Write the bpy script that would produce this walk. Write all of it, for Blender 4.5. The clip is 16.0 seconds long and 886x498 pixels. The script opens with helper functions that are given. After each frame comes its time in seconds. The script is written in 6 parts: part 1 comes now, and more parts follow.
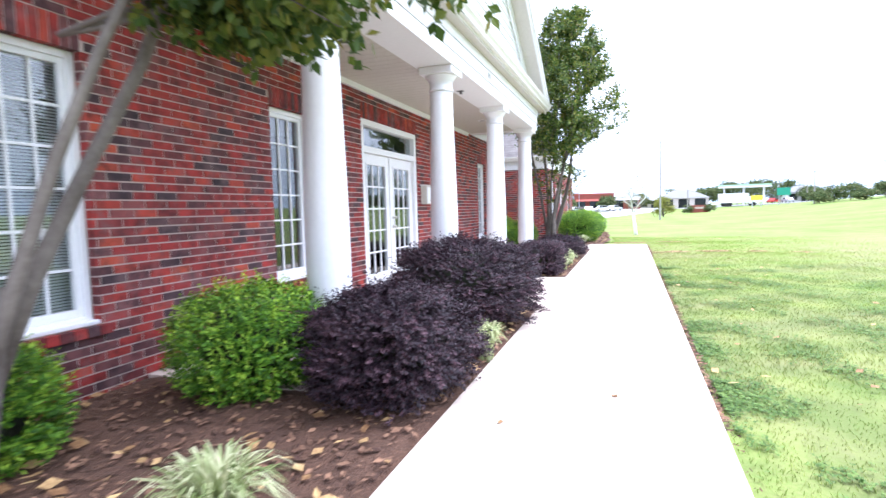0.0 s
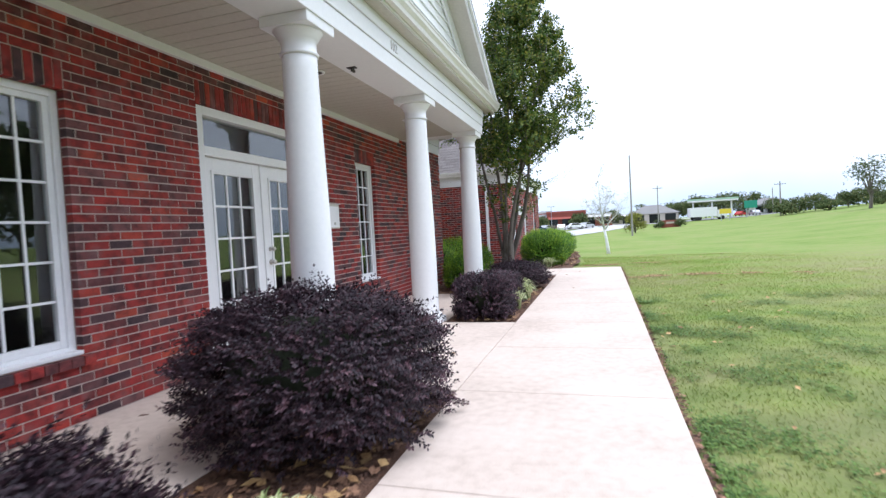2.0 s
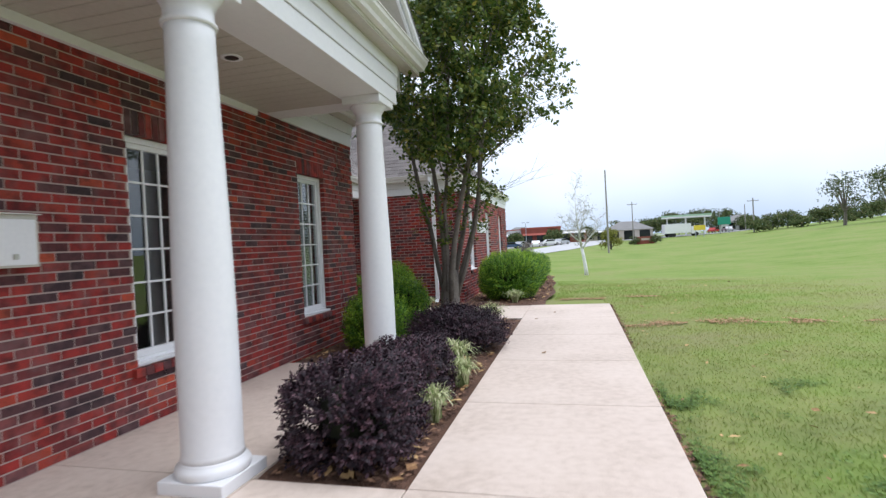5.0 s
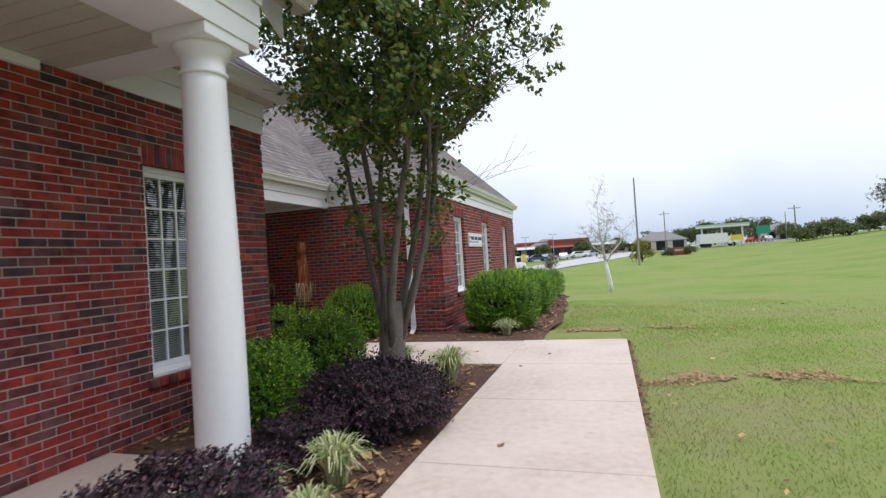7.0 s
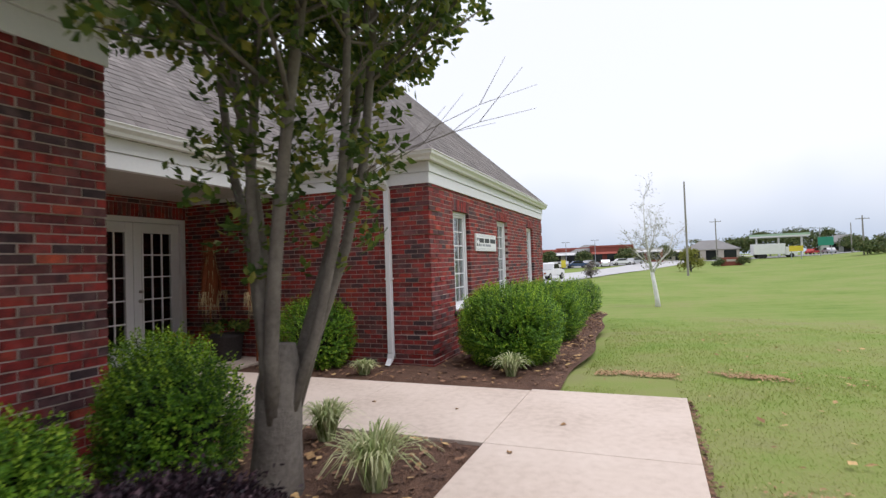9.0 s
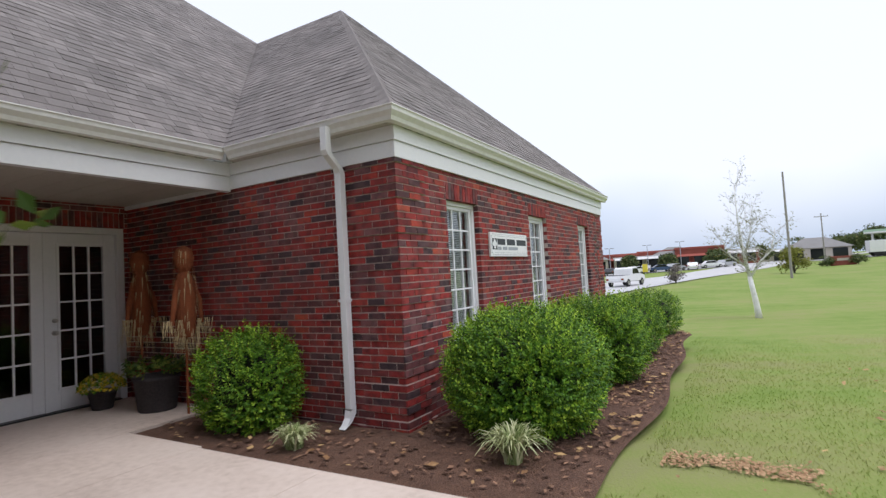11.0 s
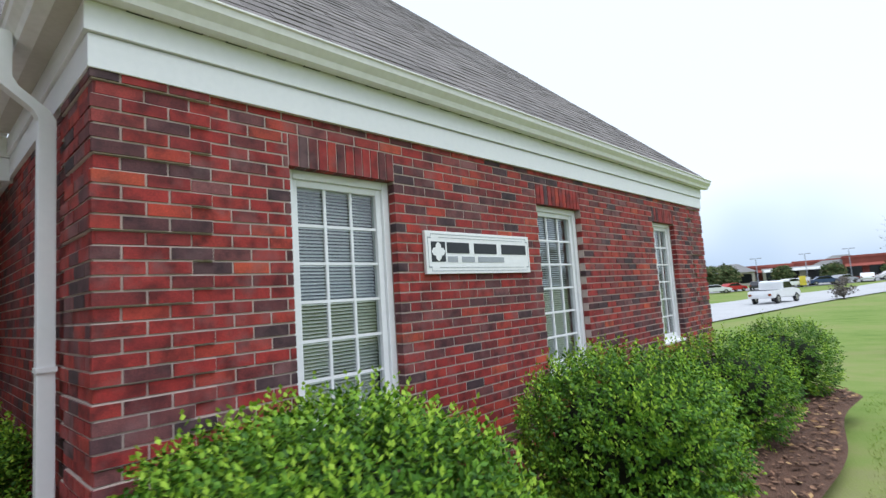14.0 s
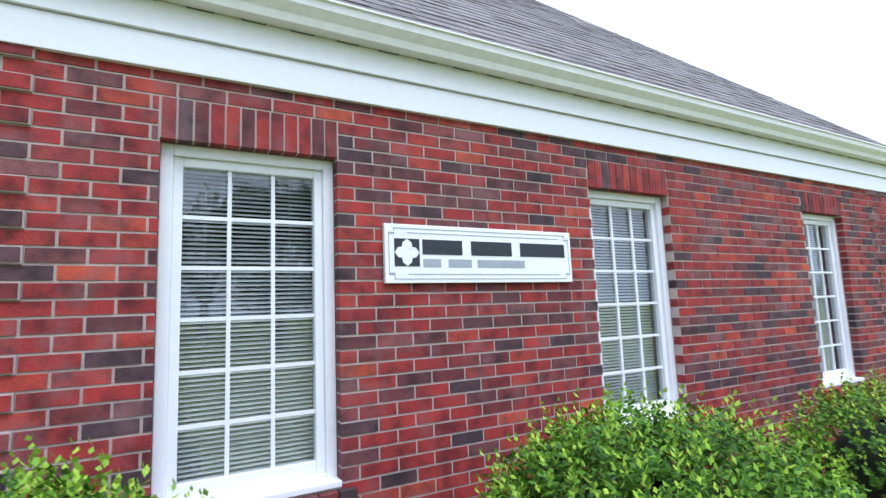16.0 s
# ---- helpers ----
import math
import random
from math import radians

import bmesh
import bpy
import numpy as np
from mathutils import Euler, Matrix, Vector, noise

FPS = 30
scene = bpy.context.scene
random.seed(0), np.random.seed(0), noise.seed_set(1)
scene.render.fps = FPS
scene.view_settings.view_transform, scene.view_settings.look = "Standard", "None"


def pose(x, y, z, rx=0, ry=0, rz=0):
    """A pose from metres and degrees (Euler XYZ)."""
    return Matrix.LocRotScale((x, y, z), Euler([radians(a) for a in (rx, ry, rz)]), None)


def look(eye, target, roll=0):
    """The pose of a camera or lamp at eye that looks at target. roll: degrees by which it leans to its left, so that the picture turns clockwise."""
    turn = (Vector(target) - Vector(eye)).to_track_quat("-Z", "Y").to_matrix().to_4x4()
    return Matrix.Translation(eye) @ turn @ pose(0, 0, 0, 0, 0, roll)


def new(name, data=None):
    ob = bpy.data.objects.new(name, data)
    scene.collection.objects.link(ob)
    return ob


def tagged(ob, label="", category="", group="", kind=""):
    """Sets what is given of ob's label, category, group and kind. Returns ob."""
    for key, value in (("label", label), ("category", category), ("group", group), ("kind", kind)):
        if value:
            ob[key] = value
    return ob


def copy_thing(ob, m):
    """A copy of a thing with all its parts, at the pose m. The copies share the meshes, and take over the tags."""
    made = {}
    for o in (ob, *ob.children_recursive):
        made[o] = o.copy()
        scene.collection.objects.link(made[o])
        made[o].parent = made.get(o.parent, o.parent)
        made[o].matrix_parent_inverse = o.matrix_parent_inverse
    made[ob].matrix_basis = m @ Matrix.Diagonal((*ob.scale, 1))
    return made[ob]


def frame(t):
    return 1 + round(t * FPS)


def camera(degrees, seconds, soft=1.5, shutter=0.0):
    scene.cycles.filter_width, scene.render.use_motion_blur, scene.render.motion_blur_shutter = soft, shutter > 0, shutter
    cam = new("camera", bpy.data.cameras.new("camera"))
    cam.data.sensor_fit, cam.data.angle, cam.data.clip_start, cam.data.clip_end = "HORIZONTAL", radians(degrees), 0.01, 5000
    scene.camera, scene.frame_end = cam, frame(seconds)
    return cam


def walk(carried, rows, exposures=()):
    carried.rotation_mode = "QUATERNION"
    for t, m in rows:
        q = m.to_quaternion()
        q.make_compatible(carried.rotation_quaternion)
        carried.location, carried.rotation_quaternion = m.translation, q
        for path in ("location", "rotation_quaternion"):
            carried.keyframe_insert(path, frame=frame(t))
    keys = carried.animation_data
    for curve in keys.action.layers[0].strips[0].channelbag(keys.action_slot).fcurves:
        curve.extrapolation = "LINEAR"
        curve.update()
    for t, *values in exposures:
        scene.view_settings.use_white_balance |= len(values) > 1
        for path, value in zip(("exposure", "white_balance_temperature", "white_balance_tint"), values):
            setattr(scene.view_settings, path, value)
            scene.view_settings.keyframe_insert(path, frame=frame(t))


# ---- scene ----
cam = camera(80.8, 16.0, soft=1.35, shutter=0.4)
PATH = [
    (0, (0.593, -1.213, 1.22), (-0.083, 0.664, 1.07), -1.5),
    (0.5, (0.589, -0.565, 1.165), (0.023, 1.348, 1.029), -2.7),
    (1, (0.609, 0.055, 1.177), (0.049, 1.971, 1.056), -3.1),
    (1.5, (0.601, 0.794, 1.236), (0.074, 2.72, 1.124), -3.0),
    (2, (0.651, 1.31, 1.228), (0.063, 3.22, 1.156), -3.1),
    (2.5, (0.577, 2.07, 1.236), (-0.028, 3.976, 1.193), -3.2),
    (3, (0.6, 2.646, 1.261), (-0.067, 4.531, 1.227), -3.5),
    (3.5, (0.534, 3.275, 1.236), (-0.111, 5.168, 1.207), -3.6),
    (4, (0.536, 3.833, 1.258), (-0.021, 5.754, 1.23), -3.6),
    (4.5, (0.475, 4.52, 1.319), (-0.018, 6.458, 1.293), -2.9),
    (7, (0.895, 7.734, 1.361), (0.293, 9.641, 1.4), -3.6),
    (7.5, (0.931, 8.314, 1.399), (0.272, 10.201, 1.445), -2.5),
    (8, (0.879, 9.01, 1.364), (0.197, 10.889, 1.398), -2.7),
    (8.5, (0.853, 9.62, 1.411), (0.132, 11.486, 1.453), -2.0),
    (9, (0.824, 10.317, 1.405), (0.078, 12.172, 1.461), -1.9),
    (11.5, (0.668, 13.679, 1.405), (-0.361, 15.391, 1.505), -3.5),
    (12, (0.551, 14.361, 1.441), (-0.478, 16.073, 1.533), -3.6),
    (12.5, (0.456, 14.998, 1.49), (-0.594, 16.697, 1.584), -3.7),
    (13, (0.457, 15.528, 1.495), (-0.692, 17.161, 1.604), -4.1),
    (13.5, (0.468, 16.025, 1.48), (-0.768, 17.592, 1.617), -4.4),
    (14, (0.552, 16.446, 1.43), (-0.821, 17.887, 1.62), -3.8),
    (14.5, (0.408, 16.88, 1.451), (-1.03, 18.254, 1.66), -2.8),
    (15, (0.446, 17.275, 1.437), (-1.107, 18.514, 1.676), -2.7),
    (15.5, (0.448, 17.654, 1.468), (-1.205, 18.756, 1.692), -2.6),
    (16, (0.403, 17.954, 1.443), (-1.326, 18.929, 1.69), -2.3),
]
EXPOSURES = [(0, 1.5, 5450, 16), (0.5, 1.1, 5500, 15), (1, 0.88, 5550, 15), (1.5, 0.66, 5600, 13), (2.5, 0.33, 5700, 12), (3.5, 0.14, 5700, 11), (4.5, 0.14, 5800, 11), (7, -0.05, 6050, 13), (9, -0.08, 6250, 15), (11.5, -0.05, 6000, 14), (13, 0.12, 5800, 12), (14.5, 0.03, 5700, 7), (15.2, 0.17, 5550, 9), (16, 0.52, 5350, 14)]
walk(cam, [(t, look(eye, target, roll)) for t, eye, target, roll in PATH], EXPOSURES)

# ---- light: overcast sky with a soft high sun ----
SUN_ELEV, SUN_AZ = 67, 82          # degrees; azimuth from +y towards +x
world = bpy.data.worlds.new("overcast")
scene.world = world
world.use_nodes = True
wn, wl = world.node_tree.nodes, world.node_tree.links
wn.clear()
sky = wn.new("ShaderNodeTexSky")
sky.sky_type, sky.sun_disc = "NISHITA", False
sky.sun_elevation, sky.sun_rotation = radians(SUN_ELEV), radians(SUN_AZ)
sky.air_density, sky.dust_density, sky.ozone_density = 1.0, 4.0, 1.0
cloud = wn.new("ShaderNodeMix")
cloud.data_type = "RGBA"
cloud.inputs[0].default_value = 0.72
cloud.inputs[7].default_value = (11.0, 11.2, 11.5, 1)
way, high, low_sky, break_up, haze = wn.new("ShaderNodeTexCoord"), wn.new("ShaderNodeSeparateXYZ"), wn.new("ShaderNodeMapRange"), wn.new("ShaderNodeTexNoise"), wn.new("ShaderNodeMix")
lift = wn.new("ShaderNodeMath")
lift.operation = "MULTIPLY_ADD"
lift.inputs[1].default_value = 0.16
break_up.inputs["Scale"].default_value = 5.0
wl.new(way.outputs["Generated"], high.inputs[0])
wl.new(way.outputs["Generated"], break_up.inputs["Vector"])
wl.new(break_up.outputs["Fac"], lift.inputs[0])
wl.new(high.outputs[2], lift.inputs[2])
for k, v in enumerate((0.08, 0.24, 0.0, 1.0)):
    low_sky.inputs[k + 1].default_value = v
wl.new(lift.outputs[0], low_sky.inputs[0])
haze.data_type = "RGBA"
haze.inputs[6].default_value, haze.inputs[7].default_value = (6.4, 7.5, 8.9, 1), (11.0, 11.2, 11.5, 1)
wl.new(low_sky.outputs[0], haze.inputs[0])
wl.new(haze.outputs[2], cloud.inputs[7])
back = wn.new("ShaderNodeBackground")
back.inputs[1].default_value = 0.12
wout = wn.new("ShaderNodeOutputWorld")
wl.new(sky.outputs[0], cloud.inputs[6])
wl.new(cloud.outputs[2], back.inputs[0])
wl.new(back.outputs[0], wout.inputs[0])

sun = new("sun", bpy.data.lights.new("sun", "SUN"))
sun.data.energy, sun.data.angle, sun.data.color = 2.0, radians(50), (1.0, 0.97, 0.93)
_e, _a = radians(SUN_ELEV), radians(SUN_AZ)
sun.matrix_world = look((math.cos(_e) * math.sin(_a) * 50, math.cos(_e) * math.cos(_a) * 50, math.sin(_e) * 50), (0, 0, 0))


# ---- materials ----
def nodes_of(name):
    m = bpy.data.materials.new(name)
    m.use_nodes = True
    return m, m.node_tree.nodes, m.node_tree.links, m.node_tree.nodes["Principled BSDF"]


def ramp(n, stops, mode="LINEAR"):
    r = n.new("ShaderNodeValToRGB")
    r.color_ramp.interpolation = mode
    el = r.color_ramp.elements
    while len(el) < len(stops):
        el.new(0.5)
    for e, (p, c) in zip(el, stops):
        e.position, e.color = p, (*c, 1)
    return r


def surface(name, dark, light, rough=0.8, scale=6.0, fine=60.0, bump=0.2, metal=0.0, vary=0.0, dist=0.01, blotch=0.35):
    """Paint, stone, soil and the like: noise at two scales over a base colour, fine relief; vary: change from island to island."""
    m, n, l, p = nodes_of(name)
    co = n.new("ShaderNodeTexCoord")
    big, small = n.new("ShaderNodeTexNoise"), n.new("ShaderNodeTexNoise")
    big.inputs["Scale"].default_value, big.inputs["Detail"].default_value = scale, 6
    small.inputs["Scale"].default_value, small.inputs["Detail"].default_value = fine, 5
    l.new(co.outputs["Object"], big.inputs["Vector"])
    l.new(co.outputs["Object"], small.inputs["Vector"])
    mix = n.new("ShaderNodeMix")
    mix.inputs[0].default_value = 1 - blotch
    l.new(big.outputs["Fac"], mix.inputs[2])
    l.new(small.outputs["Fac"], mix.inputs[3])
    value = mix.outputs[0]
    if vary:
        geo = n.new("ShaderNodeNewGeometry")
        add = n.new("ShaderNodeMath")
        add.operation = "MULTIPLY_ADD"
        l.new(geo.outputs["Random Per Island"], add.inputs[0])
        add.inputs[1].default_value = vary
        l.new(value, add.inputs[2])
        sub = n.new("ShaderNodeMath")
        sub.operation = "SUBTRACT"
        l.new(add.outputs[0], sub.inputs[0])
        sub.inputs[1].default_value = vary / 2
        value = sub.outputs[0]
    r = ramp(n, [(0.28, dark), (0.72, light)])
    l.new(value, r.inputs[0])
    l.new(r.outputs[0], p.inputs["Base Color"])
    p.inputs["Roughness"].default_value, p.inputs["Metallic"].default_value = rough, metal
    if bump:
        b = n.new("ShaderNodeBump")
        b.inputs["Strength"].default_value, b.inputs["Distance"].default_value = bump, dist
        l.new(small.outputs["Fac"], b.inputs["Height"])
        l.new(b.outputs[0], p.inputs["Normal"])
    return m


BRICK_TONES = [(0.0, (0.045, 0.025, 0.031)), (0.09, (0.077, 0.036, 0.041)), (0.17, (0.108, 0.027, 0.029)), (0.27, (0.211, 0.020, 0.019)), (0.45, (0.288, 0.027, 0.022)), (0.60, (0.243, 0.023, 0.021)),
               (0.70, (0.36, 0.048, 0.027)), (0.715, (0.42, 0.075, 0.033)), (0.735, (0.25, 0.03, 0.024)), (0.79, (0.18, 0.072, 0.072)), (0.88, (0.117, 0.031, 0.032)), (0.94, (0.261, 0.027, 0.023)), (1.0, (0.324, 0.036, 0.025))]


def brick_material(name, by_object):
    m, n, l, p = nodes_of(name)
    src = n.new("ShaderNodeObjectInfo" if by_object else "ShaderNodeNewGeometry")
    rnd = src.outputs["Random" if by_object else "Random Per Island"]
    tone = ramp(n, BRICK_TONES)
    l.new(rnd, tone.inputs[0])
    co = n.new("ShaderNodeTexCoord")
    grain, smear = n.new("ShaderNodeTexNoise"), n.new("ShaderNodeTexNoise")
    grain.inputs["Scale"].default_value, grain.inputs["Detail"].default_value = 140, 4
    smear.inputs["Scale"].default_value, smear.inputs["Detail"].default_value = 11, 6
    geo = n.new("ShaderNodeNewGeometry")
    l.new(geo.outputs["Position"], grain.inputs["Vector"])
    l.new(geo.outputs["Position"], smear.inputs["Vector"])
    shade = ramp(n, [(0.32, (0.42, 0.42, 0.46)), (0.5, (0.95, 0.92, 0.92)), (0.7, (1.3, 1.2, 1.15))])
    l.new(smear.outputs["Fac"], shade.inputs[0])
    mul = n.new("ShaderNodeMix")
    mul.data_type, mul.blend_type = "RGBA", "MULTIPLY"
    mul.inputs[0].default_value = 1.0
    l.new(tone.outputs[0], mul.inputs[6])
    l.new(shade.outputs[0], mul.inputs[7])
    gr = ramp(n, [(0.3, (0.75, 0.75, 0.75)), (0.7, (1.2, 1.2, 1.2))])
    l.new(grain.outputs["Fac"], gr.inputs[0])
    mul2 = n.new("ShaderNodeMix")
    mul2.data_type, mul2.blend_type = "RGBA", "MULTIPLY"
    mul2.inputs[0].default_value = 1.0
    l.new(mul.outputs[2], mul2.inputs[6])
    l.new(gr.outputs[0], mul2.inputs[7])
    bloom_n, bloom_f, bloom = n.new("ShaderNodeTexNoise"), n.new("ShaderNodeMapRange"), n.new("ShaderNodeMix")
    bloom_n.inputs["Scale"].default_value, bloom_n.inputs["Detail"].default_value = 6.5, 7
    l.new(geo.outputs["Position"], bloom_n.inputs["Vector"])
    for k, v in enumerate((0.52, 0.78, 0.0, 0.6)):
        bloom_f.inputs[k + 1].default_value = v
    l.new(bloom_n.outputs["Fac"], bloom_f.inputs[0])
    bloom.data_type = "RGBA"
    bloom.inputs[7].default_value = (0.20, 0.115, 0.115, 1)
    l.new(bloom_f.outputs[0], bloom.inputs[0])
    l.new(mul2.outputs[2], bloom.inputs[6])
    l.new(bloom.outputs[2], p.inputs["Base Color"])
    p.inputs["Roughness"].default_value = 0.82
    b = n.new("ShaderNodeBump")
    b.inputs["Strength"].default_value, b.inputs["Distance"].default_value = 0.35, 0.004
    l.new(grain.outputs["Fac"], b.inputs["Height"])
    l.new(b.outputs[0], p.inputs["Normal"])
    return m


def leaf_material(name, stops, rough=0.5, sheen=0.25, trans=0.25):
    """Leaves: colour from leaf to leaf, gloss, a little light let through."""
    m, n, l, p = nodes_of(name)
    geo, co, big = n.new("ShaderNodeNewGeometry"), n.new("ShaderNodeTexCoord"), n.new("ShaderNodeTexNoise")
    big.inputs["Scale"].default_value = 3.0
    l.new(geo.outputs["Position"], big.inputs["Vector"])
    mix = n.new("ShaderNodeMix")
    mix.inputs[0].default_value = 0.35
    l.new(geo.outputs["Random Per Island"], mix.inputs[2])
    l.new(big.outputs["Fac"], mix.inputs[3])
    r = ramp(n, stops)
    l.new(mix.outputs[0], r.inputs[0])
    l.new(r.outputs[0], p.inputs["Base Color"])
    p.inputs["Roughness"].default_value = rough
    p.inputs["Specular IOR Level"].default_value = sheen
    out = n["Material Output"]
    tr = n.new("ShaderNodeBsdfTranslucent")
    l.new(r.outputs[0], tr.inputs[0])
    sh = n.new("ShaderNodeMixShader")
    sh.inputs[0].default_value = trans
    l.new(p.outputs[0], sh.inputs[1])
    l.new(tr.outputs[0], sh.inputs[2])
    l.new(sh.outputs[0], out.inputs[0])
    return m


def glass_material(name, tint=(0.83, 0.86, 0.86)):
    m, n, l, p = nodes_of(name)
    n.remove(p)
    clear, gloss, edge, mix = n.new("ShaderNodeBsdfTransparent"), n.new("ShaderNodeBsdfGlossy"), n.new("ShaderNodeLayerWeight"), n.new("ShaderNodeMixShader")
    power, scale = n.new("ShaderNodeMath"), n.new("ShaderNodeMath")
    clear.inputs[0].default_value = (*tint, 1)
    gloss.inputs["Roughness"].default_value = 0.015
    edge.inputs[0].default_value = 0.5
    power.operation, scale.operation = "POWER", "MULTIPLY_ADD"
    power.inputs[1].default_value, scale.inputs[1].default_value, scale.inputs[2].default_value = 4.0, 0.85, 0.085
    l.new(edge.outputs["Facing"], power.inputs[0])
    l.new(power.outputs[0], scale.inputs[0])
    co, wave, b = n.new("ShaderNodeTexCoord"), n.new("ShaderNodeTexNoise"), n.new("ShaderNodeBump")
    wave.inputs["Scale"].default_value = 2.5
    b.inputs["Strength"].default_value, b.inputs["Distance"].default_value = 0.05, 0.02
    l.new(co.outputs["Object"], wave.inputs["Vector"])
    l.new(wave.outputs["Fac"], b.inputs["Height"])
    l.new(b.outputs[0], gloss.inputs["Normal"])
    l.new(scale.outputs[0], mix.inputs[0])
    l.new(clear.outputs[0], mix.inputs[1])
    l.new(gloss.outputs[0], mix.inputs[2])
    l.new(mix.outputs[0], n["Material Output"].inputs[0])
    return m


def shingle_material(name, by_object):
    m, n, l, p = nodes_of(name)
    src = n.new("ShaderNodeObjectInfo" if by_object else "ShaderNodeNewGeometry")
    tone = ramp(n, [(0.0, (0.145, 0.130, 0.126)), (0.5, (0.178, 0.162, 0.157)), (1.0, (0.21, 0.193, 0.187))])
    l.new(src.outputs["Random" if by_object else "Random Per Island"], tone.inputs[0])
    geo, grit, big = n.new("ShaderNodeNewGeometry"), n.new("ShaderNodeTexNoise"), n.new("ShaderNodeTexNoise")
    grit.inputs["Scale"].default_value, grit.inputs["Detail"].default_value = 180, 3
    big.inputs["Scale"].default_value = 1.2
    l.new(geo.outputs["Position"], grit.inputs["Vector"])
    l.new(geo.outputs["Position"], big.inputs["Vector"])
    f = n.new("ShaderNodeMix")
    l.new(grit.outputs["Fac"], f.inputs[2])
    l.new(big.outputs["Fac"], f.inputs[3])
    f.inputs[0].default_value = 0.45
    g = ramp(n, [(0.3, (0.6, 0.6, 0.6)), (0.7, (1.35, 1.33, 1.3))])
    l.new(f.outputs[0], g.inputs[0])
    mul = n.new("ShaderNodeMix")
    mul.data_type, mul.blend_type = "RGBA", "MULTIPLY"
    mul.inputs[0].default_value = 1.0
    l.new(tone.outputs[0], mul.inputs[6])
    l.new(g.outputs[0], mul.inputs[7])
    l.new(mul.outputs[2], p.inputs["Base Color"])
    p.inputs["Roughness"].default_value = 0.95
    b = n.new("ShaderNodeBump")
    b.inputs["Strength"].default_value, b.inputs["Distance"].default_value = 0.5, 0.004
    l.new(grit.outputs["Fac"], b.inputs["Height"])
    l.new(b.outputs[0], p.inputs["Normal"])
    return m


def lawn_material(name, blade=False):
    """Mown lawn: fresh and dry patches, clover by the walk, mowing bands; blade: the same tones, changing from blade to blade."""
    m, n, l, p = nodes_of(name)
    geo = n.new("ShaderNodeNewGeometry")
    a, b_, c, clover = (n.new("ShaderNodeTexNoise") for _ in range(4))
    for t, s_, d in ((a, 0.22, 5), (b_, 2.2, 5), (c, 45, 4), (clover, 1.9, 6)):
        t.inputs["Scale"].default_value, t.inputs["Detail"].default_value = s_, d
        l.new(geo.outputs["Position"], t.inputs["Vector"])
    turn, band = n.new("ShaderNodeMapping"), n.new("ShaderNodeTexWave")
    turn.inputs["Rotation"].default_value = (0, 0, radians(-28))
    band.bands_direction = "Y"
    band.inputs["Scale"].default_value, band.inputs["Distortion"].default_value, band.inputs["Detail Scale"].default_value = 0.24, 2.5, 0.6
    l.new(geo.outputs["Position"], turn.inputs["Vector"])
    l.new(turn.outputs[0], band.inputs["Vector"])
    m1, m2 = n.new("ShaderNodeMix"), n.new("ShaderNodeMix")
    m1.inputs[0].default_value, m2.inputs[0].default_value = 0.35, 0.25
    l.new(a.outputs["Fac"], m1.inputs[2])
    l.new(b_.outputs["Fac"], m1.inputs[3])
    l.new(m1.outputs[0], m2.inputs[2])
    l.new(c.outputs["Fac"], m2.inputs[3])
    mow = n.new("ShaderNodeMath")
    mow.operation = "MULTIPLY_ADD"
    mow.inputs[1].default_value = 0.045
    l.new(band.outputs["Fac"], mow.inputs[0])
    l.new(m2.outputs[0], mow.inputs[2])
    r = ramp(n, [(0.30, (0.13, 0.20, 0.04)), (0.42, (0.185, 0.25, 0.062)), (0.52, (0.225, 0.25, 0.085)), (0.60, (0.225, 0.23, 0.10)), (0.72, (0.33, 0.28, 0.16))])
    # the lawn is drier by the walk and fresher down the slope
    xyz, reach, sub = n.new("ShaderNodeSeparateXYZ"), n.new("ShaderNodeMapRange"), n.new("ShaderNodeMath")
    l.new(geo.outputs["Position"], xyz.inputs[0])
    l.new(xyz.outputs[1], reach.inputs[0])
    reach.inputs[1].default_value, reach.inputs[2].default_value, reach.inputs[3].default_value, reach.inputs[4].default_value = 13, 32, 0.0, 0.085
    sub.operation = "SUBTRACT"
    l.new(mow.outputs[0], sub.inputs[0])
    l.new(reach.outputs[0], sub.inputs[1])
    l.new(sub.outputs[0], r.inputs[0])
    # clover grows in clumps in the shade of the porch side
    where, grown, weed = n.new("ShaderNodeMapRange"), n.new("ShaderNodeMath"), n.new("ShaderNodeMix")
    for k, v in enumerate((13, 8, 0.0, 0.5)):
        where.inputs[k + 1].default_value = v
    l.new(xyz.outputs[1], where.inputs[0])
    clump = ramp(n, [(0.36, (0, 0, 0)), (0.60, (1, 1, 1))])
    l.new(clover.outputs["Fac"], clump.inputs[0])
    grown.operation = "MULTIPLY"
    l.new(where.outputs[0], grown.inputs[0])
    l.new(clump.outputs[0], grown.inputs[1])
    weed.data_type = "RGBA"
    weed.inputs[7].default_value = (0.085, 0.125, 0.040, 1)
    l.new(grown.outputs[0], weed.inputs[0])
    l.new(r.outputs[0], weed.inputs[6])
    tone = weed.outputs[2]
    if blade:
        each = ramp(n, [(0.0, (1.25, 1.3, 1.15)), (0.6, (1.6, 1.6, 1.5)), (1.0, (2.1, 2.0, 2.0))])
        l.new(geo.outputs["Random Per Island"], each.inputs[0])
        mul = n.new("ShaderNodeMix")
        mul.data_type, mul.blend_type = "RGBA", "MULTIPLY"
        mul.inputs[0].default_value = 1.0
        l.new(tone, mul.inputs[6])
        l.new(each.outputs[0], mul.inputs[7])
        tone = mul.outputs[2]
    l.new(tone, p.inputs["Base Color"])
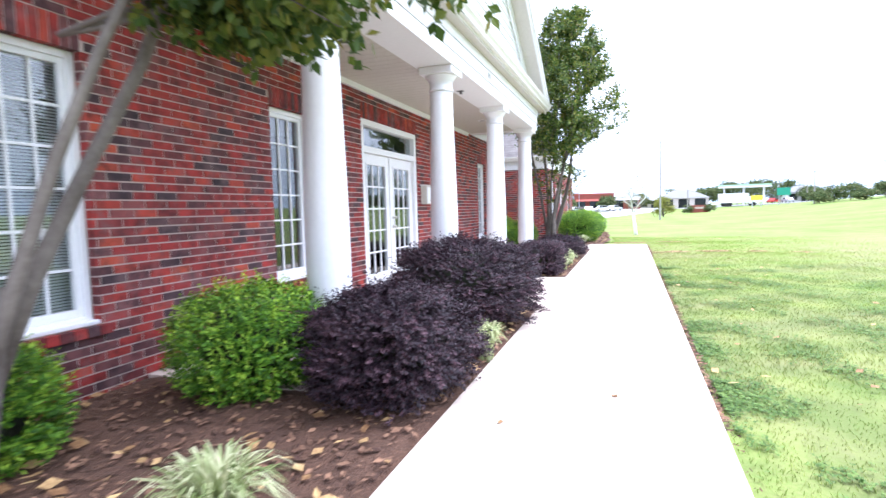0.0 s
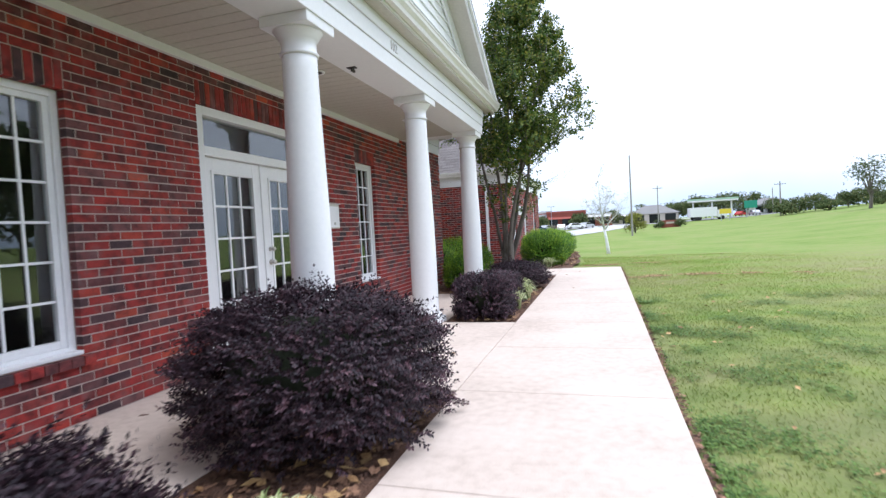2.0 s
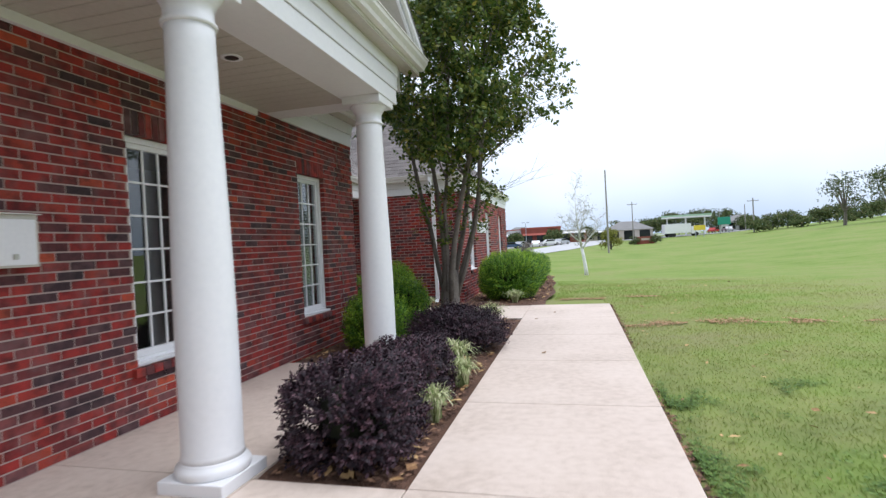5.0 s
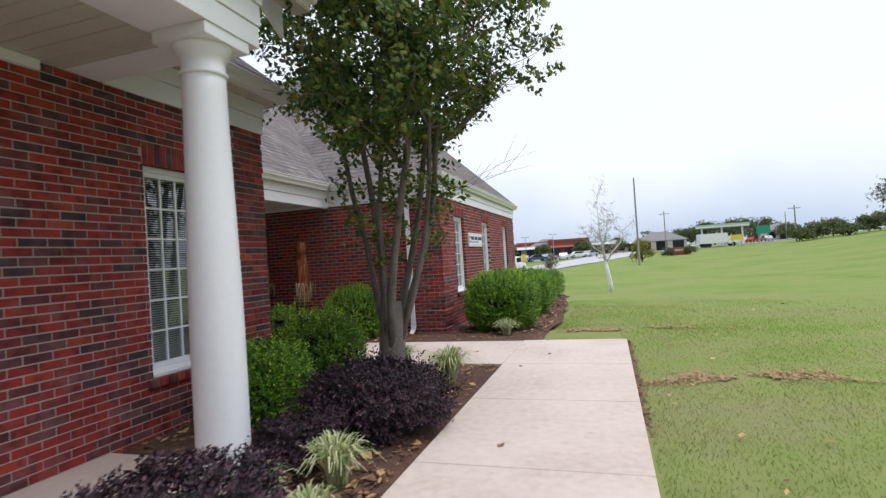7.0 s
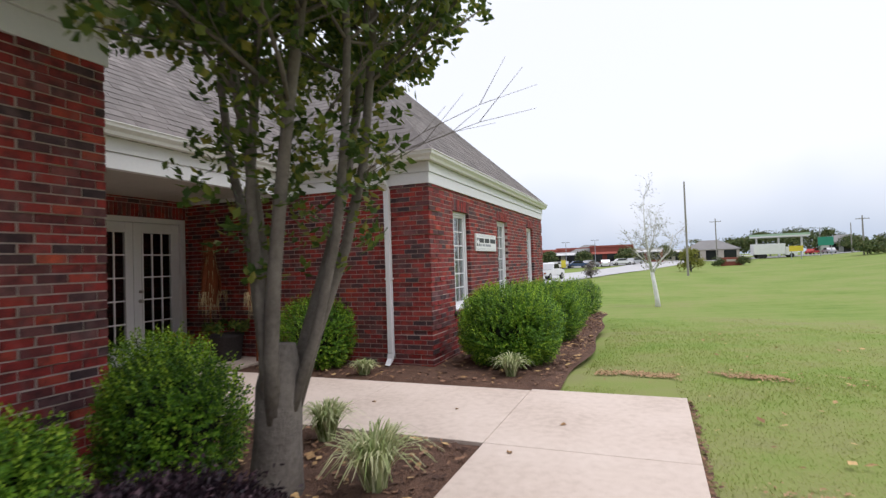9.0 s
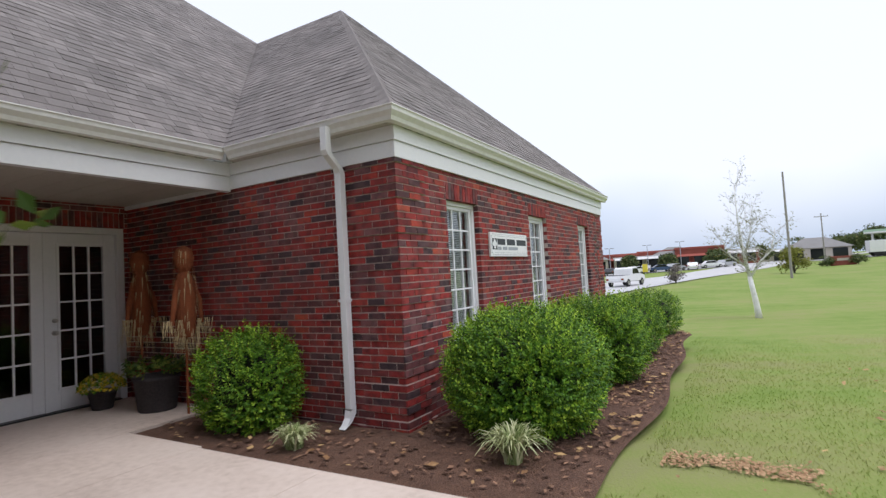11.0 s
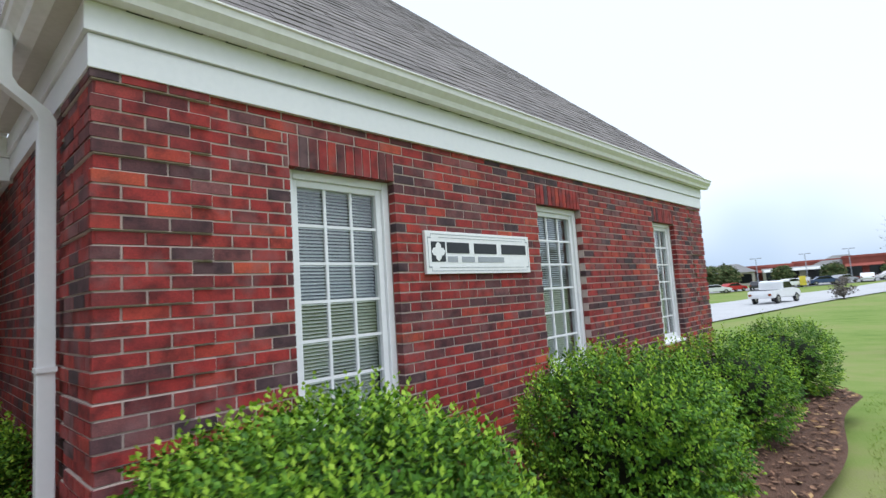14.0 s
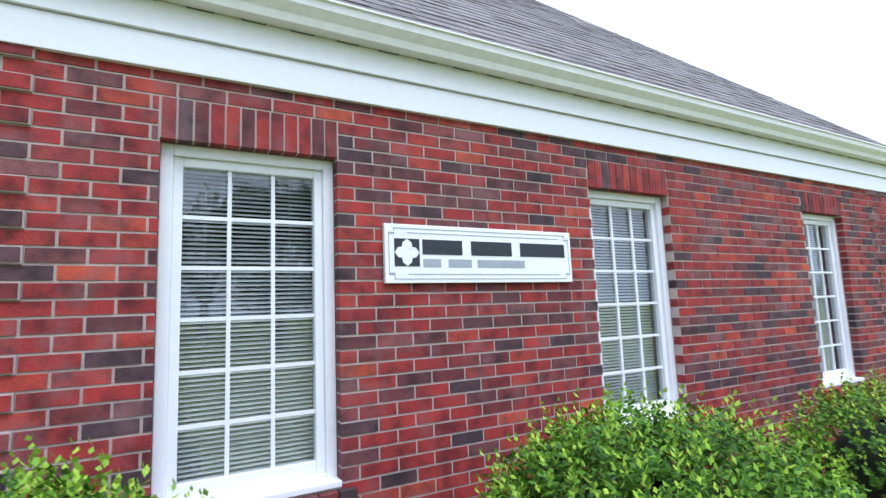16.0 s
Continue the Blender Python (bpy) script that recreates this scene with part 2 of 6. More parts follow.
    p.inputs["Roughness"].default_value = 0.95
    p.inputs["Specular IOR Level"].default_value = 0.1
    if not blade:
        bp = n.new("ShaderNodeBump")
        bp.inputs["Strength"].default_value, bp.inputs["Distance"].default_value = 0.4, 0.015
        l.new(c.outputs["Fac"], bp.inputs["Height"])
        l.new(bp.outputs[0], p.inputs["Normal"])
    else:
        through_, both = n.new("ShaderNodeBsdfTranslucent"), n.new("ShaderNodeMixShader")
        both.inputs[0].default_value = 0.45
        l.new(tone, through_.inputs[0])
        l.new(p.outputs[0], both.inputs[1])
        l.new(through_.outputs[0], both.inputs[2])
        l.new(both.outputs[0], n["Material Output"].inputs[0])
    return m


def concrete_material(name):
    m, n, l, p = nodes_of(name)
    geo = n.new("ShaderNodeNewGeometry")
    a, b_, c = n.new("ShaderNodeTexNoise"), n.new("ShaderNodeTexNoise"), n.new("ShaderNodeTexNoise")
    for t, s_, d in ((a, 1.1, 7), (b_, 14, 6), (c, 160, 3)):
        t.inputs["Scale"].default_value, t.inputs["Detail"].default_value = s_, d
        l.new(geo.outputs["Position"], t.inputs["Vector"])
    m1, m2 = n.new("ShaderNodeMix"), n.new("ShaderNodeMix")
    m1.inputs[0].default_value, m2.inputs[0].default_value = 0.45, 0.3
    l.new(a.outputs["Fac"], m1.inputs[2])
    l.new(b_.outputs["Fac"], m1.inputs[3])
    l.new(m1.outputs[0], m2.inputs[2])
    l.new(c.outputs["Fac"], m2.inputs[3])
    r = ramp(n, [(0.33, (0.43, 0.345, 0.285)), (0.5, (0.585, 0.49, 0.42)), (0.66, (0.655, 0.56, 0.49))])
    l.new(m2.outputs[0], r.inputs[0])
    l.new(r.outputs[0], p.inputs["Base Color"])
    p.inputs["Roughness"].default_value = 0.85
    bp = n.new("ShaderNodeBump")
    bp.inputs["Strength"].default_value, bp.inputs["Distance"].default_value = 0.25, 0.004
    l.new(c.outputs["Fac"], bp.inputs["Height"])
    l.new(bp.outputs[0], p.inputs["Normal"])
    return m


BRICK, BRICK_JOINED = brick_material("brick", True), brick_material("brick_joined", False)
MORTAR = surface("mortar", (0.40, 0.32, 0.285), (0.53, 0.435, 0.39), 0.95, 3, 120, 0.4)
WHITE = surface("white_paint", (0.735, 0.74, 0.755), (0.79, 0.79, 0.80), 0.45, 1.2, 25, 0.03)
VINYL = surface("white_vinyl", (0.765, 0.77, 0.785), (0.83, 0.83, 0.84), 0.35, 2, 40, 0.04)
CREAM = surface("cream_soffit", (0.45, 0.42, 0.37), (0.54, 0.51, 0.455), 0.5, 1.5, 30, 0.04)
GUTTER = surface("white_aluminium", (0.70, 0.69, 0.66), (0.82, 0.81, 0.79), 0.35, 1.2, 20, 0.03)
SHINGLE, SHINGLE_JOINED = shingle_material("shingle", True), shingle_material("shingle_joined", False)
CONCRETE = concrete_material("concrete")
LAWN = lawn_material("lawn")
BLADE = lawn_material("grass_blade", True)
MULCH = surface("mulch", (0.05, 0.024, 0.016), (0.18, 0.095, 0.058), 0.95, 5, 70, 0.9, dist=0.03)
CHIP = surface("mulch_chip", (0.05, 0.022, 0.014), (0.29, 0.16, 0.095), 0.9, 8, 60, 0.3, vary=0.5)
DRY = surface("dry_leaf", (0.20, 0.10, 0.04), (0.56, 0.37, 0.16), 0.8, 10, 60, 0.2, vary=0.5)
BOXWOOD = leaf_material("boxwood_leaf", [(0.15, (0.022, 0.07, 0.005)), (0.5, (0.07, 0.175, 0.010)), (0.85, (0.19, 0.34, 0.022))], 0.5, 0.25, 0.15)
BOXWOOD_TIP = leaf_material("boxwood_tip", [(0.2, (0.19, 0.36, 0.026)), (0.8, (0.40, 0.56, 0.055))], 0.55, 0.2)
PURPLE = leaf_material("purple_leaf", [(0.15, (0.010, 0.007, 0.011)), (0.55, (0.030, 0.018, 0.026)), (0.9, (0.080, 0.042, 0.052))], 0.5, 0.25, 0.1)
PURPLE_TIP = leaf_material("purple_tip", [(0.2, (0.055, 0.034, 0.046)), (0.85, (0.14, 0.075, 0.092))], 0.5, 0.25, 0.1)
TREE_LEAF = leaf_material("tree_leaf", [(0.1, (0.025, 0.055, 0.010)), (0.45, (0.07, 0.125, 0.02)), (0.72, (0.19, 0.23, 0.04)), (0.95, (0.33, 0.25, 0.05))], 0.5, 0.3, 0.4)
FAR_LEAF = leaf_material("far_leaf", [(0.15, (0.045, 0.07, 0.026)), (0.6, (0.10, 0.135, 0.05)), (0.9, (0.20, 0.17, 0.075))], 0.7, 0.1, 0.2)
YELLOW_LEAF = leaf_material("yellow_shrub_leaf", [(0.15, (0.10, 0.12, 0.02)), (0.6, (0.22, 0.23, 0.05)), (0.9, (0.33, 0.30, 0.07))], 0.7, 0.1)
CLOVER = leaf_material("clover_leaf", [(0.15, (0.055, 0.11, 0.022)), (0.55, (0.115, 0.20, 0.04)), (0.9, (0.22, 0.31, 0.08))], 0.6, 0.2, 0.2)
# near-black shrub core: the shade between the leaves is put into its colour
SHADE_CORE = surface("shade_core", (0.010, 0.014, 0.006), (0.022, 0.028, 0.012), 1.0, 6, 40, 0.5)
STRAP = leaf_material("liriope_leaf", [(0.1, (0.15, 0.22, 0.06)), (0.4, (0.36, 0.42, 0.18)), (0.75, (0.68, 0.68, 0.42))], 0.5, 0.25)
BARK = surface("grey_bark", (0.075, 0.062, 0.052), (0.21, 0.185, 0.16), 0.9, 4, 30, 0.7, dist=0.012, blotch=0.6)
BIRCH = surface("white_bark", (0.58, 0.57, 0.56), (0.86, 0.86, 0.85), 0.7, 5, 18, 0.3, blotch=0.6)
TWIG = surface("twig", (0.12, 0.10, 0.09), (0.24, 0.21, 0.19), 0.9, 4, 30, 0.2)
GLASS = glass_material("window_glass")
# room walls near-black: the dark indoors is painted into the colour
INSIDE = surface("painted_dim_room", (0.03, 0.028, 0.026), (0.06, 0.056, 0.05), 0.9, 1, 20, 0.0)
BLIND = surface("blind_white", (0.72, 0.72, 0.69), (0.80, 0.80, 0.77), 0.5, 3, 40, 0.0)
DARK_METAL = surface("dark_metal", (0.03, 0.03, 0.032), (0.07, 0.07, 0.07), 0.45, 8, 50, 0.05, 0.6)
CHROME = surface("brushed_nickel", (0.45, 0.43, 0.40), (0.60, 0.58, 0.54), 0.3, 10, 80, 0.02, 0.9)
SIGN_WHITE = surface("sign_white", (0.78, 0.78, 0.78), (0.86, 0.86, 0.86), 0.4, 1.5, 20, 0.0)
SIGN_INK = surface("sign_ink", (0.012, 0.014, 0.02), (0.025, 0.028, 0.035), 0.5, 5, 40, 0.0)
SIGN_GREY = surface("sign_grey", (0.30, 0.32, 0.35), (0.38, 0.40, 0.43), 0.5, 5, 40, 0.0)
ASPHALT = surface("asphalt", (0.36, 0.36, 0.365), (0.50, 0.50, 0.50), 0.9, 0.3, 8, 0.2)


# ---- building helpers ----
def part(name, bm, material, parent=None, label="", smooth=False):
    me = bpy.data.meshes.new(name)
    bm.to_mesh(me)
    bm.free()
    return link(name, me, material, parent, label, smooth)


def link(name, me, material, parent=None, label="", smooth=False):
    if not me.materials:
        for mm in (material if isinstance(material, (list, tuple)) else [material]):
            me.materials.append(mm)
    if smooth:
        me.shade_smooth()
    ob = new(name, me)
    if parent is not None:
        ob.parent = parent
    if label:
        ob["label"] = label
    return ob


def raw(name, verts, faces, material, parent=None, label="", smooth=False, index=None):
    me = bpy.data.meshes.new(name)
    me.from_pydata([tuple(v) for v in verts], [], [tuple(f) for f in faces])
    ob = link(name, me, material, parent, label, smooth)
    if index is not None:
        me.polygons.foreach_set("material_index", index)
    return ob


def thing(name, loc, label, category, group="", rz=0.0, kind=""):
    ob = new(name)
    ob.empty_display_size = 0.1
    ob.matrix_basis = pose(*loc, 0, 0, rz)
    return tagged(ob, label, category, group, kind)


def box(bm, x0, x1, y0, y1, z0, z1, bevel=0.0):
    r = bmesh.ops.create_cube(bm, size=1, matrix=Matrix.Translation(((x0 + x1) / 2, (y0 + y1) / 2, (z0 + z1) / 2)) @ Matrix.Diagonal((x1 - x0, y1 - y0, z1 - z0, 1)))
    if bevel:
        es = {e for v in r["verts"] for e in v.link_edges}
        bmesh.ops.bevel(bm, geom=list(es), offset=bevel, segments=2, affect="EDGES", profile=0.6)
    return bm


def slab(x0, x1, y0, y1, z0, z1, bevel=0.0):
    return box(bmesh.new(), x0, x1, y0, y1, z0, z1, bevel)


def lathe(profile, seg=40):
    """A turned solid from (radius, z) steps."""
    bm = bmesh.new()
    rings = []
    for r, z in profile:
        rings.append([bm.verts.new((r * math.cos(2 * math.pi * k / seg), r * math.sin(2 * math.pi * k / seg), z)) for k in range(seg)])
    for a, b in zip(rings, rings[1:]):
        for k in range(seg):
            bm.faces.new((a[k], a[(k + 1) % seg], b[(k + 1) % seg], b[k]))
    bm.faces.new(rings[0][::-1])
    bm.faces.new(rings[-1])
    return bm


def extrude_y(outline, y0, y1):
    """A bar along y whose cross-section is an outline of (x, z)."""
    bm = bmesh.new()
    a = [bm.verts.new((x, y0, z)) for x, z in outline]
    b = [bm.verts.new((x, y1, z)) for x, z in outline]
    k = len(outline)
    for i in range(k):
        bm.faces.new((a[i], a[(i + 1) % k], b[(i + 1) % k], b[i]))
    bm.faces.new(a[::-1])
    bm.faces.new(b)
    bmesh.ops.recalc_face_normals(bm, faces=bm.faces)
    return bm


def extrude_x(outline, x0, x1):
    """A bar along x whose cross-section is an outline of (y, z)."""
    bm = extrude_y(outline, x0, x1)
    for v in bm.verts:
        v.co.x, v.co.y = v.co.y, v.co.x
    bmesh.ops.recalc_face_normals(bm, faces=bm.faces)
    return bm


def tubes(paths, seg=7):
    """Round limbs: each path is a list of (point, radius)."""
    V, F = [], []
    for path in paths:
        base = len(V)
        for i, (q, r) in enumerate(path):
            q = Vector(q)
            d = (Vector(path[min(i + 1, len(path) - 1)][0]) - Vector(path[max(i - 1, 0)][0])).normalized()
            u = d.orthogonal().normalized() if i == 0 else (u - d * u.dot(d)).normalized()
            w = d.cross(u)
            for k in range(seg):
                a = 2 * math.pi * k / seg
                V.append(q + r * (math.cos(a) * u + math.sin(a) * w))
            if i:
                for k in range(seg):
                    k2 = (k + 1) % seg
                    o = base + (i - 1) * seg
                    F.append((o + k, o + k2, o + seg + k2, o + seg + k))
        F.append(tuple(base + k for k in range(seg))[::-1])
        F.append(tuple(base + (len(path) - 1) * seg + k for k in range(seg)))
    return V, F


# ---- plan ----
MAIN_X, MAIN_N, MAIN_S = -2.95, 12.97, -7.0      # brick face of the main block, its north corner and south end
WING_X, WING_S, WING_N = -2.07, 17.02, 24.97     # brick face of the wing, its two corners
DOOR_X = -6.62                                   # back wall of the recessed entry
MAIN_TOP, WING_TOP = 2.98, 2.56                  # top of the brickwork
COURSE, BRICK_L, JOINT = 0.0677, 0.203, 0.0115
MAIN_WINDOWS = [(0.68, 1.40), (3.38, 4.10), (8.65, 9.36), (11.30, 12.03)]
MAIN_SILL, MAIN_HEAD = 0.48, 2.37
WING_WINDOWS = [(17.97, 18.76), (20.48, 21.28), (23.13, 23.86)]
WING_SILL, WING_HEAD = 0.66, 2.25
DOOR = (5.366, 7.38, 2.548)
ENTRY = (15.14, 16.98, 2.30)
PORCH_C = 6.485
COLUMNS = [2.34, 5.1, 7.87, 10.63]
COLUMN_X = -1.65
WALK_L, WALK_R, WALK_END, BRANCH_S = -0.46, 1.08, 16.0, 14.22


def smooth(a, b, v):
    t = min(1.0, max(0.0, (v - a) / (b - a)))
    return t * t * (3 - 2 * t)


def wing_edge(y):
    return -0.22 + 0.10 * math.sin((y - 16) * 0.55) + 0.05 * math.sin(y * 2.1) - 1.6 * smooth(24.2, 26.0, y)


def ground_z(x, y):
    """Level by the building, falling gently to the road, rising on the far side of the field."""
    z = -0.035 - 0.72 * smooth(16, 37, y) * (0.4 + 0.6 * smooth(30, 8, x)) - 0.3 * smooth(36, 75, y) * smooth(-1, 9, x)
    z += 1.1 * smooth(95, 170, y)
    d = math.hypot(x, y)
    if x > 1.3 and y > -100:
        z += 2.75 * smooth(0.18, 0.55, x / max(abs(y), 1.0)) * smooth(30, 125, d)
    z += 0.012 * math.sin(x * 1.7 + y * 0.6) + 0.01 * math.sin(y * 1.3 - x * 0.4)
    if x < 1.0 and -9 < y < 17:
        z = -0.075
    return z - (0.05 if x < wing_edge(y) + 0.15 and 16.5 < y < 26 else 0.0)


# ---- ground: one sheet to the horizon ----
def make_ground():
    def axis(lo, hi, step, reach):
        a = list(np.arange(lo, hi + 0.01, step))
        s, d = step, 0
        while hi + d < reach:
            s *= 1.22
            d += s
            a.append(hi + d)
            a.insert(0, lo - d)
        return a
    xs, ys = axis(-8, 14, 0.5, 2500), axis(-8, 40, 0.5, 2500)
    V = [(x, y, ground_z(x, y)) for y in ys for x in xs]
    w = len(xs)
    F = [(j * w + i, j * w + i + 1, (j + 1) * w + i + 1, (j + 1) * w + i) for j in range(len(ys) - 1) for i in range(w - 1)]
    return tagged(raw("ground", V, F, LAWN, smooth=True), "mown lawn with dry patches around the building", "ground", kind="structure")


make_ground()


# ---- walls ----
def wall_core(name, outline, openings, top, to_world, label):
    """A solid wall of mortar colour with openings through it; u runs along the wall, d into it."""
    bm = bmesh.new()

    def bit(u0, u1, z0, z1):
        if u1 - u0 > 1e-4 and z1 - z0 > 1e-4:
            a, b = to_world(u0, 0.005), to_world(u1, 0.24)
            box(bm, min(a[0], b[0]), max(a[0], b[0]), min(a[1], b[1]), max(a[1], b[1]), z0, z1)
    u = outline[0]
    for a, b, z0, z1 in sorted(openings):
        bit(u, a, -0.25, top)
        bit(a, b, -0.25, z0)
        bit(a, b, z1, top)
        u = b
    bit(u, outline[1], -0.25, top)
    return tagged(part(name, bm, MORTAR), label, "wall", kind="structure")


REVEAL = 0.062         # how far the bricks turn into an opening


def brick_faces(u0, u1, z0, z1, proud, to_world, depth=0.016):
    """Five sides of one brick."""
    q = [(u0, -proud, z0), (u1, -proud, z0), (u1, -proud, z1), (u0, -proud, z1)]
    back = [(u, depth, z) for u, _, z in q]
    V = [(*to_world(u, d), z) for u, d, z in q + back]
    F = [(0, 1, 2, 3), (0, 4, 5, 1), (1, 5, 6, 2), (2, 6, 7, 3), (3, 7, 4, 0)]
    return V, F


QUOIN_GAP = 1          # course of five that is set back at the corners


def lay_bricks(core, outline, openings, top, to_world, near=None, quoin=None, sills=True, wrap=False):
    """Running bond with soldier courses over the openings; the bricks of the stretch near are objects of their own, the rest one mesh."""
    rnd = random.Random(hash(round(outline[0] * 10)) % 1000)
    singles, V, F, BV, BF = [], [], [], [], []
    head = {z1: round((z1 + BRICK_L) / COURSE) * COURSE for _, _, _, z1 in openings}      # soldier courses end on a bed joint
    blocks = [(a, b, z0 - (0.07 if sills and z0 > 0.2 else 0), min(top, head[z1]), z1) for a, b, z0, z1 in openings]
    todo = []
    rows = int(top / COURSE)
    for c in range(-1, rows + 1):
        z0, z1 = c * COURSE + JOINT / 2, (c + 1) * COURSE - JOINT / 2
        z1 = min(z1, top)
        if z1 - z0 < 0.015:
            continue
        u = outline[0] - (BRICK_L / 2 if c % 2 else 0)
        while u < outline[1]:
            a, b = max(u + JOINT / 2, outline[0]), min(u + BRICK_L - JOINT / 2, outline[1])
            u += BRICK_L
            spans = [(a, b)]
            deep = set()
            for p0, p1, q0, q1, zt in blocks:
                if z1 > q0 + 0.02 and z0 < q1 - 0.02:
                    e = 0.003 if z0 < zt - 0.02 else -0.007
                    spans = [t for s in spans for t in ((s[0], min(s[1], p0 + e)), (max(s[0], p1 - e), s[1])) if t[1] - t[0] > 0.02]
                    if e > 0:
                        deep |= {p0 + e, p1 - e}
            for s0, s1 in spans:
                if s1 - s0 < 0.02:
                    continue
                proud = rnd.uniform(-0.0015, 0.002)
                if quoin and quoin(s0, s1) and c % 5 == QUOIN_GAP:
                    proud += 0.004
                elif quoin and quoin(s0, s1):
                    proud += 0.018
                    s0 -= 0.019 if wrap and s0 < outline[0] + 0.01 else 0
                    v, f = brick_faces(s0 + 0.008 if s0 < outline[0] + 0.01 else s0 - JOINT / 2, min(s1 + JOINT / 2, outline[1] - 0.004), z0 - JOINT / 2, z1 + JOINT / 2, 0.0115, to_world)
                    BF += [tuple(i + len(BV) for i in q) for q in f]
                    BV += v
                todo.append((s0, s1, z0, z1, proud, REVEAL if s0 in deep or s1 in deep else 0.016))
    for a, b, z0, z1 in openings:
        if head[z1] <= top + 0.05:
            n = max(2, round((b - a) / COURSE))
            w = (b - a) / n
            for k in range(n):
                todo.append((a + k * w + 0.005, a + (k + 1) * w - 0.005, z1 - 0.003, min(top, head[z1] - JOINT / 2), rnd.uniform(0.0, 0.003), REVEAL))
        if sills and z0 > 0.2:
            n = max(2, round((b - a + 0.12) / 0.095))
            w = (b - a + 0.12) / n
            for k in range(n):
                todo.append((a - 0.06 + k * w + 0.004, a - 0.06 + (k + 1) * w - 0.004, z0 - 0.075, z0 - 0.008, 0.045, 0.016))
    shared = {}
    for s0, s1, z0, z1, proud, depth in todo:
        if near and len(singles) < 300 and near(s0, z0):
            key = (round(s1 - s0, 3), round(z1 - z0, 3), round(proud, 2), depth)
            if key not in shared:
                v, f = brick_faces(0, s1 - s0, 0, z1 - z0, proud, lambda u, d: (to_world(u, d)[0] - to_world(0, 0)[0], to_world(u, d)[1] - to_world(0, 0)[1]), depth)
                me = bpy.data.meshes.new("brick")
                me.from_pydata(v, [], f)
                me.materials.append(BRICK)
                shared[key] = me
            ob = new("brick", shared[key])
            x, y = to_world(s0, 0)
            ob.location = (x, y, z0)
            ob.parent = core
            singles.append(ob)
        else:
            v, f = brick_faces(s0, s1, z0, z1, proud, to_world, depth)
            F += [tuple(i + len(V) for i in q) for q in f]
            V += v
    if BV:
        raw("corner_mortar", BV, BF, MORTAR, core)
    ob = raw("brickwork", V, F, BRICK_JOINED, core)
    ob["kind"] = "stuff"


def facing_east(x):
    return lambda u, d: (x - d, u)


def facing_south(y):
    return lambda u, d: (u, y + d)


main_open = [(a, b, MAIN_SILL, MAIN_HEAD) for a, b in MAIN_WINDOWS] + [(DOOR[0], DOOR[1], 0.0, DOOR[2])]
wing_open = [(a, b, WING_SILL, WING_HEAD) for a, b in WING_WINDOWS]
wall_main = wall_core("wall_main", (MAIN_S, MAIN_N), main_open, MAIN_TOP + 0.4, facing_east(MAIN_X), "red brick wall behind the columned porch")
wall_wing = wall_core("wall_wing", (WING_S, WING_N), wing_open, WING_TOP + 0.3, facing_east(WING_X), "red and plum brick wall of the end wing")
wall_wing_side = wall_core("wall_wing_side", (DOOR_X - 0.3, WING_X - 0.25), [], WING_TOP + 0.3, facing_south(WING_S), "red brick side wall beside the entry")
wall_entry = wall_core("wall_entry", (MAIN_N, WING_S), [(ENTRY[0], ENTRY[1], 0.0, ENTRY[2])], 2.9, facing_east(DOOR_X), "brick wall around the recessed entry door")
bm = slab(-12, MAIN_X - 0.24, MAIN_N - 0.24, MAIN_N - 0.01, -0.2, 3.3)
tagged(part("wall_main_side", bm, BRICK_JOINED), "brick end wall of the main block", "wall", kind="structure")
bm = slab(-12, WING_X - 0.24, WING_N - 0.24, WING_N - 0.01, -0.2, 2.86)
tagged(part("wall_wing_end", bm, BRICK_JOINED), "brick end wall of the wing", "wall", kind="structure")


# ---- windows and doors ----
def grid_bars(bm, x0, x1, y0, y1, z0, z1, cols, rows, w):
    for i in range(1, cols):
        y = y0 + (y1 - y0) * i / cols
        box(bm, x0, x1, y - w / 2, y + w / 2, z0, z1)
    for j in range(1, rows):
        z = z0 + (z1 - z0) * j / rows
        box(bm, x0 + 0.0012, x1 - 0.0012, y0, y1, z - w / 2, z + w / 2)


def ring(bm, x0, x1, y0, y1, z0, z1, w, bevel=0.004, wb=None, wt=None):
    wb, wt = wb or w, wt or w
    box(bm, x0, x1, y0, y0 + w, z0, z1, bevel)
    box(bm, x0, x1, y1 - w, y1, z0, z1, bevel)
    box(bm, x0 + 0.001, x1 - 0.001, y0 + w, y1 - w, z1 - wt, z1, bevel)
    box(bm, x0 + 0.001, x1 - 0.001, y0 + w, y1 - w, z0, z0 + wb, bevel)


PANES = {}


def panes(parent, x, y0, y1, z0, z1, cols, rows):
    w, h = (y1 - y0) / cols, (z1 - z0) / rows
    key = (round(w, 3), round(h, 3))
    if key not in PANES:
        me = bpy.data.meshes.new("pane")
        bm2 = slab(-0.002, 0.002, 0, w, 0, h)
        bm2.to_mesh(me)
        bm2.free()
        me.materials.append(GLASS)
        PANES[key] = me
    for i in range(cols):
        for j in range(rows):
            ob = new("pane", PANES[key])
            ob.location = (x, y0 + i * w, z0 + j * h)
            ob.parent = parent
            ob.visible_shadow = False


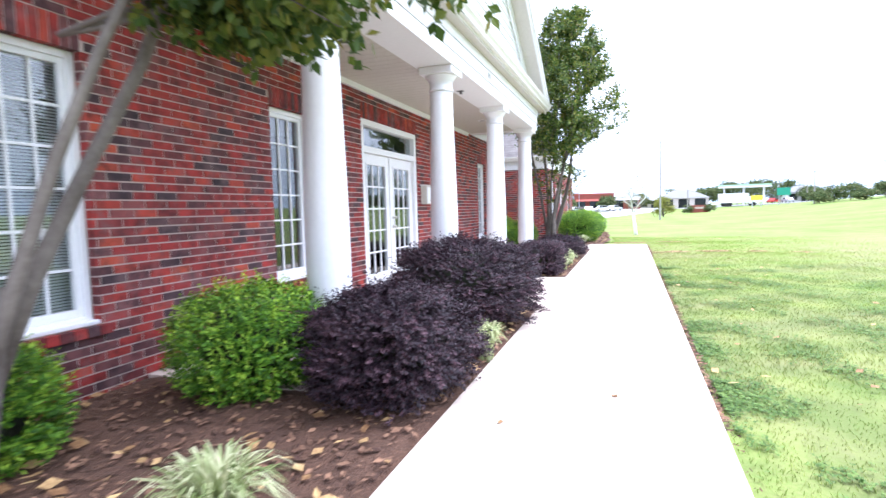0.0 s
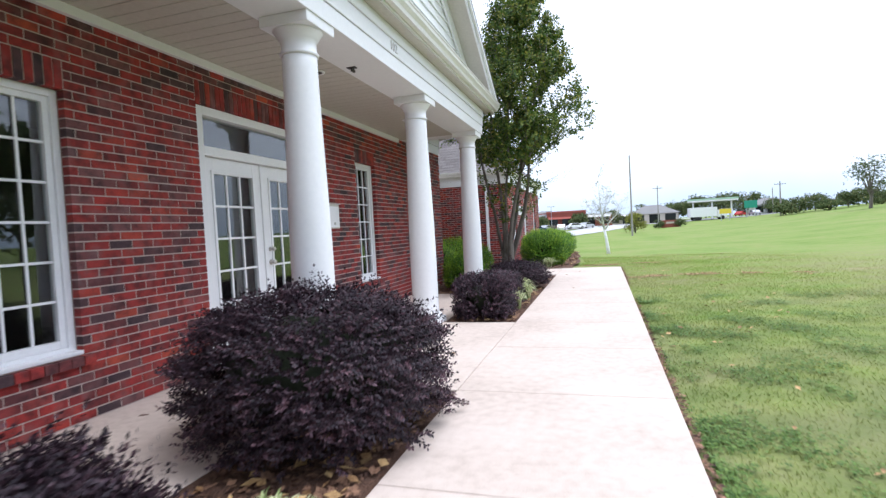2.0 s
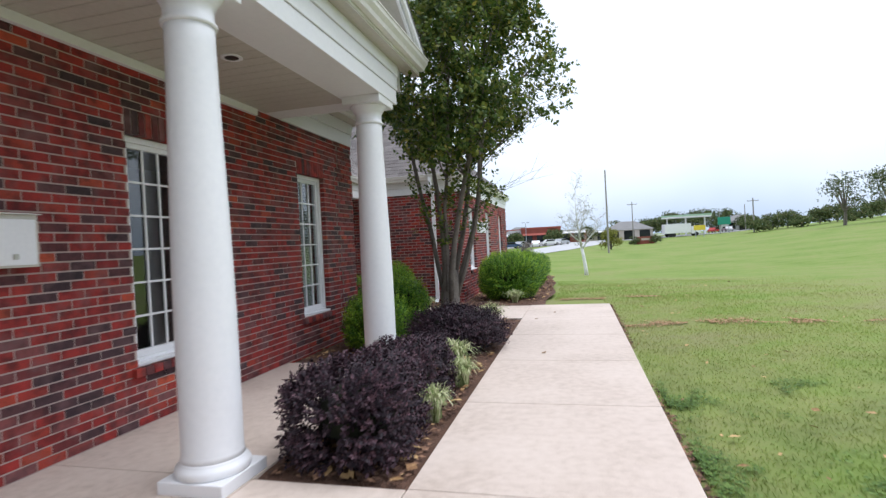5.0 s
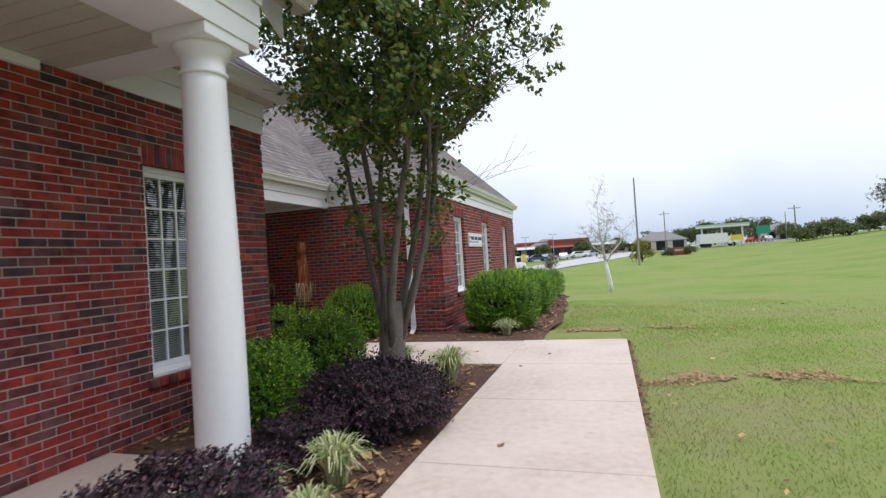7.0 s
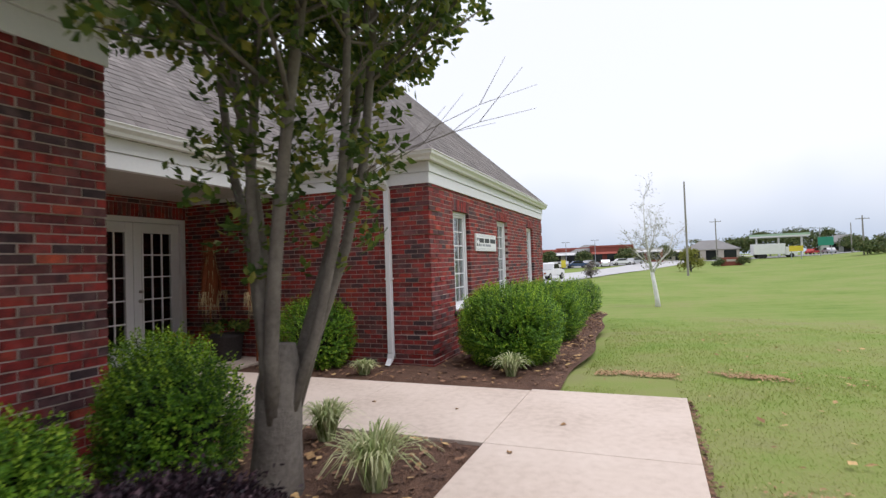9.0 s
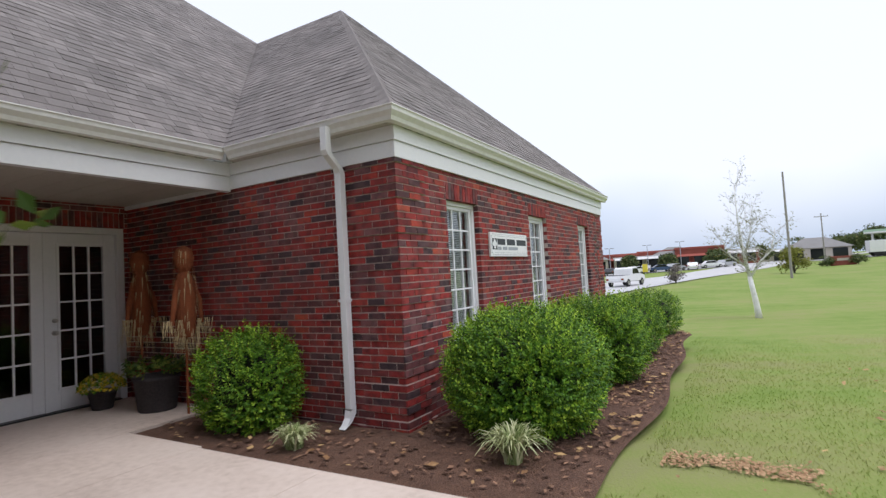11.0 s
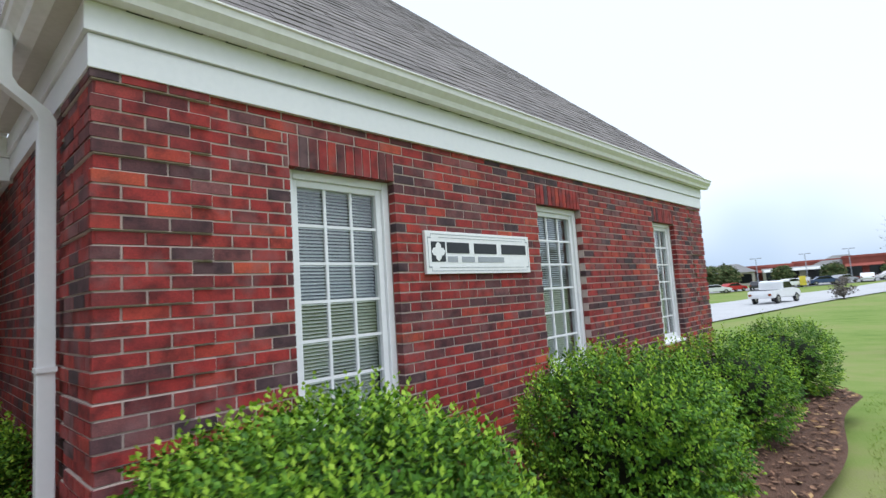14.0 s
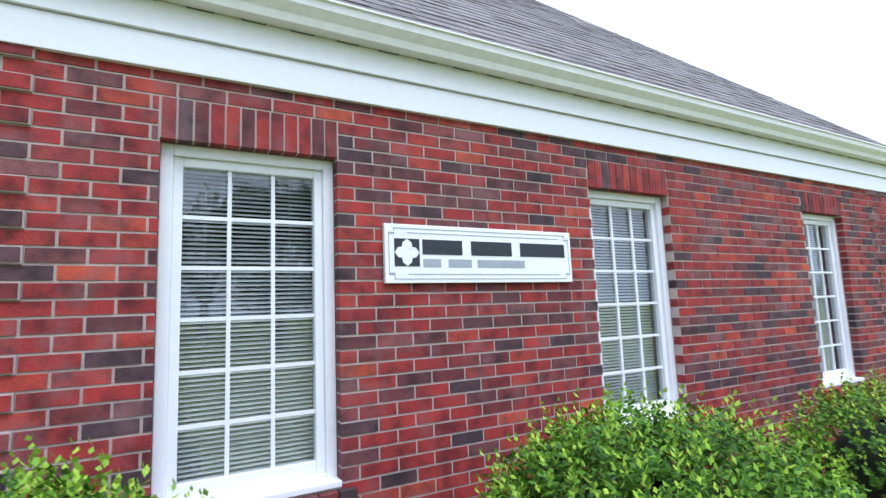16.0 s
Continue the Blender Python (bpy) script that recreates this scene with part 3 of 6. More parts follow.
def blind(y0, y1, z0, z1, x, tilt):
    b = thing("window_blind", (x, y0, z1), "white horizontal slat blind behind the window glass", "blind", "window blinds")
    part("headrail", slab(-0.015, 0.015, 0, y1 - y0, -0.03, 0, 0.003), BLIND, b)
    n = int((z1 - z0 - 0.04) / 0.0215)
    me = bpy.data.meshes.new("slat")
    c, s = math.cos(radians(tilt)) * 0.0125, math.sin(radians(tilt)) * 0.0125
    w = y1 - y0
    me.from_pydata([(-c, 0, -s), (0, 0, 0.0022), (c, 0, s), (-c, w, -s), (0, w, 0.0022), (c, w, s), (-c, 0, -s - 0.0012), (c, 0, s - 0.0012), (-c, w, -s - 0.0012), (c, w, s - 0.0012)], [],
                   [(0, 1, 4, 3), (1, 2, 5, 4), (6, 8, 9, 7), (0, 3, 8, 6), (2, 7, 9, 5)])
    me.materials.append(BLIND)
    for k in range(n):
        o = new("slat", me)
        o.location = (0, 0, -0.045 - k * 0.0215)
        o.parent = b
    part("bottom_rail", slab(-0.012, 0.012, 0, w, -0.055 - n * 0.0215, -0.04 - n * 0.0215, 0.003), BLIND, b)
    cords = bmesh.new()
    for f in (0.2, 0.8):
        box(cords, 0.013, 0.0145, w * f - 0.001, w * f + 0.001, -0.04 - n * 0.0215, -0.02)
    part("cord", cords, BLIND, b)


def window(number, face, y0, y1, z0, z1, blind_tilt, label):
    w = tagged(new("window_%d" % number), label, "window", kind="structure")
    g = 0.004
    front, face = face, face - 0.044
    y0, y1, z0, z1 = y0 + g, y1 - g, z0 + g, z1 - g
    bm = bmesh.new()
    ring(bm, face - 0.13, face - 0.022, y0, y1, z0, z1, 0.052, 0.006)
    part("window_frame", bm, VINYL, w)
    bm = bmesh.new()
    ring(bm, face - 0.10, face - 0.045, y0 + 0.052, y1 - 0.052, z0 + 0.052, z1 - 0.052, 0.042, 0.004, 0.055)
    part("sash", bm, VINYL, w)
    a0, a1, b0, b1 = y0 + 0.094, y1 - 0.094, z0 + 0.107, z1 - 0.094
    bm = bmesh.new()
    grid_bars(bm, face - 0.072, face - 0.058, a0, a1, b0, b1, 3, 6, 0.018)
    part("muntins", bm, VINYL, w)
    panes(w, face - 0.076, a0, a1, b0, b1, 3, 6)
    part("window_sill", slab(face - 0.12, front + 0.006, y0, y1, z0 - 0.003, z0 + 0.026, 0.005), VINYL, w)
    if blind_tilt is not None:
        blind(a0 - 0.03, a1 + 0.03, b0 - 0.03, b1 + 0.03, face - 0.150, blind_tilt)


for k, (a, b) in enumerate(MAIN_WINDOWS):
    window(k + 1, MAIN_X, a, b, MAIN_SILL, MAIN_HEAD, -30 if k in (0, 3) else None, "tall white vinyl window with eighteen small panes")
for k, (a, b) in enumerate(WING_WINDOWS):
    window(k + 5, WING_X, a, b, WING_SILL, WING_HEAD, -36, "white vinyl window with white grilles and half-open slat blinds")


def glazed_leaf(parent, x, y0, y1, z0, z1, cols, rows, handle=None):
    """One French door leaf."""
    bm = bmesh.new()
    ring(bm, x - 0.045, x, y0, y1, z0, z1, 0.145, 0.004, 0.26, 0.15)
    leaf = part("door_leaf", bm, WHITE, parent)
    bm = bmesh.new()
    a0, a1, b0, b1 = y0 + 0.145, y1 - 0.145, z0 + 0.26, z1 - 0.15
    ring(bm, x - 0.05, x + 0.012, a0 - 0.025, a1 + 0.025, b0 - 0.025, b1 + 0.025, 0.032, 0.005)
    part("glazing_bead", bm, WHITE, leaf)
    bm = bmesh.new()
    grid_bars(bm, x - 0.03, x - 0.004, a0, a1, b0, b1, cols, rows, 0.022)
    part("muntins", bm, WHITE, leaf)
    panes(leaf, x - 0.018, a0, a1, b0, b1, cols, rows)
    if handle is not None:
        for name, z, r in (("deadbolt", 1.12, 0.026), ("door_knob", 0.97, 0.031)):
            bm = lathe([(r, 0), (r, 0.008), (r * 0.45, 0.014), (r * 0.4, 0.035), (r * 0.85, 0.045), (r * 0.9, 0.06), (r * 0.5, 0.072)], 20)
            bmesh.ops.transform(bm, matrix=pose(x + 0.002, handle, z, 0, 90, 0), verts=bm.verts)
            part(name, bm, CHROME, leaf, "brushed metal " + name.replace("_", " "), True)
    return leaf


def french_doors(number, face, y0, y1, top, transom, label):
    d = tagged(new("door_%d" % number), label, "door", kind="structure")
    y0, y1, top = y0 + 0.004, y1 - 0.004, top - 0.004
    head = top - (0.43 if transom else 0.0)
    bm = bmesh.new()
    for a, b in ((y0, y0 + 0.09), (y1 - 0.09, y1)):
        box(bm, face - 0.16, face - 0.012, a, b, 0.0, top, 0.006)
    box(bm, face - 0.16, face - 0.012, y0 + 0.09, y1 - 0.09, top - 0.085, top, 0.006)
    if transom:
        box(bm, face - 0.16, face - 0.014, y0 + 0.09, y1 - 0.09, head - 0.04, head + 0.05, 0.006)
    part("door_frame", bm, WHITE, d)
    if transom:
        panes(d, face - 0.09, y0 + 0.09, y1 - 0.09, head + 0.05, top - 0.085, 1, 1)
    low = (head - 0.04 if transom else top - 0.085) - 0.006
    mid = (y0 + y1) / 2
    glazed_leaf(d, face - 0.07, y0 + 0.094, mid - 0.003, 0.02, low, 3, 5)
    glazed_leaf(d, face - 0.07, mid + 0.003, y1 - 0.094, 0.02, low, 3, 5, mid + 0.09)
    part("astragal", slab(face - 0.07, face - 0.05, mid - 0.025, mid + 0.025, 0.02, low, 0.004), WHITE, d)
    part("threshold", slab(face - 0.16, face + 0.03, y0 + 0.092, y1 - 0.092, 0.001, 0.019, 0.003), DARK_METAL, d)


french_doors(1, MAIN_X, DOOR[0], DOOR[1], DOOR[2], True, "white glazed double doors with a transom on the porch")
french_doors(2, DOOR_X, ENTRY[0], ENTRY[1], ENTRY[2], False, "white glazed double doors in the recessed entry")

# rooms behind the glass: plain boxes, their dimness put into near-black walls
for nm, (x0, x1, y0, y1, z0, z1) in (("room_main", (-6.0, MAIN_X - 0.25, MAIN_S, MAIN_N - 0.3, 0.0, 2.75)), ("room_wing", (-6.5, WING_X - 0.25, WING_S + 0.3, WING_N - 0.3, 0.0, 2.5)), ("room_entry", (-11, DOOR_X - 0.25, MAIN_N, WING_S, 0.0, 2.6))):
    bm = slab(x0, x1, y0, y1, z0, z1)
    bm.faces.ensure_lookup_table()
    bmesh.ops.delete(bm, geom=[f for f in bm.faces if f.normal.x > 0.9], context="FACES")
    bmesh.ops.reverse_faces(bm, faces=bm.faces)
    tagged(part(nm, bm, INSIDE), "box behind the windows, painted near-black as a dim room", "room", kind="structure")


# ---- porch: columns, ceiling, entablature, pediment ----
def column():
    c = thing("porch_column", (COLUMN_X, COLUMNS[0], 0), "round white tapered porch column on a square plinth", "column", "porch columns")
    part("plinth", slab(-0.215, 0.215, -0.215, 0.215, 0.0, 0.075, 0.008), WHITE, c)
    part("base", lathe([(0.205, 0.075), (0.212, 0.09), (0.214, 0.108), (0.207, 0.128), (0.19, 0.138), (0.187, 0.15), (0.178, 0.165)], 48), WHITE, c, smooth=True)
    H = 2.79
    shaft = [(0.182, 0.16), (0.176, 0.19)] + [(0.174 - 0.034 * smooth(0.25, 1.0, k / 12), 0.2 + (H - 0.2) * k / 12) for k in range(13)]
    part("shaft", lathe(shaft, 48), WHITE, c, smooth=True)
    part("capital", lathe([(0.141, H - 0.10), (0.155, H - 0.095), (0.157, H - 0.078), (0.142, H - 0.07), (0.142, H + 0.02), (0.155, H + 0.03), (0.165, H + 0.05), (0.19, H + 0.085), (0.2, H + 0.1)], 48), WHITE, c, smooth=True)
    part("abacus", slab(-0.215, 0.215, -0.215, 0.215, H + 0.1, H + 0.185, 0.008), WHITE, c)
    return c


col = column()
for y in COLUMNS[1:]:
    copy_thing(col, pose(COLUMN_X, y, 0))

CEIL, BEAM_IN, BEAM_OUT = 2.975, -1.90, -1.44
PORCH_S, PORCH_N = COLUMNS[0] - 0.3, COLUMNS[3] + 0.3
bm = bmesh.new()
y = PORCH_S + 0.3
while y < PORCH_N - 0.3:                           # soffit boards, each with a lowered edge
    y2 = min(y + 0.15, PORCH_N - 0.3)
    box(bm, MAIN_X + 0.02, BEAM_IN, y, y2 - 0.008, CEIL, CEIL + 0.02)
    box(bm, MAIN_X + 0.02, BEAM_IN, y2 - 0.008, y2, CEIL + 0.008, CEIL + 0.02)
    y = y2
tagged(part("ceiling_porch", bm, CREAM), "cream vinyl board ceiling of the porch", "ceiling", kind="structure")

bm = bmesh.new()
box(bm, BEAM_IN, BEAM_OUT, PORCH_S, PORCH_N, CEIL, 3.42)
box(bm, MAIN_X, BEAM_IN, PORCH_N - 0.5, PORCH_N - 0.002, CEIL + 0.002, 3.42)
box(bm, MAIN_X, BEAM_IN, PORCH_S + 0.002, PORCH_S + 0.5, CEIL + 0.002, 3.42)
trim = tagged(part("trim_porch_beam", bm, WHITE), "white porch beam with stepped frieze boards", "trim", kind="structure")
for name, z0, z1, o in (("frieze_board", 2.972, 3.13, 0.018), ("frieze_board", 3.135, 3.29, 0.03), ("bed_moulding", 3.295, 3.418, 0.045)):
    bm = slab(BEAM_OUT - 0.02, BEAM_OUT + o, PORCH_S - o, PORCH_N + o, z0, z1, 0.006)
    box(bm, MAIN_X + 0.03, BEAM_OUT - 0.02, PORCH_N - 0.02, PORCH_N + o - 0.002, z0, z1, 0.006)
    box(bm, MAIN_X + 0.03, BEAM_OUT - 0.02, PORCH_S - o + 0.002, PORCH_S + 0.02, z0, z1, 0.006)
    part(name, bm, WHITE, trim)
tagged(part("trim_wall_top", slab(MAIN_X + 0.002, MAIN_X + 0.05, PORCH_S + 0.5, PORCH_N - 0.5, 2.90, CEIL - 0.002, 0.004), WHITE), "white trim board along the porch ceiling", "trim", kind="structure")


def gutter_profile(x, z, s=1.0):
    """An ogee gutter seen from its end, wall side at x, top at z."""
    return [(x, z), (x, z - 0.125), (x + 0.065 * s, z - 0.125), (x + 0.078 * s, z - 0.09), (x + 0.112 * s, z - 0.05), (x + 0.118 * s, z - 0.015), (x + 0.13 * s, z - 0.01), (x + 0.13 * s, z),
            (x + 0.118 * s, z), (x + 0.11 * s, z - 0.02), (x + 0.02 * s, z - 0.03)]


EAVE_S, EAVE_N, EAVE_X = 2 * PORCH_C - 11.42, 11.42, -1.27
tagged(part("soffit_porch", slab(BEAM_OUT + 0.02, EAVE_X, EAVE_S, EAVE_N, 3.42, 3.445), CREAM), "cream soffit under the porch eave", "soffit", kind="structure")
tagged(part("fascia_porch", slab(EAVE_X - 0.025, EAVE_X, EAVE_S, EAVE_N, 3.445, 3.60), WHITE), "white fascia of the porch eave", "trim", kind="structure")
tagged(part("gutter_porch", extrude_y(gutter_profile(EAVE_X + 0.002, 3.60), EAVE_S, EAVE_N), GUTTER), "off-white aluminium gutter along the porch eave", "gutter", kind="structure")

# pediment above the cornice: lapped siding, raking boards, gable roof
PITCH, P_BASE = 0.62, 3.60
apex = P_BASE + PITCH * (EAVE_N - PORCH_C)
ped = tagged(new("pediment"), "white sided gable over the porch with raking boards", "gable", kind="structure")
bm = bmesh.new()
z = P_BASE
while z < apex - 0.2:
    half, half2 = (apex - z) / PITCH - 0.12, (apex - z - 0.15) / PITCH - 0.12
    vs = [bm.verts.new(q) for q in ((-1.56, PORCH_C - half, z), (-1.56, PORCH_C + half, z), (-1.585, PORCH_C + max(half2, 0), z + 0.15), (-1.585, PORCH_C - max(half2, 0), z + 0.15),
                                    (-1.6, PORCH_C - half, z), (-1.6, PORCH_C + half, z))]
    bm.faces.new(vs[:4])
    bm.faces.new((vs[0], vs[4], vs[5], vs[1]))
    z += 0.15
part("siding", bm, VINYL, ped)


def rake(y_end, sign, x0, x1, drop, thick, name, mtl):
    bm2 = bmesh.new()
    run = EAVE_N - PORCH_C
    q = [(PORCH_C + sign * run, P_BASE + drop), (PORCH_C, apex + drop), (PORCH_C, apex + drop + thick), (PORCH_C + sign * run, P_BASE + drop + thick)]
    a = [bm2.verts.new((x0, yy, zz)) for yy, zz in q]
    b = [bm2.verts.new((x1, yy, zz)) for yy, zz in q]
    for i in range(4):
        bm2.faces.new((a[i], a[(i + 1) % 4], b[(i + 1) % 4], b[i]))
    bm2.faces.new(a)
    bm2.faces.new(b)
    bmesh.ops.recalc_face_normals(bm2, faces=bm2.faces)
    return part(name, bm2, mtl, ped)


for sg in (1, -1):
    rake(0, sg, -1.60, -1.22, -0.10, 0.03, "raking_soffit", CREAM)
    rake(0, sg, -1.56, -1.525, -0.34, 0.24, "rake_frieze", WHITE)
    rake(0, sg, -1.25, -1.22, -0.13, 0.20, "rake_board", WHITE)
    rake(0, sg, -1.22, -1.19, -0.03, 0.10, "rake_moulding", WHITE)


# ---- roofs ----
def roof_plane(name, corners, label, near=None):
    """A sloping roof deck through corners (eave first, eave edge level), laid with lapped shingles."""
    P = [Vector(c) for c in corners]
    along = (P[1] - P[0]).normalized()
    n = along.cross(P[2] - P[0]).normalized()
    if n.z < 0:
        n = -n
    up = n.cross(along)
    bm2 = bmesh.new()
    top = [bm2.verts.new(p) for p in P]
    low = [bm2.verts.new(p - n * 0.05) for p in P]
    bm2.faces.new(top)
    bm2.faces.new(low[::-1])
    for i in range(len(P)):
        bm2.faces.new((top[i], low[i], low[(i + 1) % len(P)], top[(i + 1) % len(P)]))
    bmesh.ops.recalc_face_normals(bm2, faces=bm2.faces)
    roof = tagged(part(name, bm2, SHINGLE_JOINED), label, "roof", kind="structure")
    uv = [((p - P[0]).dot(along), (p - P[0]).dot(up)) for p in P]

    def span(v):
        hits = []
        for (u0, v0), (u1, v1) in zip(uv, uv[1:] + uv[:1]):
            if (v0 <= v < v1) or (v1 <= v < v0):
                hits.append(u0 + (u1 - u0) * (v - v0) / (v1 - v0))
        return (min(hits), max(hits)) if len(hits) > 1 else None
    rnd = random.Random(len(name))
    V, F, count, shared = [], [], 0, {}
    v, row = 0.0, 0
    vmax = max(q[1] for q in uv)
    while v < vmax - 0.03:
        s, s2 = span(v + 0.002), span(min(v + 0.148, vmax - 0.002))
        if s and s2:
            s = (max(s[0], s2[0]), min(s[1], s2[1]))
            u = s[0] - rnd.uniform(0.05, 0.3)
            while u < s[1]:
                w = rnd.choice((0.11, 0.14, 0.17, 0.20))
                a, b = max(u, s[0]), min(u + w - 0.004, s[1])
                u += w
                if b - a < 0.03:
                    continue
                t = rnd.choice((0.005, 0.006, 0.009))
                if near and count < 300 and near(P[0] + along * a + up * v):
                    key = (round(b - a, 2), t)
                    if key not in shared:
                        q = [Vector((0, 0, 0)), along * (b - a), along * (b - a) + up * 0.15, up * 0.15]
                        vv = [p + n * (t if i < 2 else 0.001) for i, p in enumerate(q)] + [q[0], q[1]]
                        me = bpy.data.meshes.new("shingle")
                        me.from_pydata([tuple(x) for x in vv], [], [(0, 1, 2, 3), (4, 5, 1, 0), (4, 0, 3), (5, 2, 1)])
                        me.materials.append(SHINGLE)
                        shared[key] = me
                    o = new("shingle", shared[key])
                    o.location = P[0] + along * a + up * (v - 0.004)
                    o.parent = roof
                    count += 1
                else:
                    q = [P[0] + along * a + up * (v - 0.004), P[0] + along * b + up * (v - 0.004), P[0] + along * b + up * (v + 0.15), P[0] + along * a + up * (v + 0.15)]
                    k = len(V)
                    V += [p + n * (t if i < 2 else 0.001) for i, p in enumerate(q)] + [q[0], q[1]]
                    F += [(k, k + 1, k + 2, k + 3), (k + 4, k + 5, k + 1, k), (k + 4, k, k + 3), (k + 5, k + 2, k + 1)]
        v += 0.142
        row += 1
    o = raw("shingle_courses", V, F, SHINGLE_JOINED, roof)
    o["kind"] = "stuff"
    return roof


SL = 0.93
# wing: hipped end
WE, WS_, WN_ = -1.90, 16.78, 25.12
half = (WN_ - WS_) / 2
ZW = 2.965
ridge_y, hip_x, ridge_z = WS_ + half, WE - half + 0.14, ZW + half * SL
LINK_X = -4.22
valley = (LINK_X - half, ridge_y, ridge_z)
roof_plane("roof_wing_front", [(WE, WS_, ZW), (WE, WN_, ZW), (hip_x, ridge_y, ridge_z)], "grey asphalt shingle hip end of the wing", lambda p: p.y < 21.0 and p.z < 4.6)
roof_plane("roof_wing_side", [(LINK_X, WS_, ZW), (WE, WS_, ZW), (hip_x, ridge_y, ridge_z), valley], "grey asphalt shingle slope of the wing above the entry")
roof_plane("roof_wing_back", [(WE, WN_, ZW), (-14, WN_, ZW), (-14, ridge_y, ridge_z), (hip_x, ridge_y, ridge_z)], "grey asphalt shingle back slope of the wing")
lx = LINK_X - 6.3
roof_plane("roof_link", [(LINK_X, 12.0, ZW), (LINK_X, WS_, ZW), valley, (lx, 17.4, ZW + 6.3 * SL), (lx, 12.0, ZW + 6.3 * SL)], "grey asphalt shingle slope over the recessed entry")
# main block: hip at the north end
ME, MN, ZM = -2.62, 13.16, 3.47
mh = 6.2
roof_plane("roof_main_front", [(ME, MAIN_S - 0.3, ZM), (ME, MN, ZM), (ME - mh, MN - mh, ZM + mh * SL), (ME - mh, MAIN_S - 0.3, ZM + mh * SL)], "grey asphalt shingle slope of the main block")
roof_plane("roof_main_side", [(ME, MN, ZM), (ME - 2 * mh, MN, ZM), (ME - mh, MN - mh, ZM + mh * SL)], "grey asphalt shingle hip of the main block")
# gable over the porch
for sg, nm in ((1, "north"), (-1, "south")):
    run = EAVE_N - PORCH_C + 0.05
    pts = [(-1.19, PORCH_C + sg * run, P_BASE + 0.07), (-2.75, PORCH_C + sg * run, P_BASE + 0.07), (-6.6, PORCH_C, apex + 0.09), (-1.19, PORCH_C, apex + 0.09)]
    roof_plane("roof_porch_" + nm, pts, "grey asphalt shingle slope of the porch gable")


def eave_east(tag, face, y0, y1, top, board, edge, z_edge, gut_y0, gut_y1, label):
    """Frieze, soffit, fascia and gutter of an eave that faces +x."""
    t = tagged(new("trim_eave_" + tag), label, "trim", kind="structure")
    step = (board - top) * 0.52
    part("frieze_board", slab(face - 0.02, face + 0.028, y0 - 0.028, y1 + 0.028, top - 0.012, top + step - 0.004, 0.004), WHITE, t)
    part("upper_frieze_board", slab(face - 0.02, face + 0.046, y0 - 0.046, y1 + 0.046, top + step, board, 0.004), WHITE, t)
    bm2 = bmesh.new()
    yy = gut_y0 + 0.13
    while yy < gut_y1 - 0.13:
        y2 = min(yy + 0.3, gut_y1 - 0.13)
        box(bm2, face - 0.02, edge - 0.002, yy, y2 - 0.006, board, board + 0.014)
        box(bm2, face - 0.02, edge - 0.002, y2 - 0.006, y2, board + 0.006, board + 0.014)
        yy = y2
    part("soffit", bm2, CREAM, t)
    bm2 = bmesh.new()
    yy = y0 + 0.12
    while yy < y1 - 0.15:
        box(bm2, face + 0.0465, face + 0.0515, yy, yy + 0.11, board - 0.003, board + 0.002)
        for e in (0.0, 0.106):
            box(bm2, face + 0.0515, face + 0.062, yy + e, yy + e + 0.004, board - 0.003, board + 0.002)
        yy += 0.23
    part("vent_slots", bm2, DARK_METAL, t, "dark weep slots along the soffit edge")
    part("fascia", slab(edge - 0.02, edge, gut_y0 + 0.11, gut_y1 - 0.11, board + 0.001, z_edge - 0.01, 0.0), WHITE, t)
    g = tagged(part("gutter_" + tag, extrude_y(gutter_profile(edge + 0.001, z_edge + 0.005), gut_y0, gut_y1), GUTTER), "white ogee gutter along the eave", "gutter", kind="structure")
    return t, g


eave_east("main", MAIN_X, PORCH_N + 0.05, MAIN_N, MAIN_TOP, 3.33, ME - 0.13 + 0.02, ZM, PORCH_N + 0.1, MN, "white frieze and soffit of the main block")
part("frieze_return", slab(-8, MAIN_X - 0.02, MAIN_N - 0.02, MAIN_N + 0.028, MAIN_TOP - 0.012, 3.33, 0.004), WHITE, bpy.data.objects["trim_eave_main"])
part("soffit_return", slab(-8, MAIN_X + 0.1, MAIN_N, MN, 3.33, 3.345), CREAM, bpy.data.objects["trim_eave_main"])
part("fascia_return", slab(-8, ME - 0.1, MN - 0.02, MN, 3.346, ZM), WHITE, bpy.data.objects["trim_eave_main"])
tw, front_gutter = eave_east("wing", WING_X, WING_S, WING_N, WING_TOP, 2.845, WE - 0.11, ZW, WS_, WN_, "white frieze, soffit and fascia around the wing")
# the same eave along the side of the wing, facing south
st = (2.845 - WING_TOP) * 0.52
part("frieze_board", slab(DOOR_X, WING_X - 0.02, WING_S - 0.028, WING_S + 0.02, WING_TOP - 0.012, WING_TOP + st - 0.004, 0.004), WHITE, tw)
part("upper_frieze_board", slab(DOOR_X, WING_X - 0.02, WING_S - 0.046, WING_S + 0.02, WING_TOP + st, 2.845, 0.004), WHITE, tw)
part("soffit", slab(LINK_X - 0.05, WING_X - 0.02, WS_ + 0.11, WING_S, 2.846, 2.86), CREAM, tw)
part("fascia", slab(LINK_X - 0.05, WE - 0.13, WS_ + 0.11, WS_ + 0.13, 2.861, ZW - 0.01), WHITE, tw)
gp = [(WS_ + 0.109 - (x - 0.0), z) for x, z in gutter_profile(0.0, ZW + 0.005)]
side_gutter = tagged(part("gutter_side", extrude_x(gp, LINK_X + 0.02, WE + 0.02), GUTTER), "white ogee gutter above the entry wall", "gutter", kind="structure")
for v in front_gutter.data.vertices:                # mitre the outer corner
    if v.co.y < WS_ + 0.2:
        v.co.y = WS_ + 0.109 - (v.co.x - (WE - 0.109))
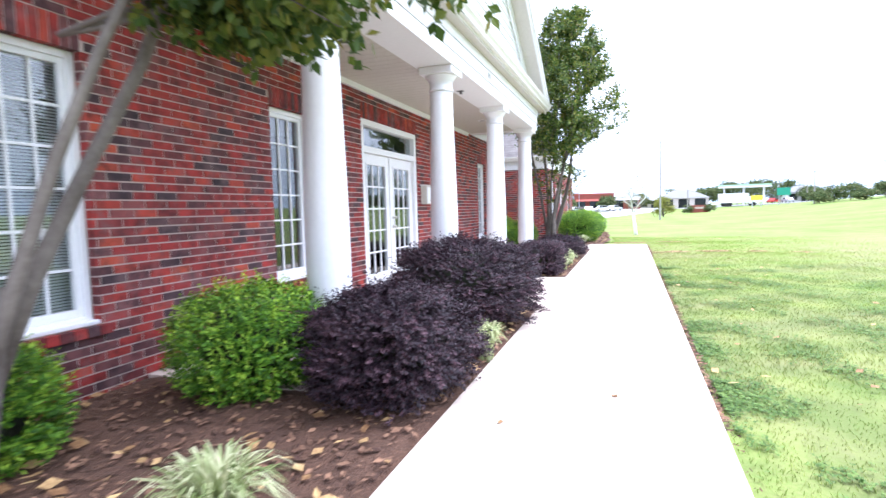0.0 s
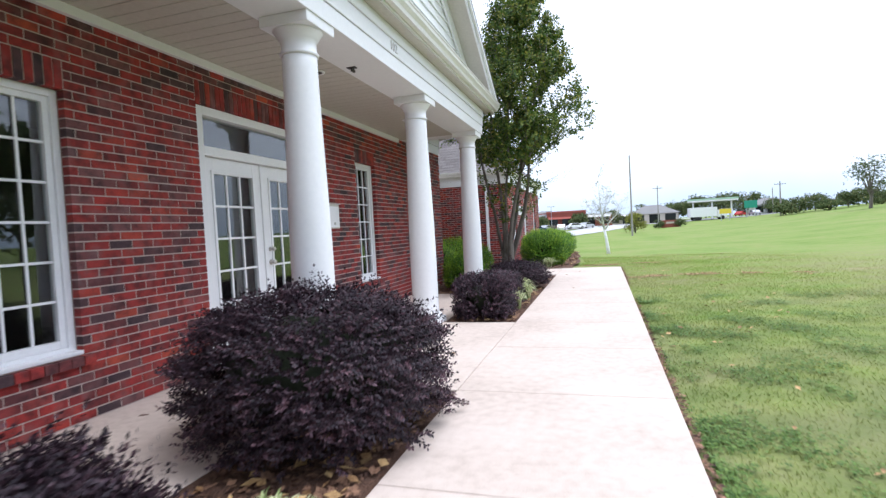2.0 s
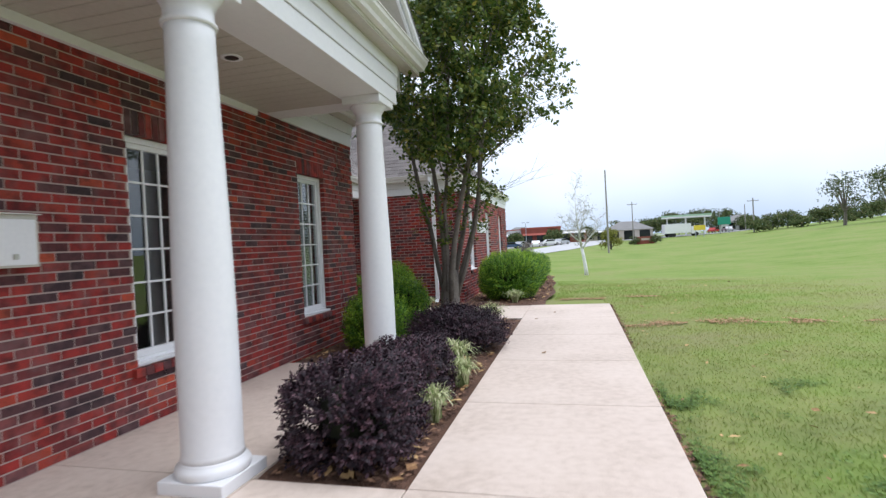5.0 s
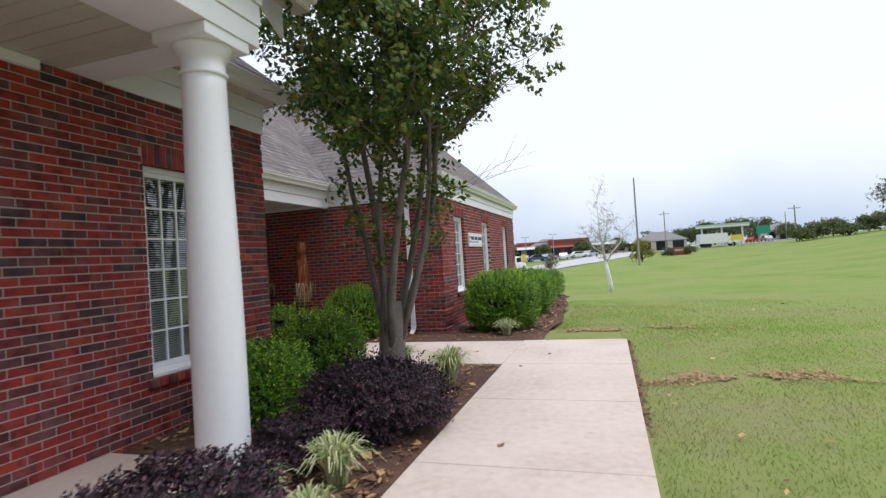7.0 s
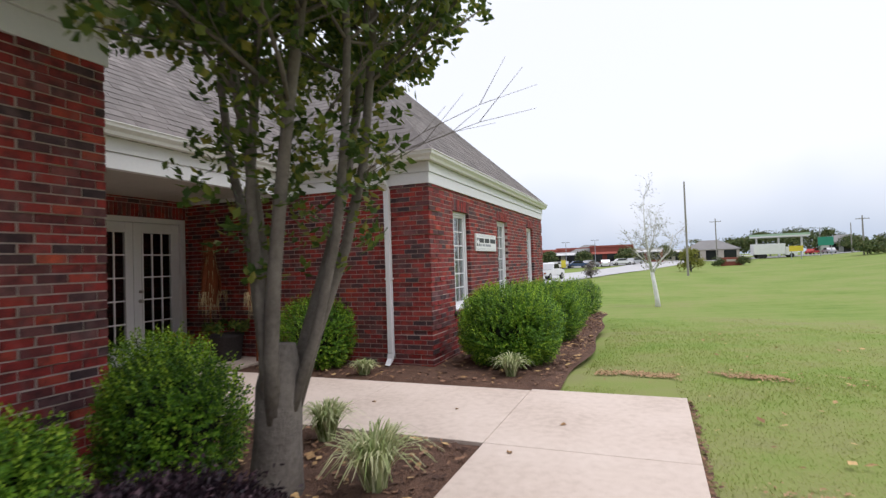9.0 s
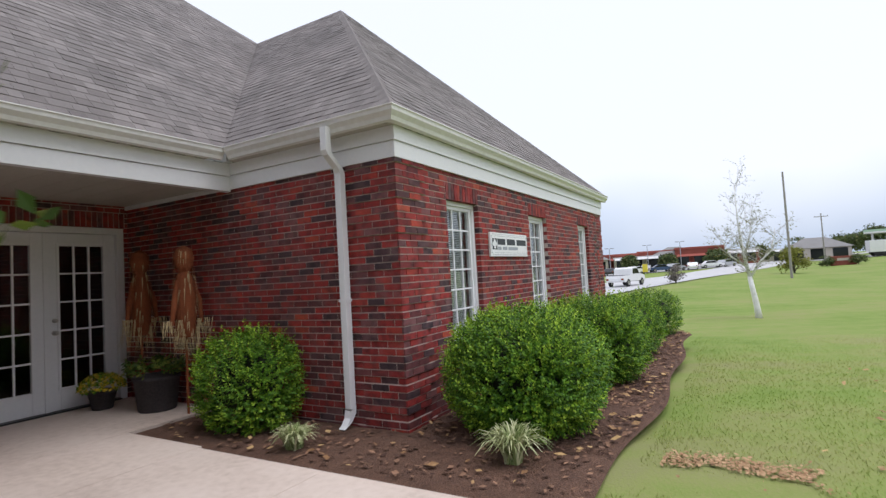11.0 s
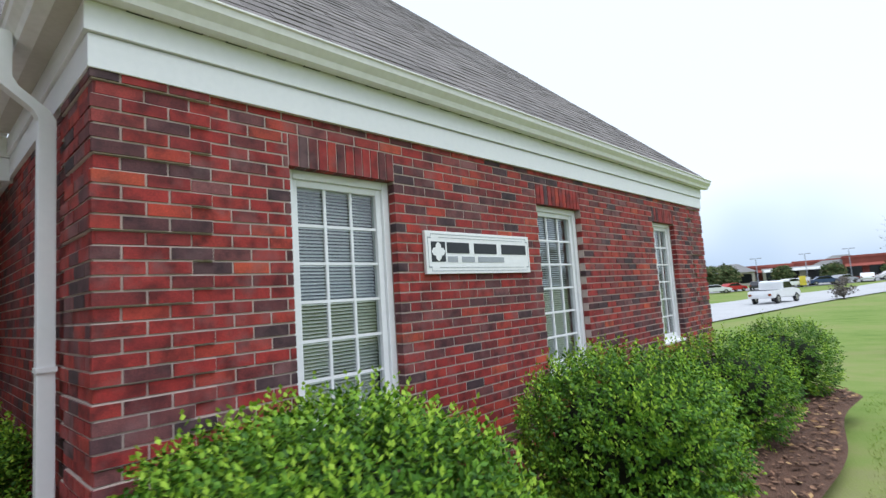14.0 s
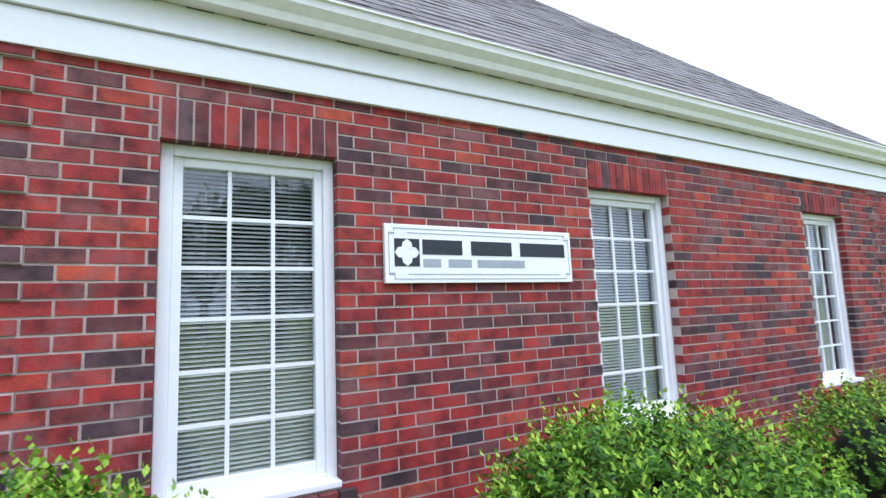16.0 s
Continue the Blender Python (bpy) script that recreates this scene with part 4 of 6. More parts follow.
for v in side_gutter.data.vertices:
    if v.co.x > WE - 0.3:
        v.co.x = WE - 0.109 + (WS_ + 0.109 - v.co.y)
part("corner_filler", slab(-5.0, LINK_X - 0.09, WS_ + 0.105, WING_S - 0.05, 2.8455, ZW + 0.06), WHITE, tw)
tl, _ = eave_east("link", -4.42, MAIN_N, WING_S - 0.05, 2.53, 2.845, LINK_X - 0.11, ZW, MAIN_N, WS_ + 0.02, "white header and soffit over the recessed entry")
part("header", slab(-4.50, -4.44, MAIN_N, WING_S, 2.522, 2.845), WHITE, tl)
bm = bmesh.new()
yy = MAIN_N
while yy < WING_S:
    y2 = min(yy + 0.3, WING_S)
    box(bm, DOOR_X, -4.50, yy, y2 - 0.006, 2.60, 2.62)
    yy = y2
tagged(part("ceiling_entry", bm, CREAM), "white board ceiling of the recessed entry", "ceiling", kind="structure")


# downspout at the corner of the wing
def downspout():
    d = thing("downspout", (-2.69, WING_S - 0.06, 0), "white square downspout with an elbow under the gutter", "downspout")
    part("pipe", slab(-0.038, 0.038, -0.05, 0.028, 0.16, 2.45, 0.007), WHITE, d)
    V = bmesh.new()
    ctr = [(0.0, 2.42, 0.0), (0.0, 2.475, 0.0), (-0.025, 2.52, 0.0), (-0.155, 2.625, 0.0), (-0.18, 2.67, 0.0), (-0.18, 2.9, 0.0)]
    rings = []
    for o, z, _ in ctr:
        rings.append([V.verts.new((a, -0.011 + o + b, z)) for a, b in ((-0.037, -0.037), (0.037, -0.037), (0.037, 0.037), (-0.037, 0.037))])
    for a, b in zip(rings, rings[1:]):
        for k in range(4):
            V.faces.new((a[k], a[(k + 1) % 4], b[(k + 1) % 4], b[k]))
    part("elbow", V, WHITE, d)
    shoe = bmesh.new()
    rings = []
    for o, z in ((0.0, 0.17), (-0.01, 0.10), (-0.06, 0.04), (-0.10, 0.015)):
        rings.append([shoe.verts.new((a, -0.011 + o + b, z + b * 0.4)) for a, b in ((-0.04, -0.04), (0.04, -0.04), (0.04, 0.04), (-0.04, 0.04))])
    for a, b in zip(rings, rings[1:]):
        for k in range(4):
            shoe.faces.new((a[k], a[(k + 1) % 4], b[(k + 1) % 4], b[k]))
    part("shoe", shoe, WHITE, d)
    part("strap", slab(-0.05, 0.05, -0.054, 0.032, 1.2, 1.225), WHITE, d)


downspout()

# ---- paving ----
pave = tagged(new("pavement"), "pale concrete walk with cut joints and stains", "pavement", kind="structure")
cuts = [-8.0, -6.9, -5.4, -3.9, -2.4, -0.9, 0.6, 2.1, 3.6, 5.1, 6.55, 7.93, 9.5, 11.05, 12.63, BRANCH_S, WALK_END]
for a, b in zip(cuts, cuts[1:]):
    part("concrete_slab", slab(WALK_L, WALK_R, a + 0.003, b - 0.003, -0.14, 0.0, 0.006), CONCRETE, pave)
for x0, x1, y0, y1 in ((-1.424, WALK_L - 0.006, 5.1, 7.92), (-2.1, WALK_L - 0.006, BRANCH_S + 0.003, WALK_END - 0.06), (-3.6, -2.106, BRANCH_S + 0.003, WALK_END - 0.06), (-4.8, -3.606, BRANCH_S + 0.003, WALK_END - 0.02), (DOOR_X, -4.806, MAIN_N, WING_S - 0.01)):
    part("concrete_slab", slab(x0, x1, y0, y1, -0.14, 0.0, 0.006), CONCRETE, pave)
for y0, y1 in ((1.75, 4.86), (4.866, 7.92), (7.926, 10.86)):
    part("concrete_slab", slab(MAIN_X + 0.002, -1.43, y0, y1, -0.14, 0.001, 0.006), CONCRETE, pave)


def bed(name, x0, x1, y0, y1, edge=None):
    """A mulch bed: an uneven mounded sheet."""
    nx, ny = max(2, int((x1 - x0) / 0.12)), max(2, int((y1 - y0) / 0.12))
    V = []
    for j in range(ny + 1):
        for i in range(nx + 1):
            yv = y0 + (y1 - y0) * j / ny
            xe = x1 if edge is None else edge(yv)
            xv = x0 + (xe - x0) * i / nx
            rim = min(i, nx - i, j, ny - j)
            V.append((xv, yv, (-0.03 if rim == 0 else -0.010) + 0.02 * noise.noise((xv * 4, yv * 4, 0.3)) * (rim > 0)))
    F = [(j * (nx + 1) + i, j * (nx + 1) + i + 1, (j + 1) * (nx + 1) + i + 1, (j + 1) * (nx + 1) + i) for j in range(ny) for i in range(nx)]
    return tagged(raw(name, V, F, MULCH, smooth=True), "brown bark mulch bed beside the brick wall", "mulch bed", kind="structure")


BEDS = [("bed_south", -2.95, -0.465, -7.0, 5.095, None), ("bed_porch", -2.95, -0.465, 7.925, BRANCH_S, None), ("bed_corner", -4.8, -2.95, MAIN_N, BRANCH_S, None), ("bed_wing", -4.79, -0.2, WALK_END - 0.03, 17.05, lambda y: wing_edge(y)), ("bed_wing_front", WING_X, -0.2, 17.05, 26.2, wing_edge)]
for b in BEDS:
    bed(*b)


# ---- plants ----
def leaf_cloud(sprigs, per, length, width, rnd, droop=0.2, spread=0.9):
    """Sprigs of small leaves: each sprig is (root, direction, stem length); a leaf is a folded diamond."""
    V, F = [], []
    for root, d, stem in sprigs:
        d = Vector(d).normalized()
        u = d.orthogonal().normalized()
        w = d.cross(u)
        for k in range(per):
            t = (k + 0.5) / per
            a = k * 2.4 + rnd.uniform(0, 1.2)
            side = math.cos(a) * u + math.sin(a) * w
            q = Vector(root) + d * (stem * t)
            ld = (d * (1 - spread * 0.6 + 0.3 * t) + side * spread).normalized() + Vector((0, 0, -droop * rnd.random()))
            ld.normalize()
            lw = ld.cross(d + Vector((rnd.uniform(-.4, .4), rnd.uniform(-.4, .4), 0.2))).normalized()
            L, W = length * rnd.uniform(0.7, 1.2), width * rnd.uniform(0.8, 1.2)
            nrm = ld.cross(lw)
            i = len(V)
            V += [q, q + ld * (L * 0.5) + lw * (W / 2) + nrm * (W * 0.12), q + ld * L, q + ld * (L * 0.5) - lw * (W / 2) + nrm * (W * 0.12)]
            F.append((i, i + 1, i + 2, i + 3))
    return V, F


def bush_meshes(seed, rx, ry, h, sprigs, per, leaf, kind):
    """A clipped or shaggy shrub: near-black core painted as inner shade, a shell of sprigs with an uneven outline, pale
    new tips.
    """
    rnd = random.Random(seed)
    S, T = [], []
    c = Vector((0, 0, h * 0.48))

    def radius(d):
        q = noise.noise((d.x * 2.2 + seed, d.y * 2.2, d.z * 2.2)) * (0.17 if kind == "shaggy" else 0.09) + noise.noise((d.x * 6 + seed, d.y * 6, d.z * 6)) * 0.05
        return 1.0 + q
    fans = []
    for k in range(int(150 * rx / 0.5) if kind == "shaggy" else 0):      # tiers of spreading branch ends
        z, a = rnd.uniform(-0.8, 1), rnd.uniform(0, 2 * math.pi)
        r = max(math.sqrt(1 - z * z), 0.88 if z < 0 else 0)
        d = Vector((r * math.cos(a), r * math.sin(a), z))
        fans.append((d, c + Vector((d.x * rx, d.y * ry, d.z * h * 0.5)) * (radius(d) * rnd.uniform(0.80, 1.0)), rnd.uniform(0.07, 0.12)))
    for k in range(int(sprigs * 0.72) if fans else 0):
        d, p, wide = rnd.choice(fans)
        flat = Vector((d.x, d.y, 0)).normalized()
        side = Vector((-flat.y, flat.x, 0))
        along = rnd.uniform(-0.12, 0.09)
        p = p + flat * along + side * rnd.gauss(0, wide * (0.5 + (0.09 - along) * 3)) + Vector((0, 0, rnd.gauss(0, 0.018) - 0.5 * max(0, along) ** 1.2))
        if p.z < 0.04:
            continue
        out = flat + side * rnd.uniform(-.7, .7) + Vector((0, 0, rnd.uniform(-.1, .3) + 0.35 * max(0, d.z)))
        (T if along > 0.03 and rnd.random() < 0.4 else S).append((p, out, leaf * rnd.uniform(2.4, 4.8)))
    for k in range(sprigs if not fans else int(sprigs * 0.28)):
        z = rnd.uniform(-0.93, 1)
        a = rnd.uniform(0, 2 * math.pi)
        r = math.sqrt(1 - z * z)
        d = Vector((r * math.cos(a), r * math.sin(a), z))
        e = 0.62 if kind == "square" else 0.85
        sq = Vector([math.copysign(abs(v) ** e, v) for v in d])
        depth = 1 - 0.30 * rnd.random() ** 1.6 - (0.1 if fans else 0)
        p = c + Vector((sq.x * rx, sq.y * ry, sq.z * h * 0.52)) * (radius(d) * depth)
        if p.z < 0.04:
            continue
        out = Vector((d.x, d.y, d.z * 0.8 + 0.35))
        if kind == "shaggy":
            out = Vector((d.x * 1.2, d.y * 1.2, d.z * 0.4 + 0.12)) + Vector((rnd.uniform(-.5, .5), rnd.uniform(-.5, .5), rnd.uniform(-.15, .2)))
        else:
            out += Vector((rnd.uniform(-.35, .35), rnd.uniform(-.35, .35), rnd.uniform(-.2, .3)))
        stem = leaf * rnd.uniform(2.2, 3.4) * (rnd.uniform(1.4, 2.6) if kind == "shaggy" else 1)
        young = depth > 0.93 and rnd.random() < 0.4
        if young and kind == "round" and d.z > -0.2:        # upright shoots stand out of the clipped shape
            out, stem = Vector((d.x * 0.45 + rnd.uniform(-.2, .2), d.y * 0.45 + rnd.uniform(-.2, .2), 1.0)), stem * rnd.uniform(1.0, 1.9)
        (T if young else S).append((p, out, stem))
    body = leaf_cloud(S, per, leaf, leaf * (0.62 if kind != "shaggy" else 0.5), rnd)
    tips = leaf_cloud(T, per, leaf * 0.95, leaf * 0.55, rnd, 0.0, 0.7)
    # closed inner shell, coloured as the shade deep among the leaves
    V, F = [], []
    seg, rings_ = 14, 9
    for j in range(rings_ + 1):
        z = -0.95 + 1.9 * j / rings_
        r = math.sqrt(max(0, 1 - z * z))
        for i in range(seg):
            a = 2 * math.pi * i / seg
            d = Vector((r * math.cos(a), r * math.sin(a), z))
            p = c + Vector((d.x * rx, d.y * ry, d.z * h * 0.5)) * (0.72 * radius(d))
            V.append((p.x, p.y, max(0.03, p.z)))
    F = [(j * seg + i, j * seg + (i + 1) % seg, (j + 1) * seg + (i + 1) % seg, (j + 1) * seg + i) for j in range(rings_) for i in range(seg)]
    stems = []
    for k in range(7):
        a = k * 0.9 + rnd.random()
        stems.append([((0.05 * math.cos(a), 0.05 * math.sin(a), -0.03), 0.018), ((0.12 * math.cos(a), 0.12 * math.sin(a), 0.15), 0.014), ((rx * 0.5 * math.cos(a), ry * 0.5 * math.sin(a), h * 0.5), 0.006)])
    return body, tips, (V, F), tubes(stems, 6)


def bush(name, loc, seed, rx, ry, h, kind, mats, label, group, sprigs=1500, per=8, leaf=0.028, rz=0.0):
    b = thing(name, loc, label, "shrub", group, rz)
    body, tips, core, stems = bush_meshes(seed, rx, ry, h, sprigs, per, leaf, kind)
    raw("foliage", *body, mats[0], b)
    raw("new_growth", *tips, mats[1], b, "lighter young leaves")
    raw("core", *core, SHADE_CORE, b, "dark shaded inside of the shrub", True)
    raw("stem", *stems, BARK, b)
    return b


GREEN, PLUM = (BOXWOOD, BOXWOOD_TIP), (PURPLE, PURPLE_TIP)
# wing: four clipped boxwoods in a row
gl = "rounded bright green boxwood shrub before the brick wall"
w1 = bush("boxwood", (-1.08, 17.50, -0.01), 3, 0.66, 0.68, 1.03, "round", GREEN, gl, "boxwoods along the wing", 7000, 8, 0.031)
bush("boxwood", (-1.01, 19.64, -0.01), 5, 0.61, 0.62, 0.98, "round", GREEN, gl, "boxwoods along the wing", 4600, 8, 0.031)
bush("boxwood", (-1.02, 21.75, -0.01), 7, 0.54, 0.56, 0.90, "round", GREEN, gl, "boxwoods along the wing", 2200, 8, 0.03)
bush("boxwood", (-1.0, 24.1, -0.02), 9, 0.53, 0.55, 0.86, "round", GREEN, gl, "boxwoods along the wing", 1800, 8, 0.03)
gl2 = "rounded green boxwood shrub in the mulch bed"
bush("boxwood", (-3.72, 16.60, -0.01), 11, 0.52, 0.42, 0.92, "round", GREEN, gl2, "entry boxwoods", 2600, 8, 0.03)
bush("boxwood", (-2.12, 11.72, -0.01), 13, 0.38, 0.38, 0.68, "round", GREEN, gl2, "porch boxwoods", 2600, 8, 0.03)
bush("boxwood", (-2.2, 12.88, -0.01), 15, 0.42, 0.40, 0.82, "round", GREEN, gl2, "porch boxwoods", 2200, 8, 0.03)
bush("boxwood", (-3.3, 13.62, -0.01), 17, 0.55, 0.45, 0.82, "round", GREEN, gl2, "porch boxwoods", 1600, 8, 0.03)
bush("boxwood", (-1.93, 1.74, -0.01), 19, 0.44, 0.50, 0.70, "round", GREEN, gl2, "porch boxwoods", 2600, 8, 0.03)
bush("boxwood", (-2.50, 0.34, -0.01), 21, 0.38, 0.36, 0.58, "round", GREEN, gl2, "porch boxwoods", 1800, 8, 0.03)
pl = "shaggy dark purple-leaved shrub beside the concrete walk"
bush("purple_shrub", (-0.94, 1.98, -0.01), 23, 0.51, 0.61, 0.71, "shaggy", PLUM, pl, "purple shrubs", 5200, 13, 0.027)
bush("purple_shrub", (-1.10, 4.20, -0.01), 25, 0.78, 0.80, 0.92, "shaggy", PLUM, pl, "purple shrubs", 5600, 13, 0.027)
pl2 = "clipped dark purple shrub edging the concrete walk"
bush("purple_shrub", (-0.96, 8.44, -0.01), 27, 0.38, 0.44, 0.56, "square", PLUM, pl2, "purple shrubs", 2600, 9, 0.03)
bush("purple_shrub", (-1.0, 9.50, -0.01), 29, 0.36, 0.46, 0.47, "square", PLUM, pl2, "purple shrubs", 2000, 9, 0.03)
bush("purple_shrub", (-1.0, 11.72, -0.01), 31, 0.52, 0.50, 0.54, "shaggy", PLUM, pl, "purple shrubs", 2800, 9, 0.032)
bush("purple_shrub", (-1.24, 10.92, -0.01), 33, 0.24, 0.26, 0.33, "shaggy", PLUM, "small reddish purple shrub beside the porch column", "purple shrubs", 1100, 9, 0.028)


def tuft(name, loc, seed, r, h, n, mtl, label, group):
    """Arching strap leaves from one root."""
    rnd = random.Random(seed)
    V, F = [], []
    for k in range(n):
        a, L, lean = rnd.uniform(0, 2 * math.pi), rnd.uniform(0.75, 1.1), rnd.uniform(0.25, 1.0)
        d, side = Vector((math.cos(a), math.sin(a), 0)), Vector((-math.sin(a), math.cos(a), 0))
        q = Vector((rnd.uniform(-.05, .05), rnd.uniform(-.05, .05), 0))
        i0 = len(V)
        for s in range(5):
            t = s / 4
            p = q + d * (r * lean * L * t ** 1.2) + Vector((0, 0, h * L * (math.sin(t * (1.3 + lean * 1.1)) / 1.0) * (1.15 - 0.35 * lean)))
            wd = 0.0085 * (1 - 0.9 * t ** 2) + 0.0004
            V += [p - side * wd, p + side * wd]
            if s:
                o = i0 + 2 * (s - 1)
                F.append((o, o + 1, o + 3, o + 2))
    t = thing(name, loc, label, "ornamental grass", group)
    raw("leaves", V, F, mtl, t)
    V2, F2 = tubes([[((0, 0, -0.03), 0.05), ((0, 0, 0.05), 0.03)]], 8)
    raw("crown", V2, F2, STRAP, t)
    return t


tl_ = "striped pale green tuft of strap-leaved border grass"
for k, (x, y, r, h) in enumerate(((-0.9, 0.30, 0.34, 0.30), (-0.52, 2.84, 0.20, 0.30), (-0.62, 9.05, 0.2, 0.26), (-0.60, 10.0, 0.2, 0.26), (-1.08, 10.22, 0.24, 0.26), (-0.80, 10.62, 0.30, 0.30), (-0.85, 13.22, 0.44, 0.38), (-1.72, 13.95, 0.34, 0.30), (-0.86, 16.62, 0.32, 0.26), (-2.72, 16.25, 0.24, 0.2))):
    tuft("grass_tuft", (x, y, -0.01), 40 + k, r, h, 240, STRAP, tl_, "border grass tufts")


def grow(root, d, length, r, depth, rnd, paths, ends, up=0.25, wig=0.18, taper=0.55):
    q, path = Vector(root), []
    steps = 5
    for s in range(steps + 1):
        path.append((q.copy(), r * (1 - taper * s / steps)))
        if s < steps:
            d = (d + Vector((rnd.uniform(-wig, wig), rnd.uniform(-wig, wig), rnd.uniform(-wig * 0.5, wig) * 0.6 + up * 0.12))).normalized()
            q = q + d * (length / steps)
            if depth > 0 and s >= 1:
                for _ in range(1 if rnd.random() < 0.75 else 2):
                    a = rnd.uniform(0, 2 * math.pi)
                    side = (d.orthogonal().normalized() * math.cos(a) + d.cross(d.orthogonal()).normalized() * math.sin(a))
                    nd = (d * 0.75 + side * 0.75).normalized()
                    grow(q, nd, length * rnd.uniform(0.4, 0.62), path[-1][1] * 0.5, depth - 1, rnd, paths, ends, up, wig)
    paths.append(path)
    if depth <= 1:
        for p, _ in path[1:]:
            ends.append((p.copy(), d.copy()))


def crown_reach(z, low, mid, top, wide):
    """How far the crown reaches from its axis at a height: egg-shaped, broadest at mid."""
    if z < mid:
        return wide * math.sqrt(max(0.0, 1 - ((mid - z) / (mid - low)) ** 2))
    return wide * max(0.0, 1 - (z - mid) / (top - mid)) ** 0.75


def myrtle(name, loc, seed, label, leaves, shape, low=(), lean=(0.0, 0.0), bare=(), stems=7, girth=1.0, low_leaves=0):
    """A several-stemmed small street tree: trunk, forking limbs, leafy crown with gaps; shape: foot, waist, top and width of the crown."""
    rnd = random.Random(seed)
    t = thing(name, loc, label, "tree", "porch trees")
    foot, mid, top, wide = shape
    trunk, paths, ends = [], [], []
    trunk.append([((0, 0, -0.08), 0.21 * girth), ((0.01, 0, 0.06), 0.17 * girth), ((0.0, 0.01, 0.35), 0.15 * girth), ((0, 0.0, 0.7), 0.145 * girth), ((0, 0, 0.95), 0.09 * girth)])
    for k in range(stems):
        a = k * 2 * math.pi / stems + rnd.uniform(-.3, .3)
        out = Vector((math.cos(a), math.sin(a), 0))
        d = (out * rnd.uniform(0.13, 0.24) + Vector((0, 0, 1))).normalized()
        pts, q = [], out * (0.085 * girth) + Vector((0, 0, 0.45))
        r0, n = rnd.uniform(0.036, 0.056), 10
        height = (top - 0.5) * rnd.uniform(0.72, 0.98)
        for s in range(n + 1):
            pts.append((q.copy(), r0 * (1 - 0.84 * s / n)))
            d = (d + Vector((rnd.uniform(-.11, .11), rnd.uniform(-.11, .11), 0.06))).normalized()
            q = q + d * (height / n)
            room = crown_reach(q.z, foot, mid, top, wide)
            flat = math.hypot(q.x, q.y)
            if s > 3 and flat > room * 0.75:
                d = (d - Vector((q.x, q.y, 0)) * 0.25 / max(flat, 0.1)).normalized()
            if s >= 3:
                for _ in range(3):
                    b = a + rnd.gauss(0, 1.2)
                    nd = (Vector((math.cos(b), math.sin(b), 0.0)) + d * rnd.uniform(0.3, 0.9)).normalized()
                    grow(q, nd, max(0.35, room - flat * 0.5) * rnd.uniform(0.7, 1.1), pts[-1][1] * 0.42, 1, rnd, paths, ends, 0.25)
        trunk.append(pts)
        ends += [(p, d) for p, _ in pts[-3:]]
        for p, _ in pts[2:5]:
            ends += [(p + Vector((rnd.gauss(0, .2), rnd.gauss(0, .2), rnd.uniform(-.3, .25))), d) for _ in range(low_leaves)]
    ends = [(p, d) for p, d in ends if p.z > foot and math.hypot(p.x, p.y) < crown_reach(p.z, foot, mid, top, wide) * 1.05]
    paths = [p for p in paths if math.hypot(p[-1][0].x, p[-1][0].y) < crown_reach(p[-1][0].z, foot - 0.2, mid, top + 0.3, wide) * 1.12]
    for root, way, reach, share in low:
        tips = []
        for _ in range(4):
            grow(root, (Vector(way) + Vector((rnd.uniform(-.2, .2), rnd.uniform(-.2, .2), rnd.uniform(-.12, .12)))).normalized(), reach, 0.016, 1, rnd, paths, tips, 0.0)
        ends += [e for e in tips if (e[0] - Vector(root)).length > reach * 0.45] * share
    for root, tip in bare:
        for _ in range(3):
            side = Vector((rnd.uniform(-.25, .25), rnd.uniform(-.3, .3), rnd.uniform(-.2, .2)))
            q0, q1 = Vector(root), Vector(tip) + side
            path = [(q0.lerp(q1, f) + Vector((0, 0, 0.12 * math.sin(f * 3.1))), 0.0045 * (1 - 0.8 * f)) for f in (0, 0.25, 0.5, 0.75, 1)]
            paths.append(path)
            for p, _ in path[1:4]:
                w = (q1 - q0).normalized() * 0.25 + Vector((rnd.uniform(-.2, .2), rnd.uniform(-.2, .2), rnd.uniform(0.0, .3)))
                paths.append([(p, 0.0025), (p + w * 0.6, 0.0018), (p + w, 0.001)])
    V, F = tubes(trunk, 10)
    V2, F2 = tubes(paths, 5)
    F += [tuple(i + len(V) for i in f) for f in F2]
    bend = lambda v: (v[0] + lean[0] * v[2], v[1] + lean[1] * v[2], v[2])
    raw("trunk", [bend(v) for v in V + V2], F, BARK, t, smooth=True)
    S = []
    for _ in range(leaves):
        p, d = rnd.choice(ends)
        o = Vector((rnd.gauss(0, .08), rnd.gauss(0, .08), rnd.gauss(0, .07)))
        S.append((bend(p + o), d + Vector((rnd.uniform(-1, 1), rnd.uniform(-1, 1), rnd.uniform(-.6, .5))), rnd.uniform(0.06, 0.14)))
    V, F = leaf_cloud(S, 5, 0.076, 0.05, rnd, 0.5, 0.95)
    raw("crown", V, F, TREE_LEAF, t, "dark green leaves turning yellow at the top")
    return t


myrtle("tree", (-1.46, 13.0, -0.02), 71, "grey-barked multi-stemmed tree with autumn green leaves", 7400, (1.35, 3.5, 6.6, 1.68), low_leaves=5, lean=(0.085, 0.0), bare=[((0.15, 0.05, 1.75), (1.35, 0.3, 2.45)), ((0.3, -0.1, 2.3), (1.35, -0.1, 3.15))])
